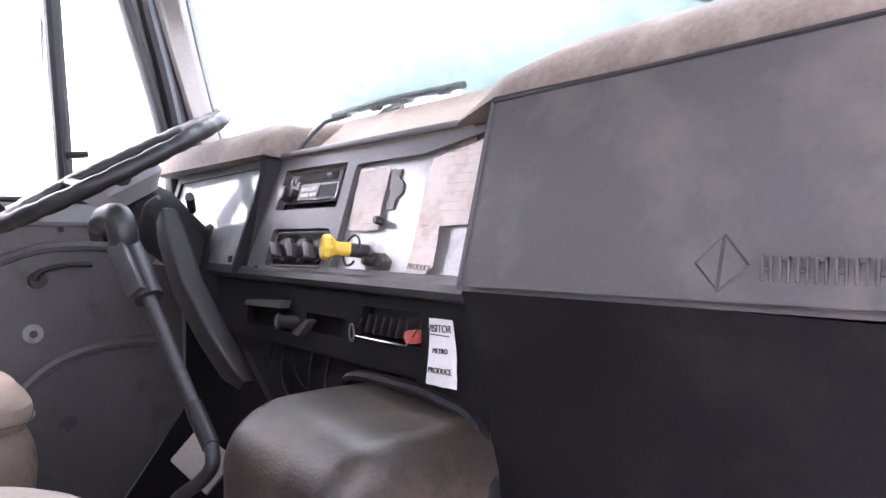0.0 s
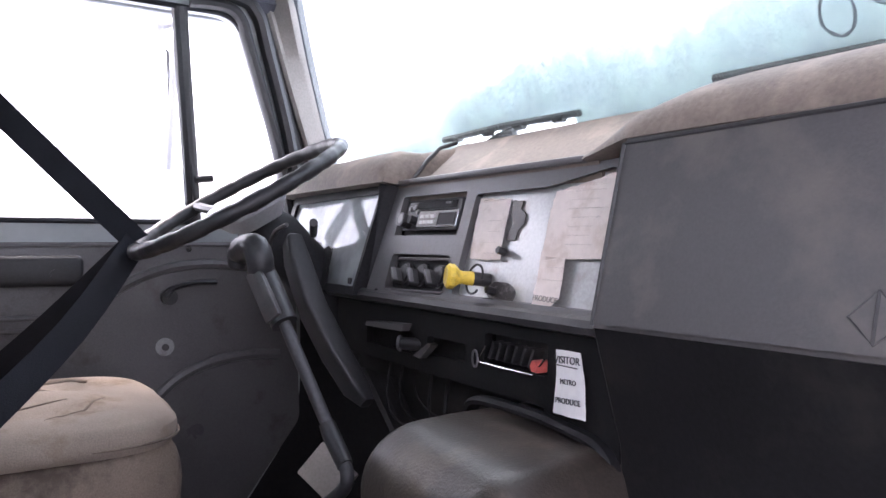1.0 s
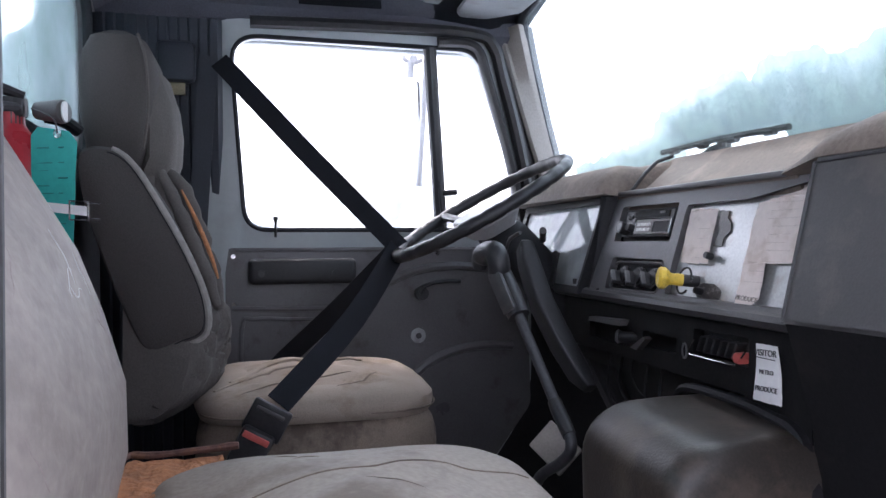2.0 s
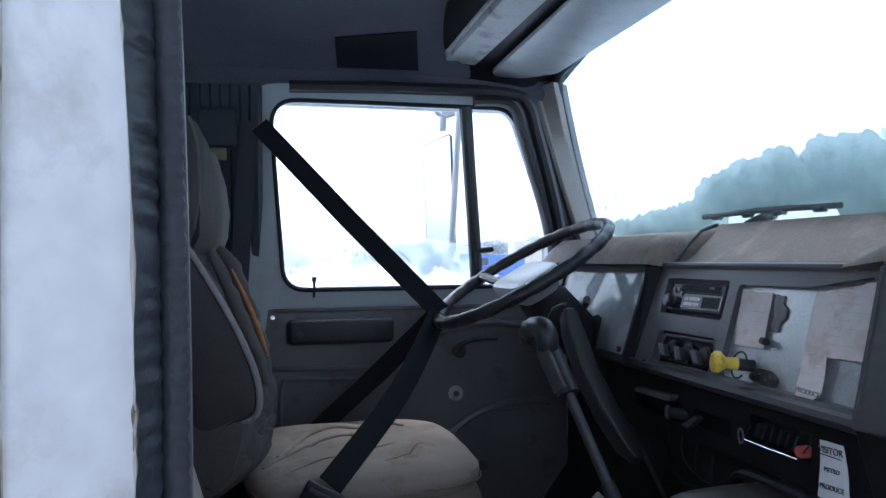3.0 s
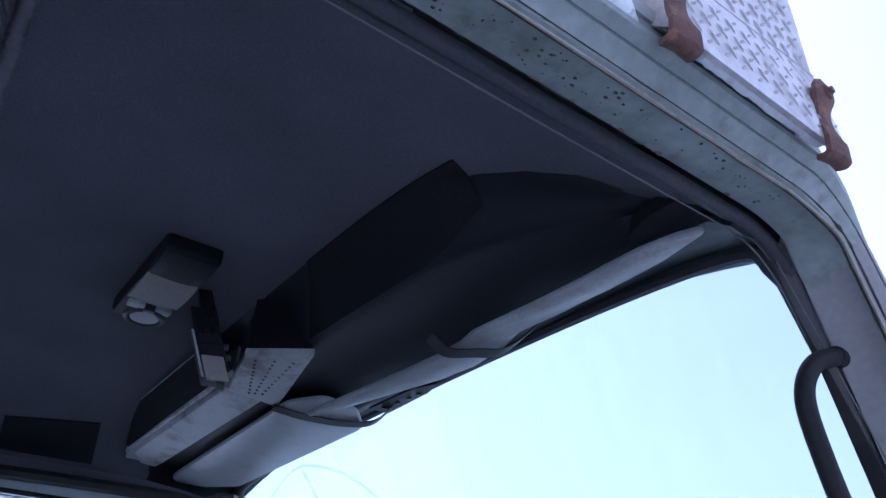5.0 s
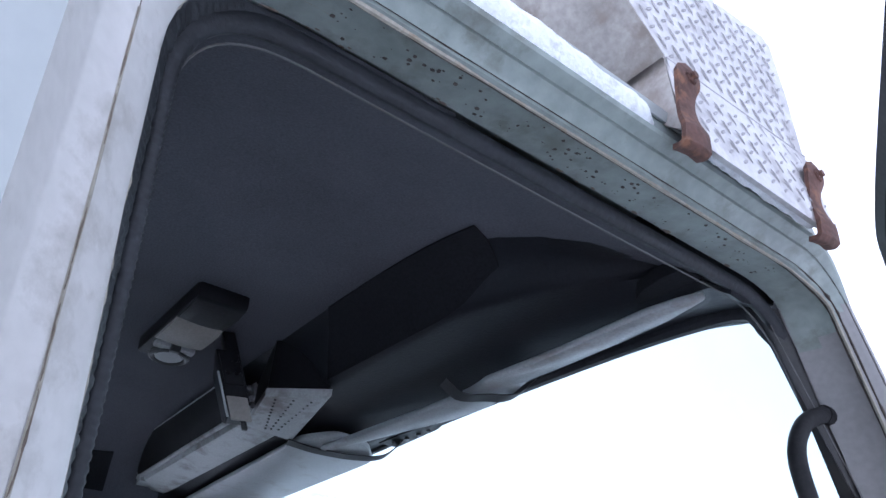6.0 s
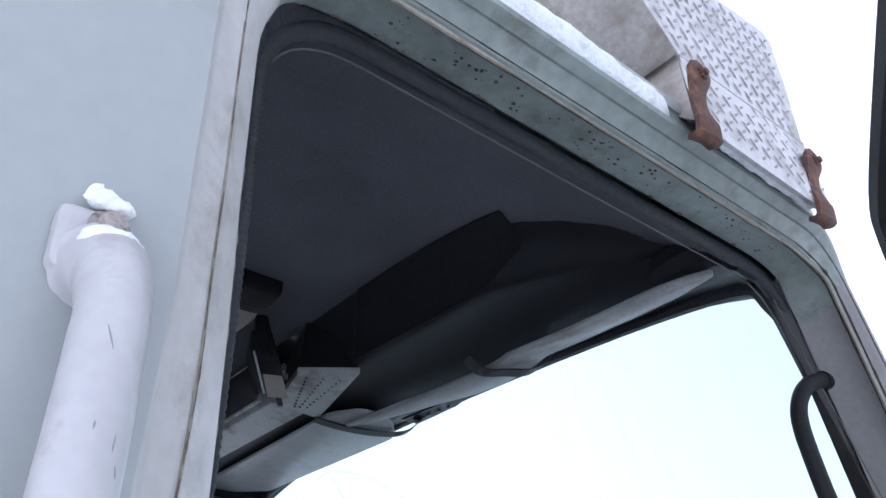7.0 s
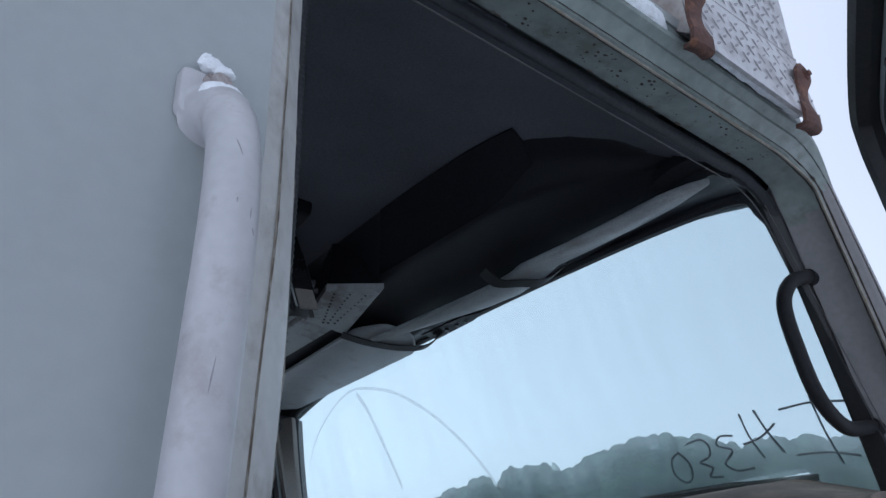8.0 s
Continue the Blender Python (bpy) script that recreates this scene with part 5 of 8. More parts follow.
def car_radio():
    e = thing("car_radio", (-1.1, 0.62, 2.07), "old cassette car radio with chrome rimmed face in dash", "radio")

    def at(x, z, d=0.0):
        return Vector((x, dash_y(z, d), z))

    def tile(name, x0, x1, z0, z1, d, thick, material, label="", parent=e):
        return part(name, plate(round_poly([(x0, z0), (x0, z1), (x1, z1), (x1, z0)], min(0.0012, (z1 - z0) * 0.3), 2), [], lambda x, z, q: at(x, z, d + q), thick), material, parent, label)
    tile("recess", -1.2, -0.99, 2.067, 2.135, 0.018, 0.01, BLACK)
    tile("face", -1.184, -1.003, 2.075, 2.128, 0.004, 0.015, BLACK)
    for k, (x0, x1, z0, z1) in enumerate(((-1.182, -1.005, 2.0765, 2.1265), (-1.136, -1.010, 2.080, 2.1085))):
        rim = round_poly([(x0, z0), (x0, z1), (x1, z1), (x1, z0)], 0.002, 2)
        part("chrome_rim", tube([at(x, z, 0.0025) for x, z in rim], 0.0012 if k else 0.0015, 6, closed=True), CHROME if k else STEEL, e)
    tile("lower_face", -1.136, -1.010, 2.080, 2.1085, 0.0025, 0.004, SHEETMETAL, "scuffed silver-grey front")
    tile("cassette_slot", -1.146, -1.022, 2.112, 2.124, 0.0015, 0.004, WELL)
    tile("slot_flap", -1.14, -1.03, 2.1135, 2.118, 0.0005, 0.002, SHROUD)
    tile("cassette_key", -1.052, -1.036, 2.1185, 2.1225, -0.001, 0.004, BEZEL)
    tile("display", -1.066, -1.016, 2.084, 2.1035, 0.001, 0.004, JET, "blank dark display")
    part("display_frame", tube([at(x, z, 0.0008) for x, z in ((-1.067, 2.0835), (-1.067, 2.104), (-1.0155, 2.104), (-1.0155, 2.0835))], 0.0009, 5, closed=True), BEZEL, e)
    for i in range(3):
        for j in range(2):
            x, z = -1.124 + 0.0165 * i, 2.086 + 0.0098 * j
            tile("button", x, x + 0.0125, z, z + 0.0058, -0.0012, 0.004, LABEL)
    part("volume_knob", disc(at(-1.166, 2.089, 0.006), (0, -1, 0.3), 0.0125, 0.022, 20, 0.0015), BLACK, e)
    part("knob_cap", disc(at(-1.166, 2.0955, -0.0155), (0, -1, 0.3), 0.0082, 0.0018, 16), BEZEL, e)
    part("fader_ring", disc(at(-1.147, 2.091, 0.006), (0, -1, 0.3), 0.0078, 0.015, 16, 0.001), BLACK, e)
    for x, z in ((-1.166, 2.112), (-1.151, 2.113), (-1.139, 2.106)):
        part("small_key", disc(at(x, z, 0.005), (0, -1, 0.3), 0.0048, 0.007, 12, 0.0008), BEZEL, e)


car_radio()


def controls():
    """The heater panel and the yellow parking-brake knob."""
    e = thing("heater_controls", (-1.09, 0.6, 1.975), "black heater control panel with grey-tipped rotary knobs", "control panel")

    def at(x, z, d=0.0):
        return Vector((x, dash_y(z, d), z))
    part("plate", plate(round_poly([(-1.195, 1.969), (-1.195, 2.036), (-0.992, 2.036), (-0.992, 1.969)], 0.006, 2), [], lambda x, z, d: at(x, z, 0.012 + d), 0.008), SHROUD, e)
    part("frame", tube([at(x, z, 0.001) for x, z in round_poly([(-1.168, 1.973), (-1.168, 2.026), (-0.992, 2.028), (-0.992, 1.975)], 0.012, 4)], 0.0026, 8, closed=True), DASH, e, "grey raised rim")
    for x, turn in ((-1.128, -48), (-1.072, -42), (-1.016, -45)):
        k = part("knob", disc(at(x, 1.997, 0.012), (0, -1, 0.3), 0.0195, 0.016, 20, 0.004), BLACK, e)
        part("knob_grip", moved(box(-0.0042, 0.0042, -0.010, 0.008, -0.0165, 0.0165, 0.0022), Matrix.Translation(at(x, 1.998, -0.014)) @ pose(0, 0, 0, -15, turn, 0)), BLACK, k, "dark grip bar with worn edges")
        part("pointer", moved(box(0.0030, 0.0047, -0.0108, -0.002, -0.0145, 0.0155, 0.0006), Matrix.Translation(at(x, 1.998, -0.014)) @ pose(0, 0, 0, -15, turn, 0)), BEZEL, k, "rubbed grey edge")
    y = thing("brake_knob", (-0.97, 0.58, 2.0), "yellow push-pull parking brake knob on black stem", "brake knob")
    c = at(-0.904, 2.002, -0.005)
    d = Vector((-0.36, -1, 0.12)).normalized()
    part("stem", tube([c + d * -0.02, c + d * 0.012], 0.010, 12), BLACK, y)
    part("collar", tube([c + Vector((0.0, -0.004, 0)) + Vector((0.019 * math.cos(a), 0.006 * math.sin(a), 0.021 * math.sin(a))) for a in [k * math.pi / 12 for k in range(22)]], 0.0018, 6), BLACK, y, "black wire clip")
    part("neck", tube([c + d * 0.006, c + d * 0.012, c + d * 0.022, c + d * 0.031], [0.0104, 0.0104, 0.0096, 0.0115], 14), YELLOW, y)
    # octagonal head, dished on its face
    part("head", tube([c + d * 0.028, c + d * 0.035, c + d * 0.043, c + d * 0.0465, c + d * 0.044], [0.0125, 0.0182, 0.0182, 0.0148, 0.011], 8), YELLOW, y, "octagonal yellow head")
    for x, z, r in ((-0.872, 1.985, 0.0058), (-0.869, 2.041, 0.0056)):
        part("plate_screw", disc(at(x, z, 0.008), (0, -1, 0.3), r, 0.014, 12, 0.001), BLACK, y)


controls()


def plate_and_papers():
    def at(x, z, d=0.0):
        return Vector((x, dash_y(z, d), z))
    m = part("cover_plate", plate([(-0.972, 1.967), (-0.972, 2.135), (-0.80, 2.136), (-0.665, 2.155), (-0.65, 1.967)], [], lambda x, z, d: at(x, z, 0.0125 + d), 0.004), BRUSHED)
    tagged(m, "scuffed bare metal cover plate in dash", "panel")
    rng = random.Random(12)

    def torn(pts, wobble):
        out = []
        for i, p in enumerate(pts):
            p, q = Vector(p), Vector(pts[(i + 1) % len(pts)])
            n = max(1, int((q - p).length / 0.006))
            out += [p.lerp(q, k / n) + Vector((rng.uniform(-1, 1), rng.uniform(-1, 1))) * (wobble if k else 0) for k in range(n)]
        return out
    papers = [
        ("left", [(-0.964, 2.123), (-0.950, 2.031), (-0.91, 2.029), (-0.872, 2.0305), (-0.878, 2.06), (-0.884, 2.119)], 0.006),
        ("upper", [(-0.785, 2.124), (-0.72, 2.134), (-0.684, 2.142), (-0.672, 2.142), (-0.664, 2.036), (-0.72, 2.034), (-0.787, 2.035)], 0.0065),
        ("strip", [(-0.783, 2.037), (-0.732, 2.036), (-0.730, 2.012), (-0.729, 1.985), (-0.742, 1.972), (-0.776, 1.967)], 0.0035),
    ]
    for nm, pts, off in papers:
        c = Vector((sum(p[0] for p in pts) / len(pts), sum(p[1] for p in pts) / len(pts)))
        s = plate(torn(pts, 0.0009), [], lambda x, z, d: at(x, z, off + d + 0.0012 * math.sin(x * 170 + z * 60) + 0.0006 * noise.noise((x * 60, z * 60, 0))), 0.0006)
        p = tagged(part("paper_note", s, PAPER), "yellowed handwritten paper taped to the metal plate", "paper", "papers on the dash")
        for k in range({"left": 4, "upper": 7, "strip": 2}[nm]):
            zz = c.y + (0.03 - 0.0115 * k if nm == "upper" else 0.022 - 0.016 * k)
            half = 0.022 + rng.uniform(0, 0.018) if nm == "upper" else 0.012 + rng.uniform(0, 0.01)
            mid = c.x + rng.uniform(-0.006, 0.006)
            line = [at(mid + half * (-1 + 2 * q / 16), zz + 0.0014 * noise.noise((q * 0.9, k, 3)), off - 0.0016) for q in range(17)]
            part("writing_line", tube(line, [0.0003 + 0.0003 * abs(noise.noise((q * 0.7, k, 1))) for q in range(17)], 4), PENCIL, p, "faint illegible line")
    patch = torn([(-0.8817, 2.116), (-0.8563, 2.115), (-0.8576, 2.104), (-0.8431, 2.093), (-0.842, 2.081), (-0.853, 2.074), (-0.8539, 2.059), (-0.876, 2.058), (-0.874, 2.072), (-0.868, 2.082), (-0.879, 2.098)], 0.0012)
    h = part("dark_hole", plate(patch, [], lambda x, z, d: at(x, z, 0.0095 + d), 0.002), VINYL)
    tagged(h, "dark torn patch on the metal plate", "scuff patch")
    # flat mottled black patch to the right of the knob's stem
    g = part("knob_smudge", plate(torn(round_poly([(-0.90, 1.987), (-0.885, 1.999), (-0.848, 1.999), (-0.826, 1.988), (-0.828, 1.974), (-0.855, 1.970), (-0.885, 1.973)], 0.01, 4), 0.0012), [], lambda x, z, d: at(x, z, 0.0115 + d), 0.0006), SMUDGE)
    tagged(g, "black mottled patch beside the brake knob", "stain")
    words("PRODUCE", 0.0105, Matrix.Translation(at(-0.752, 1.983, 0.0015)) @ pose(0, 0, 0, 73, 2, 0), TRIM, p)
    for x, z in ((-0.7846, 1.9605), (-1.215, 1.966)):
        part("panel_screw", disc(at(x, z, 0.002), (0, -1, 0.3), 0.0045, 0.004, 12), SHROUD, dash)
    # the visitor card
    v = thing("visitor_card", (-0.69, 0.585, 1.85), "white visitor card taped below the dash", "sign")

    def vp(x, z, d=0.0):
        return Vector((x, 0.583 + 0.05 * (z - 1.89) + d + 0.003 * math.sin((z - 1.84) * 30), z))
    card = torn([(-0.7224, 1.923), (-0.679, 1.924), (-0.671, 1.89), (-0.664, 1.846), (-0.693, 1.845), (-0.7216, 1.845), (-0.7215, 1.885)], 0.0005)
    part("card", plate(card, [], lambda x, z, d: vp(x, z, d), 0.0012), LABEL, v)
    for text, size, x, z in (("VISITOR", 0.0128, -0.700, 1.912), ("METRO", 0.0088, -0.697, 1.886), ("PRODUCE", 0.0098, -0.695, 1.863)):
        words(text, size, Matrix.Translation(vp(x, z, -0.0022)) @ pose(0, 0, 0, 87, -3, 0), INK, v)
    part("rule", box(-0.719, -0.682, vp(0, 1.9045).y - 0.0018, vp(0, 1.9045).y - 0.0008, 1.904, 1.9051), INK, v)


plate_and_papers()


def lower_controls():
    a = thing("air_valve_panel", (-0.82, 0.6, 1.885), "black slatted panel with chrome edge and red button", "control panel")
    part("tray", box(-0.883, -0.747, 0.61, 0.635, 1.885, 1.925, 0.003), BLACK, a)
    for k in range(6):
        x = -0.87 + 0.018 * k
        part("slat", moved(box(-0.0025, 0.0025, -0.012, 0.012, -0.014, 0.014, 0.001, 1), Matrix.Translation((x, 0.604, 1.903)) @ pose(0, 0, 0, 0, 25, 0)), BLACK, a)
    part("chrome_edge", tube([(-0.873, 0.586, 1.910), (-0.892, 0.585, 1.8845), (-0.83, 0.584, 1.884), (-0.7636, 0.583, 1.8848), (-0.742, 0.584, 1.908)], 0.0013, 6), CHROME, a)
    part("red_button", tube([(-0.760, 0.60, 1.896), (-0.760, 0.584, 1.896), (-0.760, 0.581, 1.896)], [0.0092, 0.0092, 0.0078], 6), RED, a, "red hexagonal button")
    part("ring", tube([(-0.8973 + 0.0065 * math.cos(t), 0.584, 1.888 + 0.012 * math.sin(t)) for t in [k * math.pi / 8 for k in range(16)]], 0.0017, 6, closed=True), BEZEL, a)
    s = thing("pull_knob", (-1.10, 0.6, 1.885), "black pull knob with steel rim in a slot", "knob")
    part("rod", tube([(-1.07, 0.60, 1.886), (-1.11, 0.578, 1.885)], 0.011, 12), BLACK, s)
    part("cap", disc((-1.108, 0.580, 1.885), (-0.7, -0.7, 0), 0.0135, 0.007, 18, 0.002), BEZEL, s, "steel-rimmed cap")
    part("flap", loft([[(-1.239, y, 1.903), (-1.233, y, 1.912), (-1.094, y, 1.919), (-1.104, y, 1.906)] for y in (0.575, 0.592)]), BEZEL, s)
    part("lever_flap", loft([[(-1.068, y, 1.870), (-1.02, y, 1.896), (-1.012, y, 1.893), (-1.045, y, 1.868)] for y in (0.578, 0.592)]), DASH, s)
    w = thing("wire_bundle", (-1.1, 0.62, 1.7), "black wires hanging below the dash", "wires")
    rng = random.Random(6)
    for k in range(5):
        x = -1.25 + 0.05 * k
        dip = rng.uniform(0.02, 0.07)
        part("wire", tube(smooth_line([(x, 0.64, 1.86), (x + 0.03, 0.61, 1.83 - dip), (x + 0.10, 0.60, 1.80 - dip), (x + 0.17, 0.63, 1.775 - 0.5 * dip), (x + 0.2, 0.7, 1.72)], 6), rng.choice((0.0018, 0.0024, 0.0034)), 6), WELL, w)


lower_controls()


def engine_cover():
    """The rounded engine tunnel between the footwells."""
    rows = []
    for i in range(41):
        u = i / 40
        x = -0.903 + 0.303 * u
        e1, e2 = min(1, u / 0.2), min(1, (1 - u) / 0.14)
        r1, r2 = 1 - math.sqrt(max(0, 1 - (1 - e1) ** 2)), 1 - math.sqrt(max(0, 1 - (1 - e2) ** 2))
        z = 1.826 - 0.085 * r1 - 0.05 * r2 - 0.012 * u
        y = 0.382 + 0.075 * r1 + 0.02 * r2
        arc = [(y + 0.085 * (1 - math.cos(a)), z - 0.075 * (1 - math.sin(a))) for a in [k * math.pi / 16 for k in range(9)]]
        rows.append([(x, y + 0.02, 1.2), (x, y + 0.006, 1.5)] + [(x, yy + 0.0015 * noise.noise((x * 20, yy * 20, 0)), zz + 0.002 * noise.noise((x * 14, yy * 14, 3))) for yy, zz in arc] + [(x, 0.52, z + 0.003), (x, 0.64, z + 0.004), (x, 0.94, z), (x, 0.94, 1.2)])
    e = thing("engine_cover", (-0.82, 0.6, 1.2), "rounded brown-black vinyl engine cover between the footwells", "engine cover")
    part("shell", loft(rows), VINYL, e)
    part("rear_flange", tube(smooth_line([(-0.94, 0.60, 1.79), (-0.90, 0.59, 1.826), (-0.80, 0.588, 1.833), (-0.70, 0.588, 1.828), (-0.625, 0.585, 1.81), (-0.60, 0.585, 1.72)], 6), 0.013, 8, flat=0.6), SHROUD, e, "black rubber flange")


engine_cover()


def steering():
    e = thing("steering_wheel", (-1.49, 0.5, 1.9), "black two-spoke steering wheel with pale worn hub", "steering wheel")
    C = Vector((-1.495, 0.422, 2.147))
    up = Vector((0, 0.866, 0.5))
    rt = Vector((1, 0, 0))
    nrm = rt.cross(up)
    R = 0.226
    n = 192
    rim = [C + (rt * math.cos(2 * math.pi * k / n) + up * math.sin(2 * math.pi * k / n)) * R for k in range(n)]
    part("rim", tube(rim, [0.0142 + (0.0008 if k % 8 < 5 else -0.0006) for k in range(n)], 12, closed=True), BLACK, e, "black ribbed rim")
    hubc = C - nrm * 0.035
    for s in (-1, 1):
        part("spoke", tube(smooth_line([C + rt * s * R * 0.98 - up * 0.03, C + rt * s * R * 0.6 - up * 0.03 - nrm * 0.012, hubc + rt * s * 0.05 - up * 0.01], 5), 0.017, 8, flat=0.6), BLACK, e)
    part("hub", loft([[hubc + nrm * h + rt * a * r + up * b * r for a, b in [(math.copysign(abs(math.cos(t)) ** 0.45, math.cos(t)) * 1.5, math.copysign(abs(math.sin(t)) ** 0.45, math.sin(t)) * 0.85) for t in [2 * math.pi * k / 28 for k in range(28)]]] for h, r in ((-0.03, 0.05), (0.0, 0.072), (0.02, 0.074), (0.0265, 0.071), (0.029, 0.066))]), PAD, e, "pale worn horn pad")
    c = thing("steering_column", (-1.4, 0.6, 1.6), "black steering column shroud running down to the floor", "steering column")
    part("shroud", tube([hubc - nrm * 0.02, hubc - nrm * 0.06 + Vector((0, 0.02, 0)), (-1.49, 0.56, 2.0), (-1.45, 0.66, 1.84)], [0.045, 0.06, 0.055, 0.05], 16), SHROUD, c)
    # moulded arm leaning from the column down towards the tunnel
    rows = []
    for x, y, z, w, h in ((-1.345, 0.475, 2.062, 0.016, 0.016), (-1.335, 0.475, 2.055, 0.026, 0.03), (-1.325, 0.48, 2.02, 0.029, 0.04), (-1.295, 0.50, 1.93, 0.030, 0.045), (-1.26, 0.53, 1.85, 0.030, 0.045), (-1.225, 0.555, 1.79, 0.028, 0.04), (-1.21, 0.57, 1.765, 0.018, 0.02)):
        rows.append([(x - 0.008 + 0.66 * w * math.copysign(abs(math.cos(q)) ** 0.4, math.cos(q)), y + 0.5 * h * math.copysign(abs(math.sin(q)) ** 0.4, math.sin(q)), z + 0.55 * w * math.copysign(abs(math.cos(q)) ** 0.5, math.cos(q))) for q in [2 * math.pi * k / 24 for k in range(24)]])
    part("brace", loft(rows), STALK, c, "grey plastic arm")
    part("brace_cap", tube(smooth_line([(-1.36, 0.437, 2.045), (-1.31, 0.43, 2.072), (-1.262, 0.435, 2.085)], 4), 0.004, 8), DASH, c, "grey edge of the shroud")
    part("stalk", tube([(-1.4, 0.54, 2.07), (-1.30, 0.5, 2.09)], 0.008, 8), BLACK, c)
    part("lower_column", tube([(-1.42, 0.66, 1.84), (-1.34, 0.85, 1.4), (-1.3, 0.9, 1.2)], 0.03, 10), BLACK, c)


steering()


def gear_lever():
    e = thing("gear_lever", (-0.99, 0.405, 1.2), "tall steel gear lever with curved black grip", "gear lever")
    cane = smooth_line([(-1.208, 0.332, 2.012), (-1.205, 0.333, 2.032), (-1.180, 0.337, 2.046), (-1.145, 0.342, 2.046), (-1.133, 0.345, 2.026), (-1.142, 0.349, 2.008)], 5)
    part("grip_head", tube(cane, [0.0125 + 0.0085 * min(1.0, q / 7) for q in range(len(cane))], 14, up=(0, 1, 0)), BLACK, e, "curved black grip head")
    grip = [Vector((-1.150, 0.349, 2.018)), Vector((-1.135, 0.354, 1.994)), Vector((-1.113, 0.362, 1.962)), Vector((-1.090, 0.369, 1.932))]
    part("grip", tube(grip, [0.020, 0.0225, 0.022, 0.0205], 14), BLACK, e, "long black plastic grip")
    d = (grip[-1] - grip[0]).normalized()
    side = Vector((0.55, -0.8, 0))
    side = (side - d * side.dot(d)).normalized()
    over = d.cross(side)
    face = box(-0.040, 0.046, -0.0145, 0.0145, 0.014, 0.0245, 0.003)
    for v in face.verts:
        v.co = (grip[0] + grip[-1]) / 2 + d * v.co.x + over * v.co.y + side * v.co.z
    part("grip_panel", face, DASH, e, "flat grey shift panel on the grip")
    shaft = smooth_line([(-1.098, 0.366, 1.945), (-1.050, 0.388, 1.858), (-1.004, 0.405, 1.785), (-0.975, 0.407, 1.760), (-0.953, 0.407, 1.744), (-0.9465, 0.406, 1.729), (-0.957, 0.405, 1.713), (-0.988, 0.402, 1.690), (-1.06, 0.39, 1.636), (-1.14, 0.40, 1.5), (-1.17, 0.42, 1.2)], 6)
    part("sleeve", tube([(-1.010, 0.403, 1.794), (-1.000, 0.405, 1.780), (-0.975, 0.407, 1.760), (-0.955, 0.407, 1.746)], [0.0118, 0.0128, 0.0125, 0.0115], 12), BLACK, e, "black sleeve on the shaft")
    part("shaft", tube(shaft, 0.0098, 12), STEEL, e, "bent steel shaft")
    part("air_line", tube([p + Vector((-0.0125, 0.004, -0.008)) for p in shaft[3:26]], 0.0036, 6), BLACK, e)
    t = part("plate_bracket", moved(box(-0.05, 0.05, -0.004, 0.004, -0.035, 0.035, 0.003), Matrix.Translation((-1.235, 0.500, 1.645)) @ pose(0, 0, 0, -35, 25, 20)), TRIM)
    tagged(t, "pale cardboard scrap beside the gear lever", "scrap")


gear_lever()


# ---- seats ----
def cushion(x0, x1, y0, y1, z0, z1, round_xy=0.08, crown=0.02, seed=0, sag=0.0, soft=1.0):
    """A padded seat cushion with soft edges and creases."""
    layers = ((0.0, 0.0), (0.005, 0.12), (0.008, 0.28), (0.009, 0.46), (0.006, 0.62), (-0.001, 0.75), (-0.012, 0.84), (-0.028, 0.91), (-0.05, 0.96), (-0.09, 1.0))
    rows = []
    outline = round_poly([(x0, y0), (x1, y0), (x1, y1), (x0, y1)], round_xy, 14)
    outline = [p.lerp(outline[(i + 1) % len(outline)], s / 4) for i, p in enumerate(outline) for s in range(4 if (outline[(i + 1) % len(outline)] - p).length > 0.05 else 1)]
    c = Vector(((x0 + x1) / 2, (y0 + y1) / 2))
    for grow, h in layers:
        row = []
        for p in outline:
            d = (p - c)
            q = c + d * (1 + grow / d.length)
            w = 0.004 * noise.noise((q.x * 14 + seed, q.y * 14, h * 3))
            row.append((q.x + w, q.y + w, z0 + (z1 - z0) * h + 0.3 * w))
        rows.append(row)
    for f in (0.95, 0.87, 0.79, 0.7, 0.61, 0.52, 0.43, 0.34, 0.25, 0.16, 0.08):
        row = []
        for p in outline:
            q = c + (p - c) * (1 - 0.09 / (p - c).length) * f
            w = 0.009 * noise.noise((q.x * 11 + seed, q.y * 11, 5)) - 0.006 * max(0.0, 1 - 5 * abs(noise.noise((q.x * 6 + seed, q.y * 9, 2))))
            row.append((q.x, q.y, z1 + crown * (1 - f * f) + soft * w - sag * (1 - f)))
        rows.append(row)
    return loft(rows)


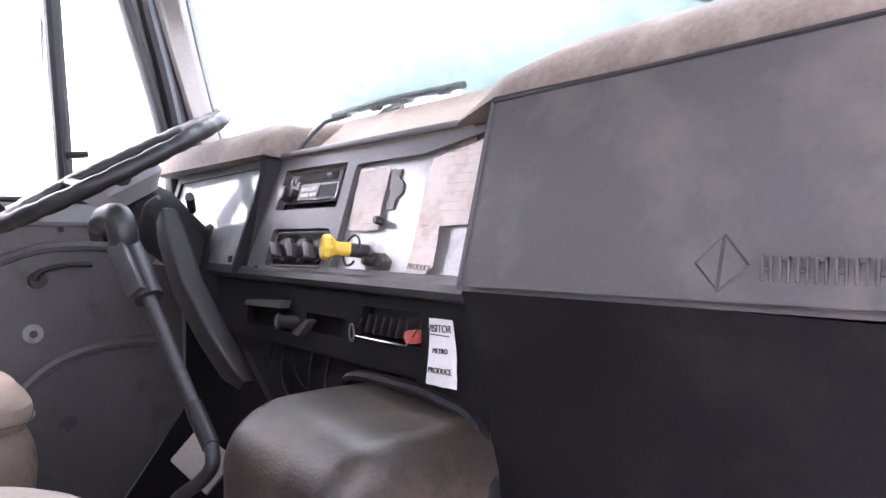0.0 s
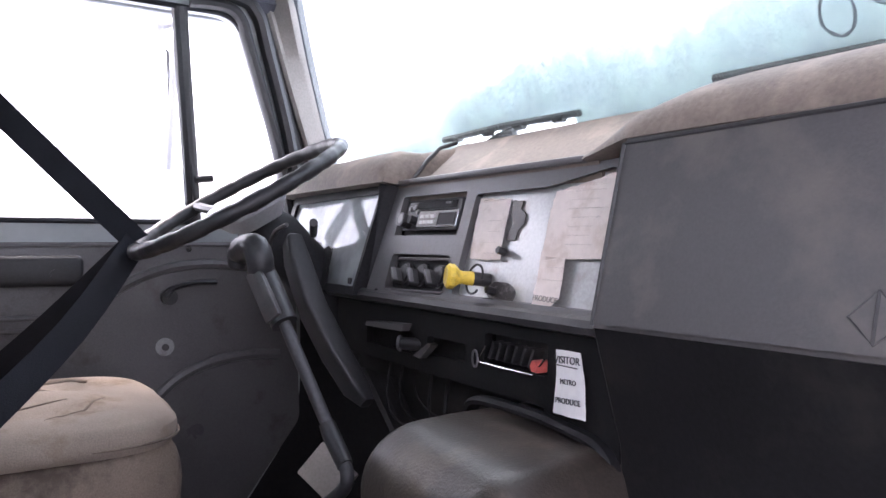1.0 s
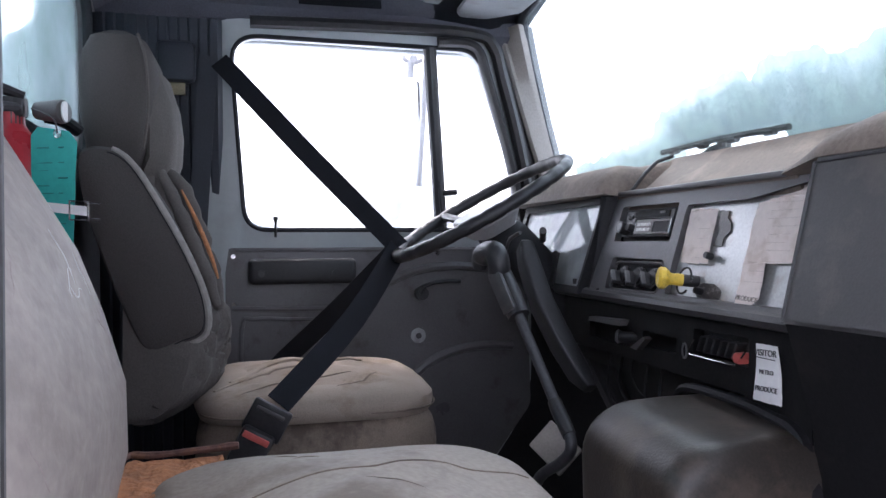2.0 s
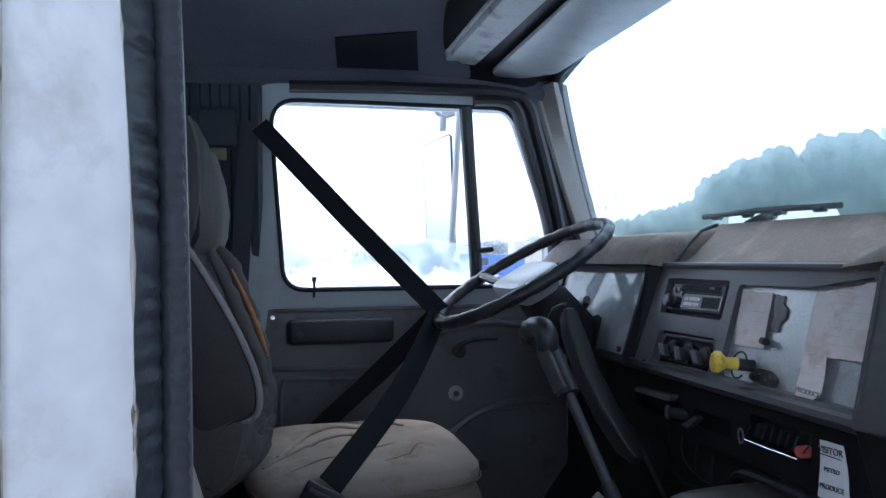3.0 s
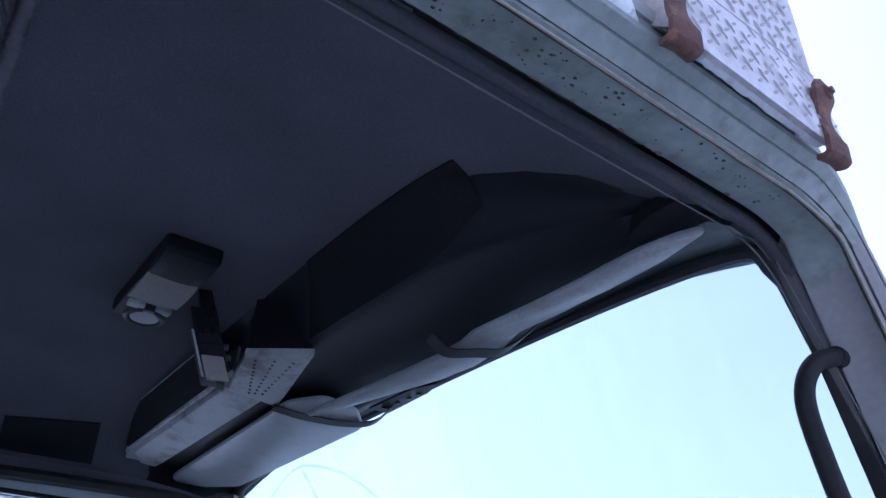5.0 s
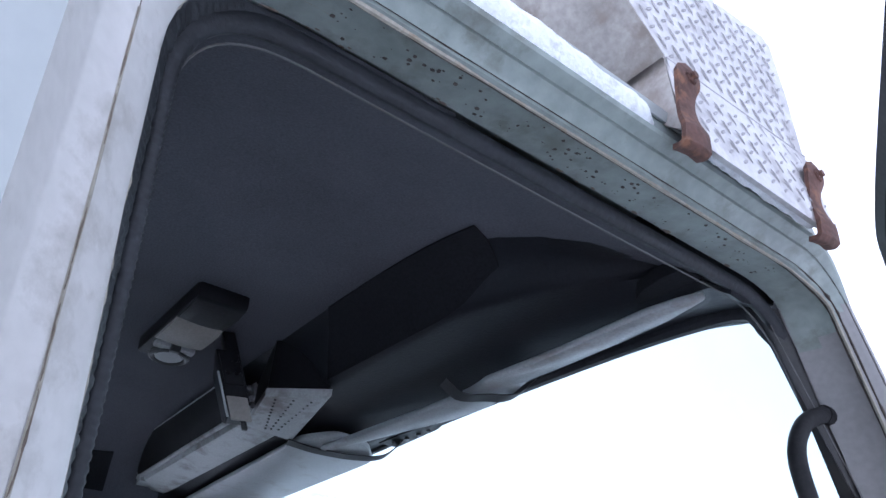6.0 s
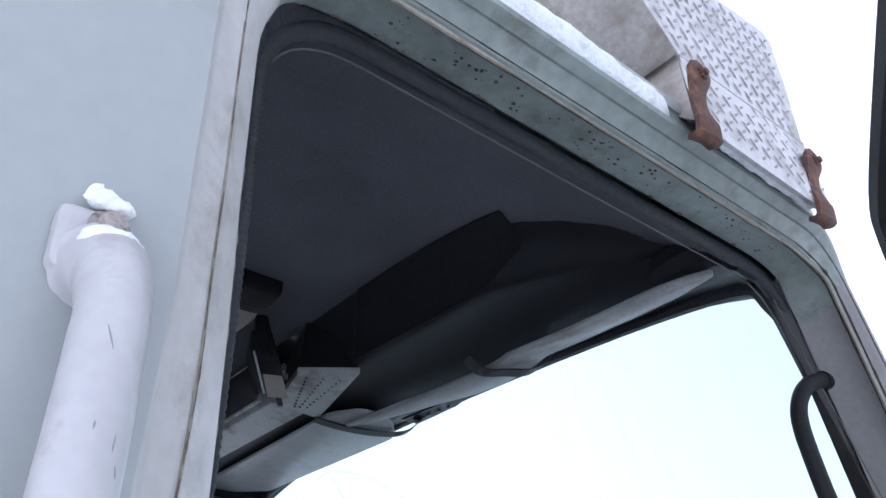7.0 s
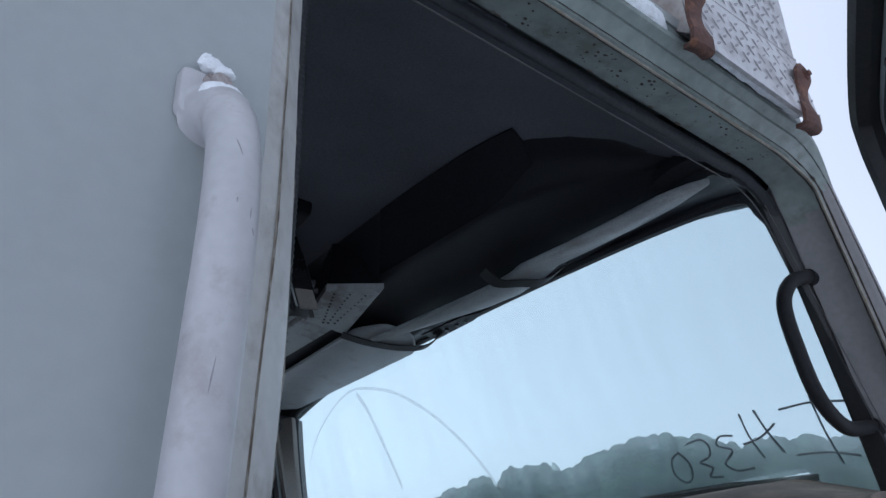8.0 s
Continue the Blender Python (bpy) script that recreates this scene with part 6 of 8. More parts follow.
def driver_seat():
    e = thing("driver_seat", (-1.45, 0.0, 1.25), "worn driver's seat, stained cream cushion and taupe back", "seat")
    pad = cushion(-1.70, -1.205, -0.20, 0.255, 1.733, 1.786, 0.14, 0.014, 3)
    top = BVHTree.FromBMesh(pad)
    part("cushion", pad, CREAM, e, "stained cream fabric cushion")
    # base in a darker brown than the cream top
    part("cushion_base", cushion(-1.702, -1.203, -0.2, 0.257, 1.60, 1.756, 0.12, 0.0, 5), CUSHION_SIDE, e, "dark brown cushion side below the seam")
    seam = round_poly([(-1.704, -0.2), (-1.2, -0.2), (-1.2, 0.26), (-1.704, 0.26)], 0.12, 12)
    part("cushion_seam", tube([(p.x, p.y, 1.7475 + 0.003 * noise.noise((p.x * 9, p.y * 9, 2))) for p in seam], 0.0018, 6, closed=True), CUSHION_SIDE, e, "dirty piped seam round the cushion")

    def lying(pts, lift):
        out = []
        for p in smooth_line([(x, y, 0) for x, y in pts], 6):
            hit = top.ray_cast(Vector((p.x, p.y, 2.0)), Vector((0, 0, -1)))[0]
            if hit:
                out.append(hit + Vector((0, 0, lift)))
        return out
    for pts, r in (([(-1.30, -0.17), (-1.41, -0.09), (-1.47, 0.02), (-1.49, 0.10)], 0.009), ([(-1.36, -0.14), (-1.52, -0.07), (-1.58, 0.06), (-1.56, 0.15)], 0.012)):
        line = lying(pts, 0.002)
        part("cover_fold", tube(line, [r * (0.35 + 0.65 * math.sin(math.pi * (q + 0.5) / len(line))) * (1 + 0.25 * noise.noise((q * 0.5, r * 99, 0))) for q in range(len(line))], 10, flat=0.55), CREAM, e, "loose fold of the cushion cover")
    for pts in ([(-1.33, -0.02), (-1.36, 0.05), (-1.37, 0.10)], [(-1.26, -0.12), (-1.31, -0.06), (-1.33, 0.0)], [(-1.28, 0.06), (-1.33, 0.12), (-1.40, 0.16)]):
        line = lying(pts, 0.0)
        part("crease", tube(line, [0.0003 + 0.0018 * math.sin(math.pi * (q + 0.3) / len(line)) for q in range(len(line))], 6), CUSHION_SIDE, e, "worn crease in the fabric")
    part("pedestal", box(-1.62, -1.28, -0.18, 0.2, 1.2, 1.62, 0.03), BLACK, e)
    # backrest: side panel towards the cab's middle, its pale rolled edge, and the front cover
    prof = [(-0.39, 2.225), (-0.345, 2.238), (-0.305, 2.212), (-0.26, 2.14), (-0.21, 2.045), (-0.178, 1.96), (-0.178, 1.902), (-0.215, 1.882), (-0.275, 1.868), (-0.32, 1.95), (-0.36, 2.06), (-0.385, 2.15)]
    ring = smooth_line([Vector((0, y, z)) for y, z in prof], 4, closed=True)
    cen = Vector((0, -0.28, 2.04))
    rows = []
    for dx, s in ((-0.46, 0.93), (-0.44, 1.0), (-0.05, 1.0), (-0.016, 0.985), (-0.004, 0.955), (0.0, 0.90), (0.004, 0.6), (0.006, 0.25)):
        rows.append([Vector((-1.215 + dx, 0, 0)) + cen + (p - cen) * s for p in ring])
    part("backrest", loft(rows), BROWNSEAT, e, "taupe fabric backrest with side bolster")
    pipe = [Vector((-1.224, p.y, p.z)) for p in [cen + (q - cen) * 0.985 for q in ring]]
    part("piping", tube(pipe[5:29], [0.003 + 0.0052 * math.sin(math.pi * (q + 0.5) / 24) ** 0.6 for q in range(24)], 10), PIPING, e, "pale worn rolled edge")
    part("side_stitch", tube([Vector((-1.2125, p.y, p.z)) for p in [cen + (q - cen) * 0.93 for q in ring]][4:30], 0.0011, 5), SHROUD, e, "dark stitched seam")
    # loose front cover bulging forward, creased, hanging below the side panel
    rows = []
    for q in smooth_line([(2.19, -0.30, 0.17), (2.12, -0.25, 0.20), (2.04, -0.205, 0.215), (1.96, -0.165, 0.224), (1.89, -0.147, 0.230), (1.83, -0.148, 0.232), (1.79, -0.165, 0.232), (1.76, -0.20, 0.228), (1.745, -0.245, 0.22)], 7):
        z, y, w = q
        row = []
        for i in range(81):
            u = -1 + 2 * i / 80
            k = min(1.0, max(0.2, (2.15 - z) / 0.2))
            crease = k * (0.012 * noise.noise((u * 4, z * 26 + u * 6, 1)) - 0.016 * max(0.0, 1 - 4.5 * abs(noise.noise((u * 3 + z * 9, z * 15 - u * 4, 8)))) + 0.005 * noise.noise((u * 16, z * 60, 4)))
            row.append((-1.445 + w * u, y - 0.06 * abs(u) ** 3 + crease, z + 0.8 * crease))
        row += [(-1.445 + w * 0.99, -0.27, z), (-1.445 + w * 0.95, -0.32, z), (-1.445 - w * 0.98, -0.30, z)]
        rows.append(row)
    part("front_cover", loft(rows), GREYSEAT, e, "wrinkled grey seat cover")
    # a fold of cover standing off the bolster, with a brown torn edge behind the piping
    for k, (line, r0, matl, text) in enumerate((
            ([(-1.36, -0.255, 2.205), (-1.35, -0.225, 2.17), (-1.34, -0.205, 2.11), (-1.335, -0.185, 2.05), (-1.33, -0.168, 1.99), (-1.325, -0.16, 1.94)], 0.016, GREYSEAT, "loose fold of grey cover"),
            ([(-1.29, -0.262, 2.20), (-1.28, -0.235, 2.14), (-1.27, -0.205, 2.07), (-1.265, -0.178, 2.0), (-1.265, -0.162, 1.95)], 0.013, GREYSEAT, "gathered edge of the cover"))):
        pts = smooth_line(line, 8)
        part("cover_fold", tube([p + Vector((0.004 * noise.noise((q * 0.3, k, 1)), 0.005 * noise.noise((q * 0.23, k, 5)), 0)) for q, p in enumerate(pts)], [r0 * (0.4 + 0.6 * math.sin(math.pi * (q + 1) / (len(pts) + 1)) ** 0.6) * (1 + 0.22 * noise.noise((q * 0.4, k, 2))) for q in range(len(pts))], 12), matl, e, text)
    part("torn_seam", tube(smooth_line([(-1.285, -0.225, 2.165), (-1.28, -0.195, 2.10), (-1.275, -0.172, 2.04), (-1.27, -0.16, 2.0)], 5), [0.0015 + 0.0028 * math.sin(math.pi * (q + 0.5) / 16) for q in range(16)], 8), FOAM, e, "orange foam showing in a torn seam")
    head = []
    for z, y0, y1, w in ((2.20, -0.385, -0.30, 0.10), (2.24, -0.402, -0.285, 0.132), (2.31, -0.412, -0.272, 0.145), (2.38, -0.414, -0.270, 0.146), (2.425, -0.408, -0.278, 0.142), (2.452, -0.395, -0.292, 0.13), (2.466, -0.37, -0.315, 0.10)):
        head.append([Vector((-1.43 + w * math.copysign(abs(math.cos(t)) ** 0.5, math.cos(t)), (y0 + y1) / 2 + (y1 - y0) / 2 * math.copysign(abs(math.sin(t)) ** 0.6, math.sin(t)), z)) for t in [2 * math.pi * k / 36 for k in range(36)]])
    part("headrest", loft(head), BROWNSEAT, e, "taupe headrest")
    part("headrest_seam", tube(smooth_line([(-1.292, -0.30, 2.452), (-1.283, -0.285, 2.40), (-1.282, -0.282, 2.31), (-1.292, -0.292, 2.24)], 5), 0.0028, 6), GREYSEAT, e, "rolled headrest seam")
    cap = []
    for z, y, w in ((2.43, -0.295, 0.10), (2.40, -0.265, 0.125), (2.34, -0.243, 0.14), (2.28, -0.236, 0.142), (2.23, -0.24, 0.13), (2.205, -0.25, 0.115), (2.15, -0.235, 0.085), (2.12, -0.225, 0.06)):
        cap.append([(-1.455 + w * (-1 + 2 * i / 20), y - 0.045 * abs(-1 + 2 * i / 20) ** 3 + 0.007 * noise.noise((i * 0.55, z * 26, 3)), z + 0.006 * noise.noise((i * 0.4, z * 14, 6))) for i in range(21)])
    part("headrest_cover", sheet(cap, 0.02), GREYSEAT, e, "loose grey headrest cover")


driver_seat()


def passenger_seat():
    e = thing("passenger_seat", (-0.44, 0.0, 1.25), "pale grey vinyl passenger seat, torn at its rear edge", "seat")
    pad = cushion(-0.70, -0.20, -0.22, 0.20, 1.67, 1.841, 0.13, 0.025, 9, soft=0.4)
    tree = BVHTree.FromBMesh(pad)

    def lying(pts):
        out = []
        for x, y in pts:
            hit = tree.ray_cast(Vector((x, y, 2.0)), Vector((0, 0, -1)))[0]
            if hit:
                out.append(hit + Vector((0, 0, 0.0004)))
        return out
    part("cushion", pad, TAN, e, "soiled beige creased vinyl cushion")
    part("cushion_seam", tube(lying([(-0.44 - 0.09 * math.sin(1.2 * (k / 30)), -0.17 + 0.34 * k / 30) for k in range(31)]), 0.0009, 6), CUSHION_SIDE, e, "stitched seam along the cushion")
    rng = random.Random(31)
    for k in range(3):
        x, y, a = rng.uniform(-0.62, -0.3), rng.uniform(-0.12, 0.12), rng.uniform(0, 3.1)
        pts = []
        for s in range(9):
            a += rng.uniform(-0.5, 0.5)
            x, y = x + 0.007 * math.cos(a), y + 0.007 * math.sin(a)
            pts.append((x, y))
        line = lying(pts)
        part("crack", tube(line, [0.0001 + 0.0005 * math.sin(math.pi * (q + 0.3) / (len(line) - 0.4)) for q in range(len(line))], 5), CUSHION_SIDE, e, "thin dirty crack in the vinyl")
    part("pedestal", box(-0.64, -0.26, -0.18, 0.16, 1.2, 1.69, 0.03), BLACK, e)
    rows = []
    for z, y, w, t in ((1.72, -0.28, 0.2, 0.08), (1.80, -0.226, 0.232, 0.12), (1.86, -0.212, 0.243, 0.14), (1.93, -0.211, 0.245, 0.15), (2.0, -0.232, 0.245, 0.15), (2.06, -0.256, 0.242, 0.14), (2.12, -0.288, 0.235, 0.13), (2.17, -0.318, 0.222, 0.11), (2.21, -0.345, 0.2, 0.08), (2.23, -0.37, 0.14, 0.04)):
        row = []
        for k in range(32):
            a = 2 * math.pi * k / 32
            c, s = math.cos(a), math.sin(a)
            wr = 0.004 * noise.noise((c * 3, s * 3, z * 25))
            row.append((-0.44 + (w + wr) * math.copysign(abs(c) ** 0.6, c), y - t / 2 + (t / 2 + wr) * math.copysign(abs(s) ** 0.7, s), z))
        rows.append(row)
    shell = loft(rows)
    skin = BVHTree.FromBMesh(shell)
    wear = random.Random(44)
    for k in range(22):
        side = k % 2
        s, z, a = wear.uniform(-0.62, -0.3) if not side else wear.uniform(-0.32, -0.24), wear.uniform(1.9, 2.16), wear.uniform(0, 6.2)
        line = []
        for _ in range(9):
            a += wear.uniform(-0.6, 0.6)
            s, z = s + 0.006 * math.cos(a), z + 0.006 * math.sin(a)
            hit = skin.ray_cast(Vector((0.3, s, z)), Vector((-1, 0, 0)))[0] if side else skin.ray_cast(Vector((s, 0.4, z)), Vector((0, -1, 0)))[0]
            if hit:
                line.append(hit)
        if len(line) == 9:
            part("crack", tube(line, [0.0001 + 0.0004 * math.sin(math.pi * (q + 0.3) / 8.6) for q in range(9)], 5), FELT if k % 3 else LABEL, e, "thin crack in the vinyl")
    back = part("backrest", shell, PALE, e, "pale cracked vinyl front with faded felt side")
    back.data.materials.append(FELT)
    for f in back.data.polygons:
        if f.index % 32 in (0, 1, 2, 3, 29, 30, 31):
            f.material_index = 1
    part("seam", tube([r[4] for r in rows], 0.0028, 6), FELT, e, "stitched seam")
    slab = []
    for i in range(25):
        u = i / 24
        slab.append([(-0.688 + 0.30 * u, -0.232 + (0.1 - 0.075 * u) * k / 12, 1.828 + 0.004 * noise.noise((u * 9, k * 0.5, 3)) + 0.002 * noise.noise((u * 30, k * 1.7, 3))) for k in range(13)])
    part("torn_foam", sheet(slab, 0.03), FOAM, e, "orange foam showing at the torn rear corner")
    part("torn_edge", tube(smooth_line([(-0.40, -0.236, 1.832), (-0.55, -0.237, 1.836), (-0.685, -0.235, 1.834), (-0.694, -0.2, 1.832), (-0.69, -0.115, 1.838)], 6), [0.004 + 0.0015 * noise.noise((q * 0.5, 0, 1)) for q in range(25)], 8), RUST, e, "ragged brown vinyl edge")


passenger_seat()


def seat_belts():
    e = thing("seat_belt", (-1.75, -0.17, 1.65), "black seat belt looped over the steering wheel", "seat belt")
    top, low = Vector((-1.765, -0.175, 2.52)), Vector((-1.545, 0.236, 2.055))
    w1 = Vector((0, 0.75, 0.66))
    part("upper_strap", ribbon([top, top.lerp(low, 0.5) + Vector((0, 0, -0.004)), low], [w1, w1, Vector((0.1, 0.5, 0.3))], 0.048), WEB, e)
    buck = Vector((-1.155, -0.055, 1.785))
    part("lap_strap", ribbon(smooth_line([low, low.lerp(buck, 0.5) + Vector((0.02, 0.012, -0.008)), buck], 4), Vector((0.25, 0.75, -0.6)), 0.047), WEB, e)
    part("anchor_strap", ribbon(smooth_line([low + Vector((-0.005, 0, -0.002)), (-1.64, 0.10, 1.90), (-1.72, -0.05, 1.745), (-1.76, -0.12, 1.64)], 4), Vector((0.0, 0.7, -0.7)), 0.047), WEB, e)
    b = part("tongue", moved(box(-0.036, 0.036, -0.006, 0.006, -0.03, 0.03, 0.005), Matrix.Translation((-1.148, -0.075, 1.757)) @ pose(0, 0, 0, 0, 0, 80) @ pose(0, 0, 0, 0, 28, 0)), BLACK, e, "black buckle tongue")
    part("slot", moved(box(-0.026, 0.026, -0.009, -0.005, 0.012, 0.02, 0.002), Matrix.Translation((-1.148, -0.075, 1.757)) @ pose(0, 0, 0, 0, 0, 80) @ pose(0, 0, 0, 0, 28, 0)), DASH, b)
    bk = thing("belt_buckle", (-1.15, -0.1, 1.66), "black seat belt buckle with red press button", "buckle")
    part("body", moved(box(-0.03, 0.03, -0.014, 0.014, -0.04, 0.03, 0.007), Matrix.Translation((-1.145, -0.1, 1.715)) @ pose(0, 0, 0, 0, 0, 80) @ pose(0, 0, 0, 0, 28, 0)), BLACK, bk)
    part("press", moved(box(-0.024, 0.024, -0.0165, -0.012, 0.012, 0.024, 0.002), Matrix.Translation((-1.145, -0.1, 1.715)) @ pose(0, 0, 0, 0, 0, 80) @ pose(0, 0, 0, 0, 28, 0)), RED, bk, "red press button")
    part("stalk", ribbon([(-1.145, -0.11, 1.69), (-1.16, -0.14, 1.62), (-1.22, -0.16, 1.56)], Vector((0.5, 0.8, 0)), 0.035), WEB, bk)
    # pillar trim behind the belt
    t = thing("b_pillar_trim", (-1.8, -0.28, 1.25), "dark blue-black ribbed pillar trim by the driver's door", "pillar trim", kind="structure")
    rows = []
    for z in (1.25, 1.9, 2.1, 2.4, 2.62):
        row = []
        for i in range(37):
            y = -0.175 - 0.285 * i / 36
            row.append((flip(side_x(z, -0.03), -1) + 0.012 * math.sin(i * 1.05) ** 2, y, z))
        rows.append(row)
    part("ribbed_panel", sheet(rows, 0.01), NAVY, t)
    part("belt_reel", box(-1.785, -1.735, -0.32, -0.23, 2.46, 2.56, 0.015), NAVY, t, "blue-black belt guide housing")
    part("label", box(-1.765, -1.757, -0.295, -0.255, 2.43, 2.462, 0.002), OLDLABEL, t, "faded yellow label")
    part("belt_drop", ribbon([(-1.765, -0.2, 2.53), (-1.77, -0.235, 2.0), (-1.77, -0.24, 1.3)], Vector((0, 1, 0)), 0.045), NAVY, t)


seat_belts()


def extinguisher():
    e = thing("fire_extinguisher", (-1.05, -0.47, 1.75), "red fire extinguisher with teal inspection tag", "fire extinguisher")
    c = Vector((-0.925, -0.41, 0))
    prof = [(0.045, 1.80), (0.052, 1.83), (0.052, 2.14), (0.046, 2.18), (0.028, 2.21), (0.018, 2.225), (0.018, 2.24)]
    part("cylinder", loft([[Vector((c.x + r * math.cos(t), c.y + r * math.sin(t), z)) for t in [2 * math.pi * k / 24 for k in range(24)]] for r, z in prof]), REDPAINT, e)
    part("valve", merge(disc((c.x, c.y, 2.225), (0, 0, 1), 0.018, 0.035), box(c.x - 0.012, c.x + 0.016, c.y - 0.02, c.y + 0.02, 2.235, 2.262, 0.004)), BLACK, e)
    part("lever", tube([(c.x + 0.01, c.y + 0.02, 2.262), (c.x + 0.02, c.y - 0.01, 2.272), (c.x + 0.045, c.y - 0.06, 2.296)], [0.006, 0.008, 0.007], 8), BLACK, e, "black squeeze lever")
    part("carry_handle", tube([(c.x + 0.01, c.y + 0.015, 2.247), (c.x + 0.025, c.y - 0.02, 2.247), (c.x + 0.05, c.y - 0.065, 2.262)], 0.007, 8), STEEL, e, "steel carrying handle")
    part("safety_pin", tube([(c.x + 0.018 + 0.012 * math.cos(a), c.y - 0.012, 2.268 + 0.012 * math.sin(a)) for a in [k * math.pi / 8 for k in range(16)]], 0.0012, 5, closed=True), CHROME, e, "pin ring")
    g = part("gauge", tube([(c.x - 0.012, c.y + 0.03, 2.247), (c.x + 0.0, c.y + 0.062, 2.245), (c.x + 0.002, c.y + 0.066, 2.245)], [0.012, 0.0165, 0.0155], 18), BEZEL, e, "grey pressure gauge body")
    part("gauge_face", disc((c.x + 0.002, c.y + 0.0665, 2.245), (0.12, 1, 0), 0.0138, 0.002, 20), LABEL, g, "white gauge face")
    part("hose", tube(smooth_line([(c.x - 0.015, c.y + 0.04, 2.24), (c.x - 0.03, c.y + 0.06, 2.236), (c.x - 0.045, c.y + 0.075, 2.225)], 5), 0.009, 10), JET, e, "black rubber hose")
    part("strap", tube([(c.x + 0.056 * math.cos(t), c.y + 0.056 * math.sin(t), 2.105) for t in [2 * math.pi * k / 24 for k in range(24)]], 0.008, 6, closed=True, flat=0.3), LABEL, e, "white strap")
    # hanging tag with cut corners, bent a little, punched at the top
    outline = [(-0.022, 2.218), (-0.031, 2.207), (-0.030, 2.16), (-0.026, 2.10), (-0.022, 2.055), (0.010, 2.048), (0.0255, 2.055), (0.029, 2.10), (0.031, 2.16), (0.033, 2.196), (0.022, 2.2105)]
    hole = [(0.006 + 0.0032 * math.cos(a), 2.208 + 0.0032 * math.sin(a)) for a in [k * math.pi / 5 for k in range(10)]]

    def hung(u, z, d):
        bend = 0.006 * math.sin((z - 2.05) * 18) + 0.004 * math.sin(u * 60)
        return Vector((c.x + 0.049 + bend + d + 0.3 * u, c.y + 0.064 + 0.95 * u, z))
    tag = part("tag", plate(outline, [hole], hung, 0.0008), TEAL, e, "teal inspection tag")
    part("eyelet", tube([hung(0.006 + 0.005 * math.cos(a), 2.208 + 0.005 * math.sin(a), 0.0012) for a in [k * math.pi / 6 for k in range(12)]], 0.0013, 5, closed=True), CHROME, tag, "metal eyelet")
    part("tag_wire", tube(smooth_line([hung(0.006, 2.208, 0.002), hung(0.0, 2.228, 0.004), (c.x + 0.02, c.y + 0.03, 2.245)], 4), 0.001, 5), STEEL, tag)
    rng = random.Random(4)
    for k in range(13):
        z = 2.190 - 0.0098 * k
        for u0, u1 in ((-0.022, -0.022 + rng.uniform(0.014, 0.024)), (0.008, 0.008 + rng.uniform(0.006, 0.014))):
            if rng.random() < 0.8 and not 2.095 < z < 2.125:
                part("print_line", tube([hung(u0, z, 0.0012), hung(u1, z, 0.0012)], 0.0006 if k % 4 else 0.0011, 4), TAGINK, tag, "faint printed line")
    part("strap_end", ribbon([(c.x + 0.059, c.y + 0.03, 2.116), (c.x + 0.066, c.y + 0.07, 2.112), (c.x + 0.066, c.y + 0.106, 2.108)], Vector((0, 0, 1)), 0.012, 0.002), LABEL, e, "white strap")
    part("buckle", tube([(c.x + 0.068, c.y + y, z) for y, z in ((0.086, 2.121), (0.108, 2.120), (0.108, 2.096), (0.086, 2.097))], 0.0015, 6, closed=True), CHROME, e)
    for z in (2.118, 2.098):
        part("buckle_prong", tube([(c.x + 0.068, c.y + 0.106, z), (c.x + 0.068, c.y + 0.122, z)], 0.0011, 5), CHROME, e)
    part("label_end", ribbon([(c.x + 0.052, c.y + 0.088, 2.05), (c.x + 0.052, c.y + 0.09, 2.02)], Vector((0, 1, 0)), 0.014, 0.001), LABEL, e, "white label below the tag")
    part("bracket", box(c.x - 0.04, c.x + 0.04, -0.465, -0.44, 1.78, 2.0, 0.004), STEEL, e)


extinguisher()


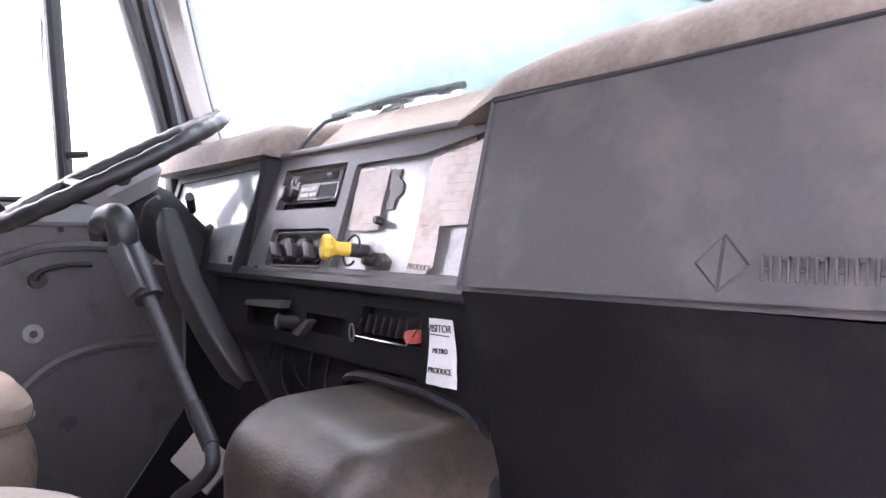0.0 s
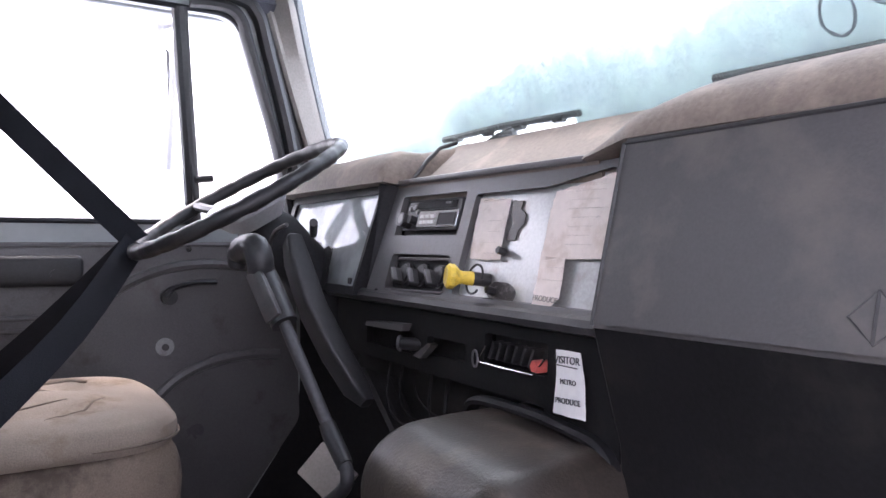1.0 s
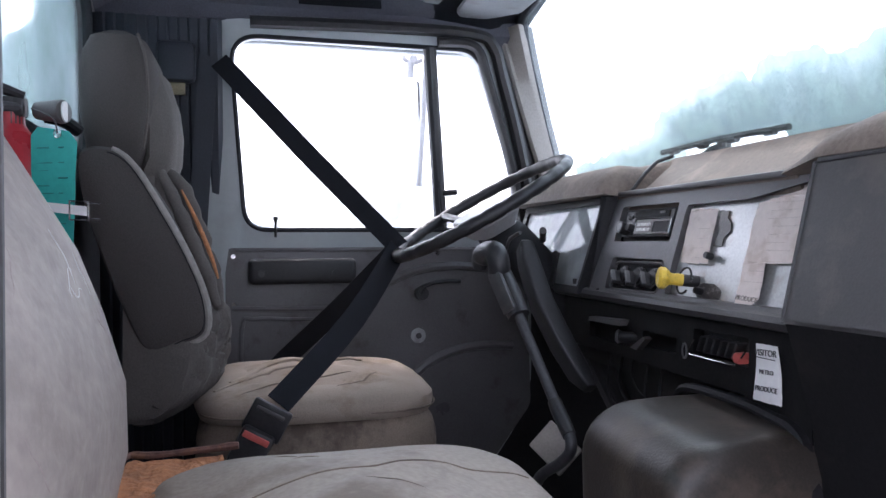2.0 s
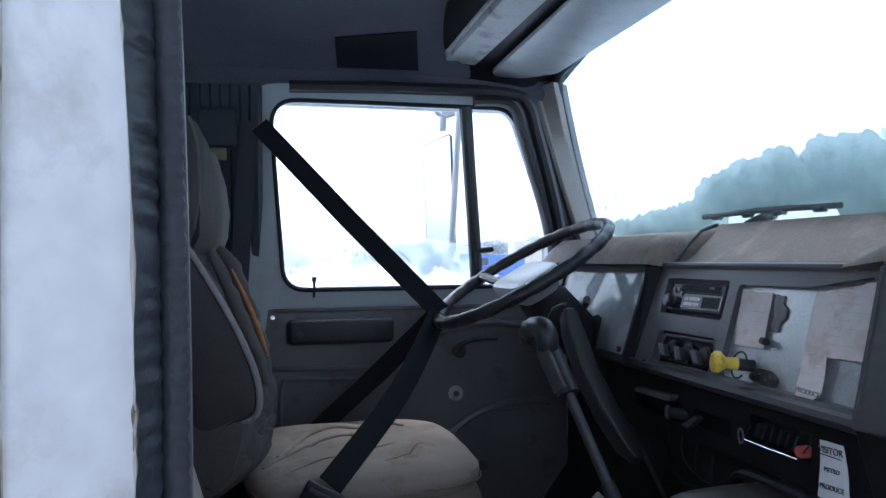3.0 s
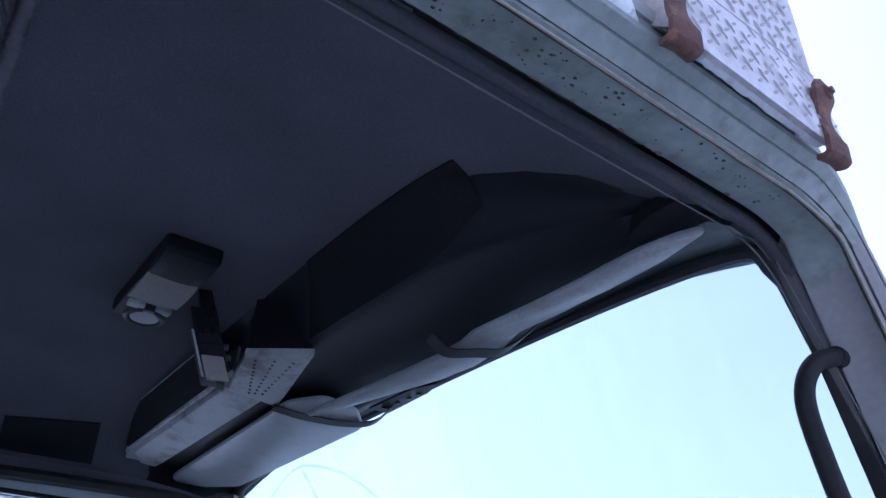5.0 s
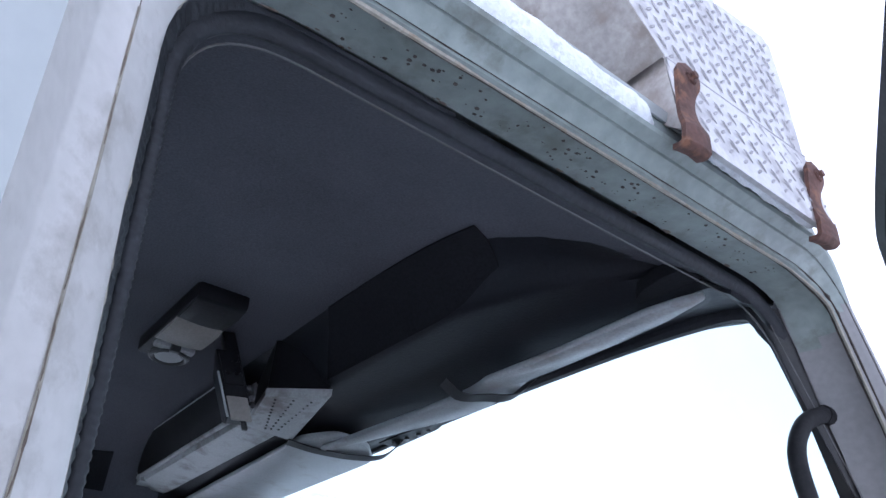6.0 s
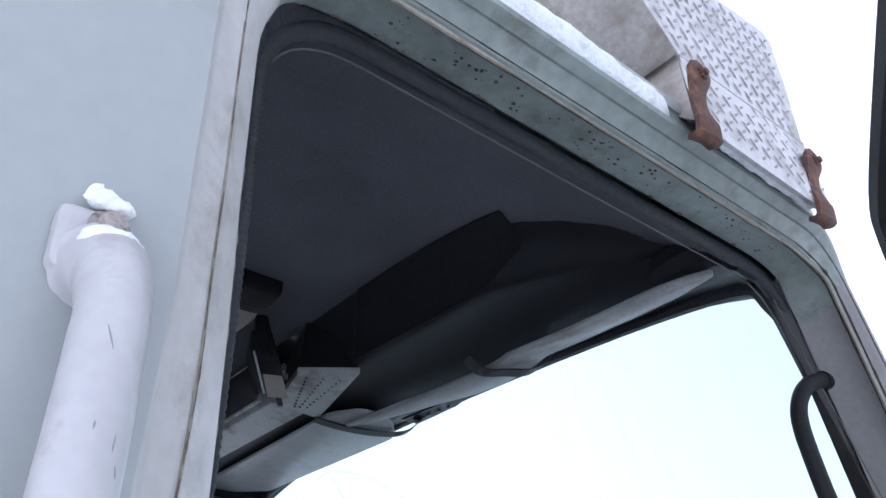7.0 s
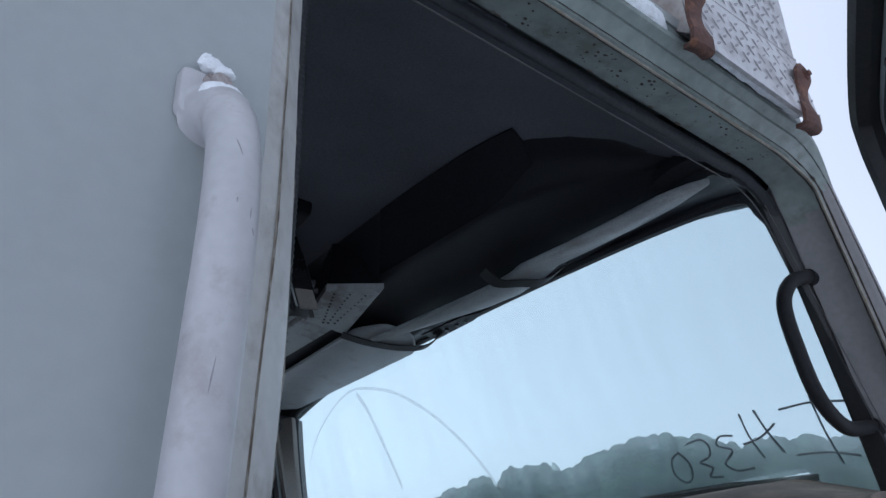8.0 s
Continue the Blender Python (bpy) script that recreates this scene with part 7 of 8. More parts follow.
# ---- overhead ----
def overhead():
    e = thing("overhead_console", (-1.3, 0.35, 2.7), "grey moulded overhead console with storage pocket and speaker", "console", kind="structure")
    # body along the driver's side, ending in the speaker face
    prof = [(0.305, 2.81), (0.303, 2.722), (0.311, 2.704), (0.35, 2.694), (0.384, 2.692), (0.391, 2.703), (0.391, 2.81)]
    rows = []
    for i in range(29):
        x = -1.80 + 0.72 * i / 28
        d = max(0.0, 1 - (x + 1.80) / 0.12)
        rows.append([(x, y + 0.045 * d * d * (1 if y < 0.35 else 0), z + 0.012 * d * d) for y, z in prof])
    part("lower_shelf", loft(rows), CONSOLE, e, "grey plastic shelf")
    # no hollow here: a flat black plate gives the pocket's inner shade
    part("pocket_shade", plate(round_poly([(-1.70, 2.718), (-1.665, 2.782), (-1.07, 2.782), (-1.07, 2.718)], 0.006, 2), [], lambda x, z, d: (x, 0.300 - 0.62 * (z - 2.715) - d, z), 0.004), JET, e, "black plate painting the shade inside the storage pocket")
    part("pocket_rim", tube([(-1.72, 0.301, 2.716), (-1.4, 0.298, 2.716), (-1.06, 0.298, 2.716)], 0.0055, 8), CONSOLE, e)
    part("pocket_edge", tube([(-1.665, 0.257, 2.782), (-1.4, 0.256, 2.782), (-1.07, 0.256, 2.782)], 0.002, 6), CONSOLE, e)
    part("end_cap", loft([[(x, y + dy, z) for y, z in ((0.30, 2.702), (0.296, 2.716), (0.256, 2.784), (0.256, 2.81), (0.39, 2.81), (0.39, 2.702))] for x, dy in ((-1.80, 0.045), (-1.785, 0.025), (-1.76, 0.01), (-1.70, 0.0), (-1.69, 0.0))]), CONSOLE, e, "moulded end of the shelf")
    corners = [Vector((-0.927, 0.260, 2.690)), Vector((-0.852, 0.356, 2.690)), Vector((-1.10, 0.410, 2.679)), Vector((-1.10, 0.304, 2.688))]
    ring = [corners[i].lerp(corners[(i + 1) % 4], s / 6) for i in range(4) for s in range(6)]
    mid = sum(corners, Vector()) / 4
    rows = [[mid + (p - mid) * 0.97 for p in ring], [mid + (p - mid) * 0.995 + Vector((0, 0, 0.0012)) for p in ring], [p + Vector((0, 0, 0.005)) for p in ring], [p + Vector((0, 0, 0.014)) for p in ring]]
    grille = loft(rows)
    under = BVHTree.FromBMesh(grille)
    sp = part("speaker_face", grille, CONSOLE, e, "perforated speaker grille")
    for s0, s1 in (((-0.935, 0.284), (-1.076, 0.338)), ((-0.916, 0.312), (-1.070, 0.348)), ((-0.900, 0.341), (-1.062, 0.360))):
        for k in range(10):
            p = under.ray_cast(Vector((s0[0] + (s1[0] - s0[0]) * k / 9, s0[1] + (s1[1] - s0[1]) * k / 9, 2.5)), Vector((0, 0, 1)))[0]
            part("grille_hole", disc(p + Vector((0, 0, 0.002)), (0, 0, -1), 0.0024, 0.0036, 8), WELL, sp)
    foot = [Vector((-0.931, 0.264, 2.702)), Vector((-0.858, 0.354, 2.702)), Vector((-1.10, 0.408, 2.70)), Vector((-1.09, 0.31, 2.702))]
    part("end_panel", loft([foot, [p + Vector((0.012, 0, 0.12)) for p in foot]]), JET, e, "dark end of console")
    # two-way radio hung lengthwise under the headliner, its metal underside tilted to the glass
    r = thing("two_way_radio", (-0.96, 0.21, 2.65), "black two-way radio set with metal bracket", "radio")
    along, side = Vector((-0.93, 0.37, 0)).normalized(), Vector((0.37, 0.93, 0)).normalized()
    rise = Vector((0.0, -0.42, 1)).normalized()
    o = Vector((-0.898, 0.198, 2.654))

    def slab(a0, a1, s0, s1, r0, r1, bevel):
        bm = box(a0, a1, s0, s1, r0, r1, bevel)
        for v in bm.verts:
            v.co = o + along * v.co.x + side * v.co.y + rise * v.co.z
        return bm
    part("body", slab(0.0, 0.128, -0.021, 0.021, 0.0, 0.095, 0.004), JET, r)
    part("front", slab(-0.006, 0.002, -0.020, 0.016, -0.036, 0.006, 0.0015), TRIM, r, "pale metal front plate")
    part("side_plate", slab(0.004, 0.05, -0.0255, -0.0225, -0.028, 0.05, 0.001), JET, r, "bracket plate")
    # pale strip puts the light on the bracket's edge into colour
    part("lit_edge", slab(-0.001, 0.004, -0.0265, -0.0225, -0.03, 0.052, 0.0006), CONSOLE, r, "pale strip painting the bracket's lit edge")
    part("face", slab(-0.004, 0.001, -0.017, 0.017, 0.028, 0.088, 0.002), JET, r, "black front with knobs")
    for s, z in ((-0.008, 0.05), (0.008, 0.05), (0.008, 0.072)):
        part("knob", disc(o + along * -0.004 + side * s + rise * z, -along, 0.005, 0.008, 12, 0.001), JET, r)
    for z in (0.012, 0.03):
        part("thumb_screw", disc(o + along * 0.01 + side * 0.022 + rise * z, side, 0.006, 0.008, 10), STEEL, r)
    part("hanger", slab(0.04, 0.09, 0.004, 0.028, 0.085, 0.15, 0.003), JET, r)
    part("plug", slab(0.0, 0.012, -0.004, 0.006, -0.05, -0.034, 0.002), BLACK, r)
    # roof lamp
    l = thing("dome_lamp", (-0.94, 0.1, 2.8), "black dome lamp with silver cover and round lens on headliner", "lamp")
    part("housing", box(-1.085, -0.80, 0.056, 0.150, 2.772, 2.815, 0.008), JET, l)
    part("cover", loft([[(x, y, 2.774 - h * math.sin(math.pi * (0.12 + 0.76 * k / 8)) ** 0.5) for k, y in enumerate([0.060 + 0.086 * q / 8 for q in range(9)])] + [(x, 0.145, 2.79), (x, 0.061, 2.79)] for x, h in ((-1.0, 0.003), (-0.99, 0.010), (-0.955, 0.014), (-0.91, 0.013), (-0.895, 0.003))]), TRIM, l, "silver-grey curved cover")
    part("dark_end", loft([[(x, y, 2.774 - h * math.sin(math.pi * (0.12 + 0.76 * k / 8)) ** 0.5) for k, y in enumerate([0.060 + 0.086 * q / 8 for q in range(9)])] + [(x, 0.145, 2.79), (x, 0.061, 2.79)] for x, h in ((-0.892, 0.003), (-0.885, 0.010), (-0.83, 0.010), (-0.81, 0.002))]), SHROUD, l, "black end of the lamp")
    part("lip", box(-1.022, -1.004, 0.066, 0.142, 2.763, 2.776, 0.003), CONSOLE, l)
    part("switch", box(-1.01, -0.997, 0.094, 0.112, 2.755, 2.772, 0.002), BLACK, l)
    part("lens_ring", tube([(-1.046 + 0.031 * math.cos(q), 0.107 + 0.033 * math.sin(q), 2.764) for q in [k * math.pi / 14 for k in range(28)]], 0.0055, 8, closed=True), BLACK, l)
    part("lens", disc((-1.046, 0.107, 2.770), (0, 0, -1), 0.029, 0.009, 24, 0.004), BEZEL, l, "round clear lens")
    # dark mats stuck on the headliner
    skins = [BVHTree.FromObject(bpy.data.objects[nm], bpy.context.evaluated_depsgraph_get()) for nm in ("ceiling", "header_pad")]

    def under_roof(x, y):
        hits = [h[0].z for h in (t.ray_cast(Vector((x, y, 2.5)), Vector((0, 0, 1))) for t in skins) if h[0]]
        return min(hits) if hits else headliner_z(x)
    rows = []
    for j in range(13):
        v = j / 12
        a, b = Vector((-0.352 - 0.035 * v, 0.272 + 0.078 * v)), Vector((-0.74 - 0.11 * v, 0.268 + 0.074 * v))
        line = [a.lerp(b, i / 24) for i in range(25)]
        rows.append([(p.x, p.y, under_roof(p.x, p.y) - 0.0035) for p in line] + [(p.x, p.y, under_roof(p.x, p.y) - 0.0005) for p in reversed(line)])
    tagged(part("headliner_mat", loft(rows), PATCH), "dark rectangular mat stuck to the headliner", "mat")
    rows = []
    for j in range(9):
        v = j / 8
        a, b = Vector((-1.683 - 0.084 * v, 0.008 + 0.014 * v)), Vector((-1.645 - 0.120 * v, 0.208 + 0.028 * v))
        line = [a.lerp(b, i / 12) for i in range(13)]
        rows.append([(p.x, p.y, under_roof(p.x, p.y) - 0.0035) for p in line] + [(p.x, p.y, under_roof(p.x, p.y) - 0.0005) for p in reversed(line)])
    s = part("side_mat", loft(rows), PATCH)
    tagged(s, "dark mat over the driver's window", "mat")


overhead()


def header_recess():
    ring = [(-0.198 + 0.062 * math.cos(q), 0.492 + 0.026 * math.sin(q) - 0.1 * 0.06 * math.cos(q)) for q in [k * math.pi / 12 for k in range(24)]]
    # solid dark disc; its colour replaces the shade in the oval recess
    r = part("recess_shade", loft([[(x, y, 2.686 + h) for x, y in ring] for h in (0.0, 0.02)]), PATCH)
    tagged(r, "flat dark oval painting the shade of a header recess", "recess", kind="structure")


header_recess()


def visors():
    def visor(pts, z, label):
        x0, x1 = min(p[0] for p in pts), max(p[0] for p in pts)
        e = thing("sun_visor", ((x0 + x1) / 2, 0.5, z), label, "sun visor", "sun visors above the windshield")
        ring = round_poly(pts, 0.02 if min(p[0] for p in pts) < -1.5 else 0.008, 6)
        ring = [p.lerp(ring[(i + 1) % len(ring)], s / 3) for i, p in enumerate(ring) for s in range(3)]
        cx, cy = sum(p.x for p in ring) / len(ring), sum(p.y for p in ring) / len(ring)
        w, h = max(p.x for p in ring) - min(p.x for p in ring), max(p.y for p in ring) - min(p.y for p in ring)
        rows = []
        for inset, d in ((0.007, -0.0005), (0.0025, 0.0006), (0.0006, 0.003), (0.0, 0.006), (0.0012, 0.010), (0.005, 0.012)):
            row = [(cx + (p.x - cx) * (1 - 2 * inset / w), cy + (p.y - cy) * (1 - 2 * inset / h)) for p in ring]
            rows.append([(x, y, z - 0.10 * (y - 0.5) + d + 0.0022 * noise.noise((x * 7, y * 9, z)) + 0.0008 * noise.noise((x * 25, y * 25, z))) for x, y in row])
        part("panel", loft(rows), VISOR, e)
        return e
    a = visor([(-1.775, 0.45), (-1.74, 0.432), (-1.06, 0.412), (-0.985, 0.45), (-0.985, 0.53), (-1.05, 0.585), (-1.66, 0.585), (-1.75, 0.52)], 2.668, "grey vinyl sun visor folded up over driver's side")
    c = visor([(-1.06, 0.456), (-0.66, 0.490), (-0.60, 0.484), (-0.56, 0.474), (-0.38, 0.486), (-0.245, 0.487), (-0.19, 0.496), (-0.158, 0.509), (-0.23, 0.521), (-0.32, 0.525), (-0.42, 0.522), (-0.50, 0.517), (-0.56, 0.538), (-0.64, 0.548), (-0.72, 0.542), (-0.954, 0.49)], 2.656, "grey vinyl sun visor folded up over passenger's side")
    for par, line in ((a, [(-1.095, 0.40, 2.676), (-1.082, 0.46, 2.667), (-1.05, 0.53, 2.660), (-1.0, 0.575, 2.658), (-0.965, 0.6, 2.690)]), (c, [(-0.645, 0.455, 2.680), (-0.625, 0.475, 2.653), (-0.59, 0.505, 2.648), (-0.555, 0.535, 2.648), (-0.525, 0.575, 2.690)])):
        part("strap", ribbon(smooth_line(line, 5), Vector((1, -0.35, 0)), 0.034, 0.002), SHROUD, par, "dark retaining strap")
    m = thing("mirror_mount", (-0.93, 0.59, 2.69), "dark plastic bracket with bolts at the windshield's top", "bracket")
    part("plate", loft([[(x, y, z) for x, y, z in ((-1.0, 0.565, 2.684 + h), (-0.86, 0.575, 2.686 + h), (-0.82, 0.60, 2.690 + h), (-0.86, 0.612, 2.688 + h), (-1.0, 0.61, 2.684 + h))] for h in (0.0, 0.012)]), HEADER, m)
    for x, y in ((-0.975, 0.585), (-0.935, 0.59), (-0.90, 0.593), (-0.87, 0.596)):
        part("bolt", disc((x, y, 2.685), (0, 0, -1), 0.005, 0.004, 8), BLACK, m)


visors()


def grab_handle():
    """The black loop handle on the passenger's windshield post."""
    e = thing("grab_handle", (-0.12, 0.68, 2.3), "black loop grab handle on the windshield post", "handle")
    pts = smooth_line([(-0.118, 0.66, 2.522), (-0.119, 0.602, 2.496), (-0.12, 0.566, 2.45), (-0.12, 0.572, 2.39), (-0.12, 0.60, 2.32), (-0.12, 0.66, 2.288), (-0.115, 0.73, 2.30)], 6)
    part("loop", tube(pts, 0.0108, 14), SHROUD, e)
    for p in (pts[0], pts[-1]):
        part("foot", disc(p + Vector((0, -0.006, 0)), (0, 1, 0), 0.0125, 0.03, 14, 0.004), SHROUD, e)


grab_handle()


# ---- outside the passenger's side ----
def outside_handle():
    e = thing("entry_handle", (0.03, -0.31, 1.2), "white tubular entry handle with lumps of snow", "handle")
    pts = smooth_line([(0.004, -0.3155, 2.283), (0.018, -0.314, 2.275), (0.034, -0.313, 2.254), (0.046, -0.314, 2.224), (0.052, -0.314, 2.18), (0.052, -0.313, 2.12), (0.054, -0.311, 1.9), (0.054, -0.308, 1.5), (0.045, -0.305, 1.3), (0.0, -0.305, 1.25)], 8)
    girth = [0.0212 - 0.0072 * min(1.0, k / 17) ** 0.7 + 0.00022 * noise.noise((k * 0.6, 3, 0)) for k in range(len(pts))]
    rod = tube(pts, girth, 24)
    skin = BVHTree.FromBMesh(rod)
    part("tube", rod, WHITEROD, e)
    for y, z, run, tilt in ((-0.318, 2.236, 0.010, 0.003), (-0.3085, 2.196, 0.006, 0.0), (-0.316, 2.199, 0.003, 0.0), (-0.3065, 2.186, 0.004, 0.001), (-0.3155, 2.12, 0.016, -0.001)):
        line = [skin.ray_cast(Vector((0.3, y + tilt * q / 5, z - run * q / 5)), Vector((-1, 0, 0)))[0] for q in range(6)]
        part("scuff", tube(line, [0.0001 + 0.0003 * math.sin(math.pi * (q + 0.3) / 5.6) for q in range(6)], 5), SCUFF, e, "faint grey scuff in the paint")
    for z in (2.290, 1.25):
        # pressed foot: a plate with a rounded corner, swelling into the tube
        ring = round_poly([(-0.3395, z - 0.013), (-0.3415, z + 0.0205), (-0.322, z + 0.0215), (-0.300, z + 0.012), (-0.294, z + 0.004), (-0.2945, z - 0.013), (-0.314, z - 0.019)], 0.005, 4)
        mid = Vector((-0.315, z - 0.006))
        rows = [[(x, *(mid + (p - mid) * f)) for p in ring] for x, f in ((0.0004, 0.92), (0.0065, 0.92), (0.0082, 0.89), (0.009, 0.83))]
        part("flange", loft(rows), WHITEROD, e)
    part("bolt", merge(disc((0.0088, -0.3175, 2.3005), (1, 0.1, 0.25), 0.0098, 0.003, 20, 0.0008), disc((0.0112, -0.3175, 2.301), (1, 0.1, 0.25), 0.0068, 0.0055, 6, 0.0008)), RUSTPAINT, e, "scuffed bolt with chipped paint")

    def lump(name, spots, label):
        bm = bmesh.new()
        for centre, size in spots:
            bmesh.ops.create_icosphere(bm, subdivisions=4, radius=1.0, matrix=Matrix.Translation(centre) @ Matrix.Diagonal((*size, 1)))
        for v in bm.verts:
            v.co += Vector((noise.noise(v.co * 140), noise.noise(v.co * 140 + Vector((5, 0, 0))), noise.noise(v.co * 140 + Vector((0, 5, 0))))) * 0.0014 + Vector((1, 1, 1)) * (0.0008 * noise.noise(v.co * 420) + 0.0004 * noise.noise(v.co * 900))
        tagged(part(name, bm, SNOW), label, "snow", kind="stuff")
    lump("snow_lump", [((0.007, -0.3225, 2.3160), (0.0055, 0.0085, 0.0048)), ((0.008, -0.3150, 2.3135), (0.0055, 0.0065, 0.0045)), ((0.008, -0.3270, 2.3185), (0.004, 0.004, 0.003))], "lump of snow above the handle's upper foot")
    lump("snow_collar", [((0.0175, -0.3172, 2.2885), (0.0088, 0.0132, 0.0085))], "pillow of snow lying on the handle's bend")


outside_handle()


def roof_box():
    """The tread-plate box strapped to the roof by rusty steel brackets."""
    e = thing("roof_box", (CX, 0.4, 2.76), "aluminium tread-plate box bolted on the cab roof", "storage box")

    def crease(y):
        return 2.812 + 0.06 * (y - 0.25)
    # outline of the end, from the low rear corner up the slanting back, over the top and down the front
    end = [(0.262, crease(0.262)), (0.215, 2.855), (0.12, 2.965), (0.06, 3.035), (0.075, 3.05), (0.30, 3.02), (0.42, 3.04), (0.555, 3.062), (0.572, 3.05), (0.574, 2.95), (0.566, crease(0.566))]
    rows = []
    for x in (-0.012, -0.05, -0.12, -0.25, CX, -1.67, -1.80, -1.87, -1.908):
        k = 0.0 if x in (-0.012, -1.908) else 0.012
        rows.append([(x, y, z + k * (1 if z < 2.85 else 0)) for y, z in end])
    part("shell", loft(rows), ALU, e, "tread-plate shell")
    # dull slanting back, in two sheets with a dark lap between them
    slope = [(0.258, 2.812), (0.212, 2.857), (0.117, 2.967), (0.057, 3.036)]
    for x0, x1, off, matl in ((-0.006, -0.165, 0.004, SHEETMETAL), (-0.171, -1.908, 0.005, ALU)):
        part("back_sheet", sheet([[(x, y - off, z - off) for y, z in slope] for x in (x0, (x0 + x1) / 2, x1)], 0.003), matl, e, "dull grey back sheet")
    part("lap_strip", tube([(-0.168, y - 0.008, z - 0.007) for y, z in slope], 0.0035, 6), BLACK, e, "dark lap between the sheets")
    along = [-0.008 - 0.242 * k / 12 for k in range(13)]
    lows = [(x, max(2.703, 2.738 + 0.115 * (1 - abs((x - CX) / 0.94) ** 3.0)) - 0.03 * max(0.0, 1 + (x + 0.008) / 0.05)) for x in along]
    part("back_foot", plate(lows + [(-0.25, 2.86), (-0.012, 2.82)], [], lambda x, z, d: (x, 0.264 - d, z), 0.004), SHEETMETAL, e, "dull grey rear foot")
    skirt = [(0.262, 2.680), (0.262, crease(0.262) + 0.001), (0.566, crease(0.566) + 0.001), (0.55, 2.682)]

    def skirt_x(z):
        return -0.0105 + 0.014 * max(0.0, 2.82 - z) / 0.12
    part("skirt", plate(skirt, [], lambda y, z, d: (skirt_x(z) - d, y, z), 0.006), ALU, e, "lower tread-plate skirt")
    part("fold_line", tube([(-0.0105, y, crease(y)) for y in (0.262, 0.41, 0.566)], 0.0016, 6), TREAD, e, "dark fold line between shell and skirt")
    # raised tread bars, every other row turned the other way; their dark metal paints the reflected ground
    bars = []
    for j in range(25):
        for i in range(22):
            y, z = 0.085 + 0.0275 * i + (0.01375 if j % 2 else 0.0), 2.705 + 0.0152 * j
            back = 0.262 - 0.87 * max(0.0, z - 2.812)
            top = 3.005 + 0.2 * (y - 0.28)
            if y < max(back, 0.07) + 0.013 or y > 0.557 or z > min(top, 3.05) - 0.008 or abs(z - crease(y)) < 0.011:
                continue
            x = -0.0115 if z > crease(y) else skirt_x(z) + 0.0002
            a = radians(-50 if j % 2 else 42)
            L, W, H = (0.0118, 0.0015, 0.0018) if j % 2 else (0.0088, 0.0021, 0.0016)
            u, w, o = Vector((0, math.cos(a), math.sin(a))), Vector((0, -math.sin(a), math.cos(a))), Vector((x, y, z))
            bm = bmesh.new()
            vs = [bm.verts.new(p) for p in (o + u * L, o + u * L * 0.5 + w * W, o - u * L * 0.5 + w * W, o - u * L, o - u * L * 0.5 - w * W, o + u * L * 0.5 - w * W, o + u * L * 0.55 + Vector((H, 0, 0)), o - u * L * 0.55 + Vector((H, 0, 0)))]
            for f in ((0, 1, 6), (1, 2, 7, 6), (2, 3, 7), (3, 4, 7), (4, 5, 6, 7), (5, 0, 6)):
                bm.faces.new([vs[q] for q in f])
            bars.append(bm)
    tread = part("tread", merge(*bars), TREAD, e, "raised tread bars", smooth=False)
    tread["kind"] = "stuff"
    for y, lean in ((0.258, 0.018), (0.517, 0.026)):
        b = thing("roof_bracket", (0.0, y, 2.66), "rusty bent steel bracket clamping box to gutter", "bracket", "brackets of the roof box")
        line = [(0.001, 2.803, 0.006), (0.003, 2.797, 0.026), (0.006, 2.785, 0.040), (0.0065, 2.768, 0.041), (0.003, 2.750, 0.032), (0.002, 2.732, 0.029), (0.004, 2.714, 0.032), (0.008, 2.698, 0.038), (0.0115, 2.686, 0.042), (0.0115, 2.666, 0.044), (0.0105, 2.661, 0.044), (0.004, 2.657, 0.043), (-0.006, 2.660, 0.040)]
        sm = smooth_line(line, 4)
        rows = []
        for p in sm:
            o = lean * (p.y - 2.7) / 0.1
            rows.append([(p.x + 0.0025 * math.sin(3.14 * k / 6) + 0.0006 * noise.noise((p.y * 60, k, y)), y + o + p.z * (k / 6 - 0.5), p.y + 0.004 * (k / 6 - 0.5)) for k in range(7)])
        part("strap", sheet(rows, 0.006), RUST, b)
        part("bolt", merge(disc((0.007, y + lean * 0.72, 2.772), (1, 0, 0), 0.0095, 0.005, 6, 0.001), disc((0.007, y + lean * 0.72, 2.772), (1, 0, 0), 0.0048, 0.009, 10)), RUST, b)


roof_box()


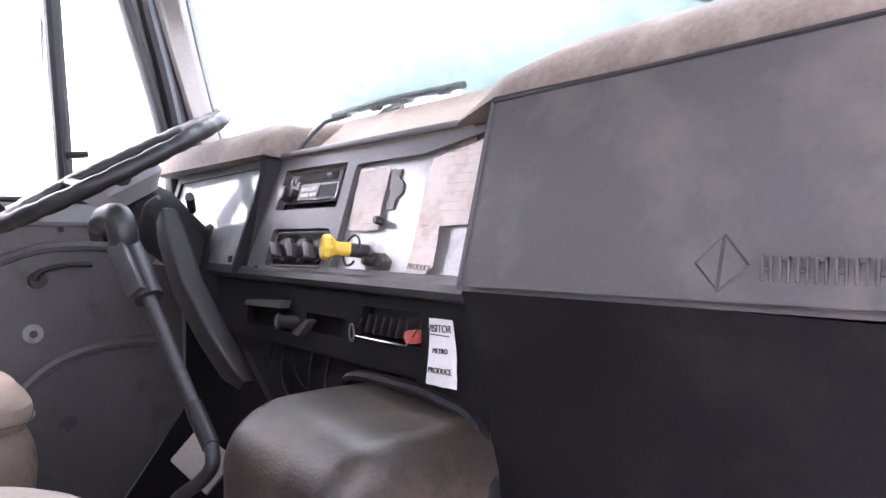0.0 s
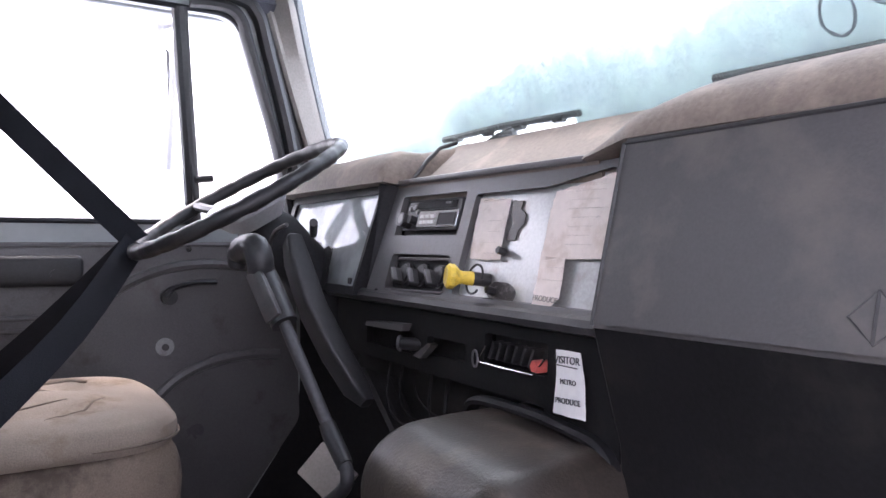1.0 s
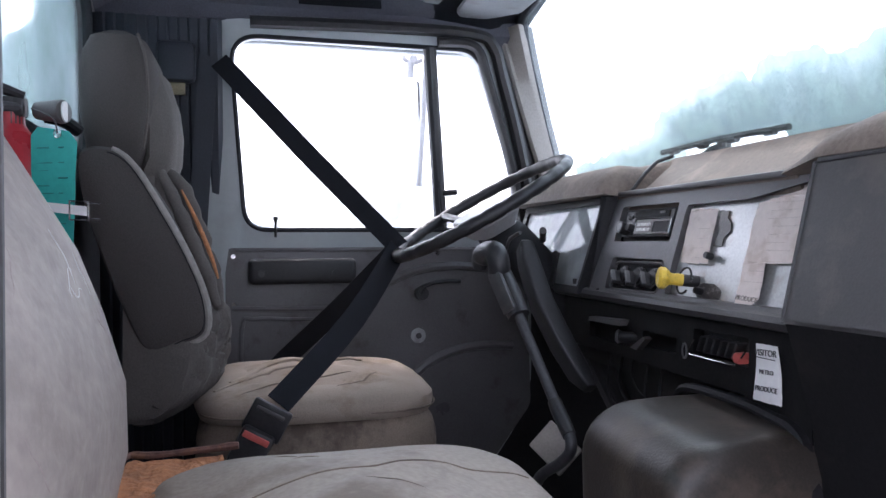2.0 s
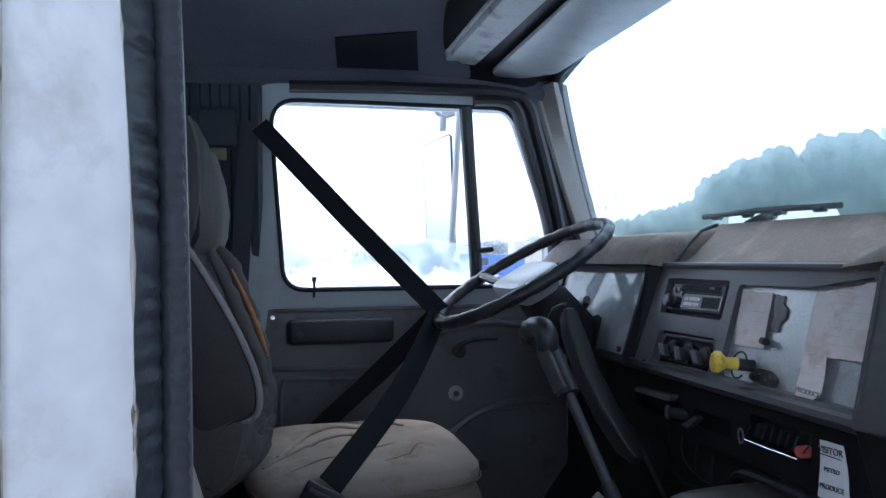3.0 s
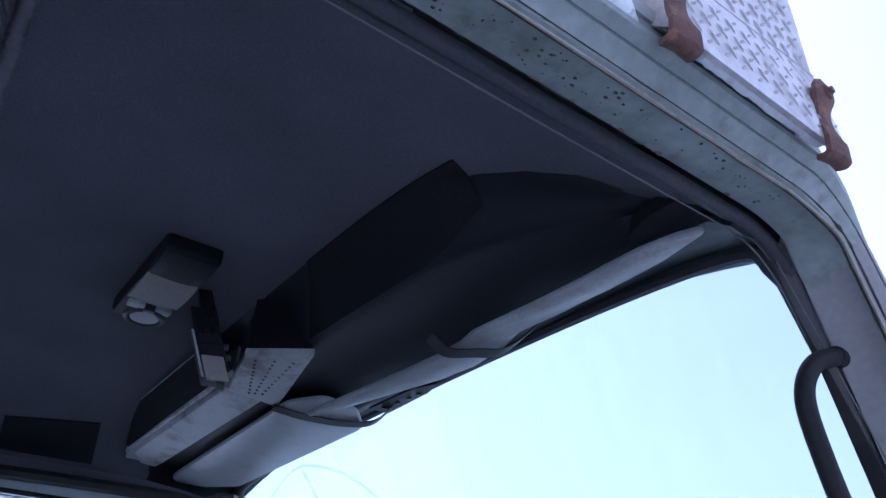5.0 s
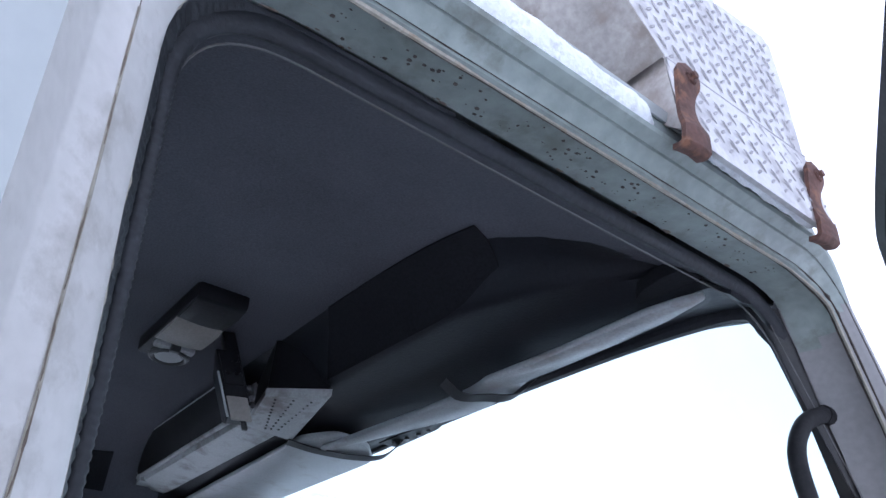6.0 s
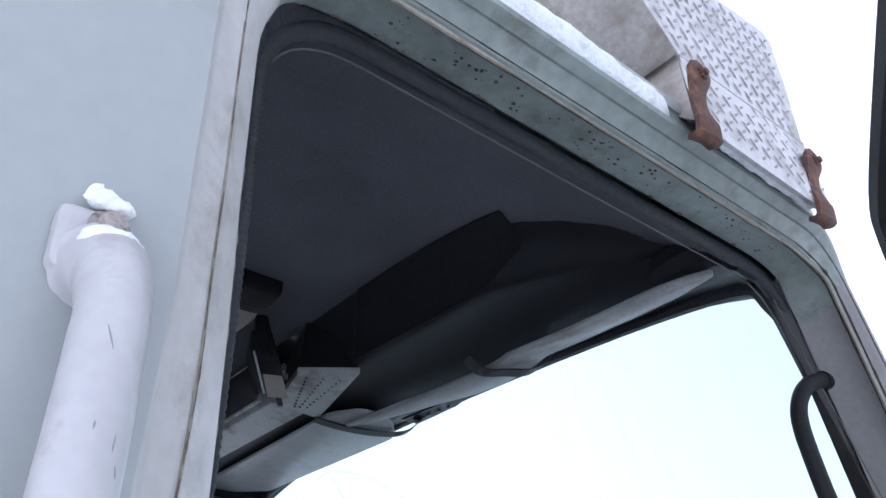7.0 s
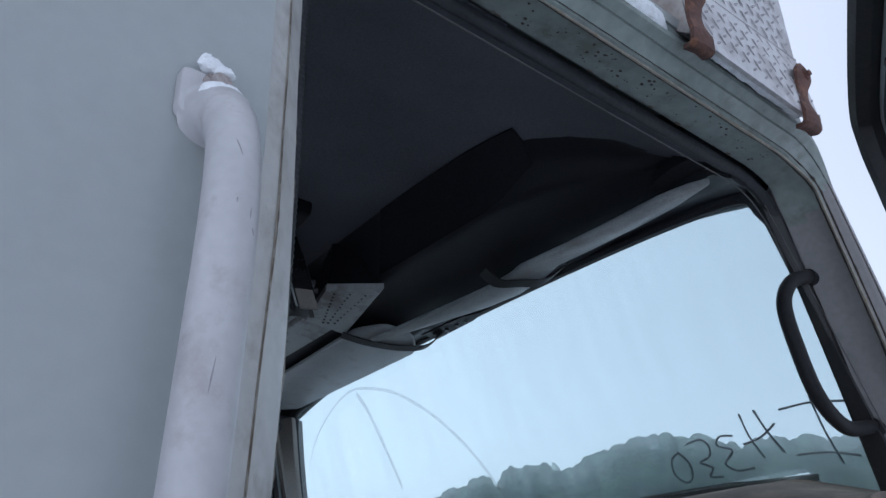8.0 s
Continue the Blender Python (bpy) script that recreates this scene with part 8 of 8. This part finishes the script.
def wipers():
    for x0, x1, z0, z1, xp in ((-1.345, -0.93, 2.268, 2.266, -1.17), (-0.664, -0.25, 2.273, 2.260, -0.49)):
        e = thing("wiper", (xp, 0.84, 2.2), "black windshield wiper parked on the glass", "wiper", "windshield wipers")

        def at(x, z, off=0.02):
            return Vector((x, 0.632 - 0.39 * (z - 2.674) + off, z))
        part("blade", tube([at(x0, z0), at((x0 + x1) / 2, (z0 + z1) / 2 + 0.004), at(x1, z1)], 0.0065, 6), BLACK, e, "rubber blade")
        part("yoke", tube([at(x0 + 0.08, z0 + 0.002, 0.03), at(xp + 0.03, z0 + 0.008, 0.04), at(x1 - 0.08, z1 + 0.002, 0.03)], 0.006, 6), BLACK, e)
        for q in (0.12, 0.38, 0.62, 0.88):
            xx, zz = x0 + (x1 - x0) * q, z0 + (z1 - z0) * q
            part("claw", tube([at(xx - 0.012, zz - 0.002), at(xx + 0.012, zz - 0.002)], 0.0082, 6), BLACK, e)
        part("head", tube([at(xp + 0.05, z0 - 0.010, 0.03), at(xp, z0 - 0.013, 0.03), at(xp - 0.045, z0 - 0.02, 0.03)], [0.007, 0.010, 0.006], 8), BLACK, e, "pivot head")
        part("arm", tube([at(xp + 0.02, z0 + 0.004, 0.045), at(xp - 0.03, z0 - 0.02, 0.045), at(xp - 0.06, z0 - 0.05, 0.04)], 0.009, 6), BLACK, e)


wipers()


def glass_writing():
    """Marker strokes on the outside of the windshield, so that they show mirrored from within."""
    def at(x, z):
        return Vector((x, 0.632 - 0.39 * (z - 2.674) - 0.002 + 0.012 * (1 - ((x - CX) / 0.85) ** 2), z))
    strokes = [
        [(-0.478, 2.335), (-0.497, 2.325), (-0.500, 2.300), (-0.482, 2.285), (-0.466, 2.292), (-0.463, 2.315), (-0.478, 2.335)],
        [(-0.455, 2.345), (-0.425, 2.348), (-0.412, 2.335), (-0.418, 2.318), (-0.44, 2.312), (-0.42, 2.300), (-0.430, 2.287), (-0.405, 2.283)],
        [(-0.36, 2.342), (-0.385, 2.345), (-0.395, 2.332), (-0.37, 2.32), (-0.392, 2.302), (-0.375, 2.288), (-0.343, 2.287)],
        [(-0.333, 2.372), (-0.330, 2.335), (-0.318, 2.298)],
        [(-0.305, 2.372), (-0.295, 2.335), (-0.280, 2.300)],
        [(-0.345, 2.325), (-0.31, 2.33), (-0.278, 2.345)],
        [(-0.262, 2.363), (-0.205, 2.362), (-0.153, 2.352)],
        [(-0.205, 2.372), (-0.203, 2.32), (-0.195, 2.268)],
        [(-0.262, 2.293), (-0.21, 2.288), (-0.165, 2.275)],
    ]
    t = thing("marker_writing", (-0.33, 0.78, 2.28), "hand-drawn dark marker figures on windshield", "writing")
    for s in strokes:
        part("stroke", tube([at(p.x, p.y) for p in smooth_line([(x, z, 0) for x, z in s], 5)], [0.0019 + 0.0007 * noise.noise((q * 0.5, len(s), 0)) for q in range(5 * len(s) - 4)], 6), MARKER, t)
    u = thing("faint_scrawl", (-1.7, 0.76, 2.3), "faint illegible scrawl at the windshield's edge", "writing")
    rng = random.Random(3)
    for x, z, r, n in ((-1.79, 2.416, 0.011, 1.0), (-1.752, 2.395, 0.012, 1.1), (-1.722, 2.372, 0.010, 0.8), (-1.690, 2.355, 0.013, 1.0), (-1.655, 2.338, 0.009, 0.6), (-1.80, 2.328, 0.008, 0.7), (-1.765, 2.312, 0.010, 0.5), (-1.70, 2.318, 0.012, 0.55)):
        a = rng.uniform(0, 6.2)
        part("stroke", tube([at(x + 0.7 * r * math.cos(a + 6.283 * n * q / 14) + 0.004 * q / 14, z + 1.25 * r * math.sin(a + 6.283 * n * q / 14) - 0.008 * q / 14) for q in range(15)], 0.0006, 4), BEZEL, u)
    # arcs left by the wipers
    v = thing("wiper_smear", (-1.2, 0.7, 2.4), "pale curved smear line on the windshield", "smear")
    for pts, w in (([(-1.76, 2.52), (-1.673, 2.593), (-1.55, 2.65), (-1.44, 2.673), (-1.34, 2.655), (-1.236, 2.615), (-1.12, 2.535), (-1.03, 2.44), (-0.97, 2.345)], 0.009), ([(-1.42, 2.66), (-1.387, 2.60), (-1.353, 2.49), (-1.33, 2.40)], 0.014)):
        part("line", ribbon(smooth_line([at(x, z) for x, z in pts], 6), Vector((0.6, -0.3, 0.75)), w, 0.0004), SMEAR, v)


glass_writing()
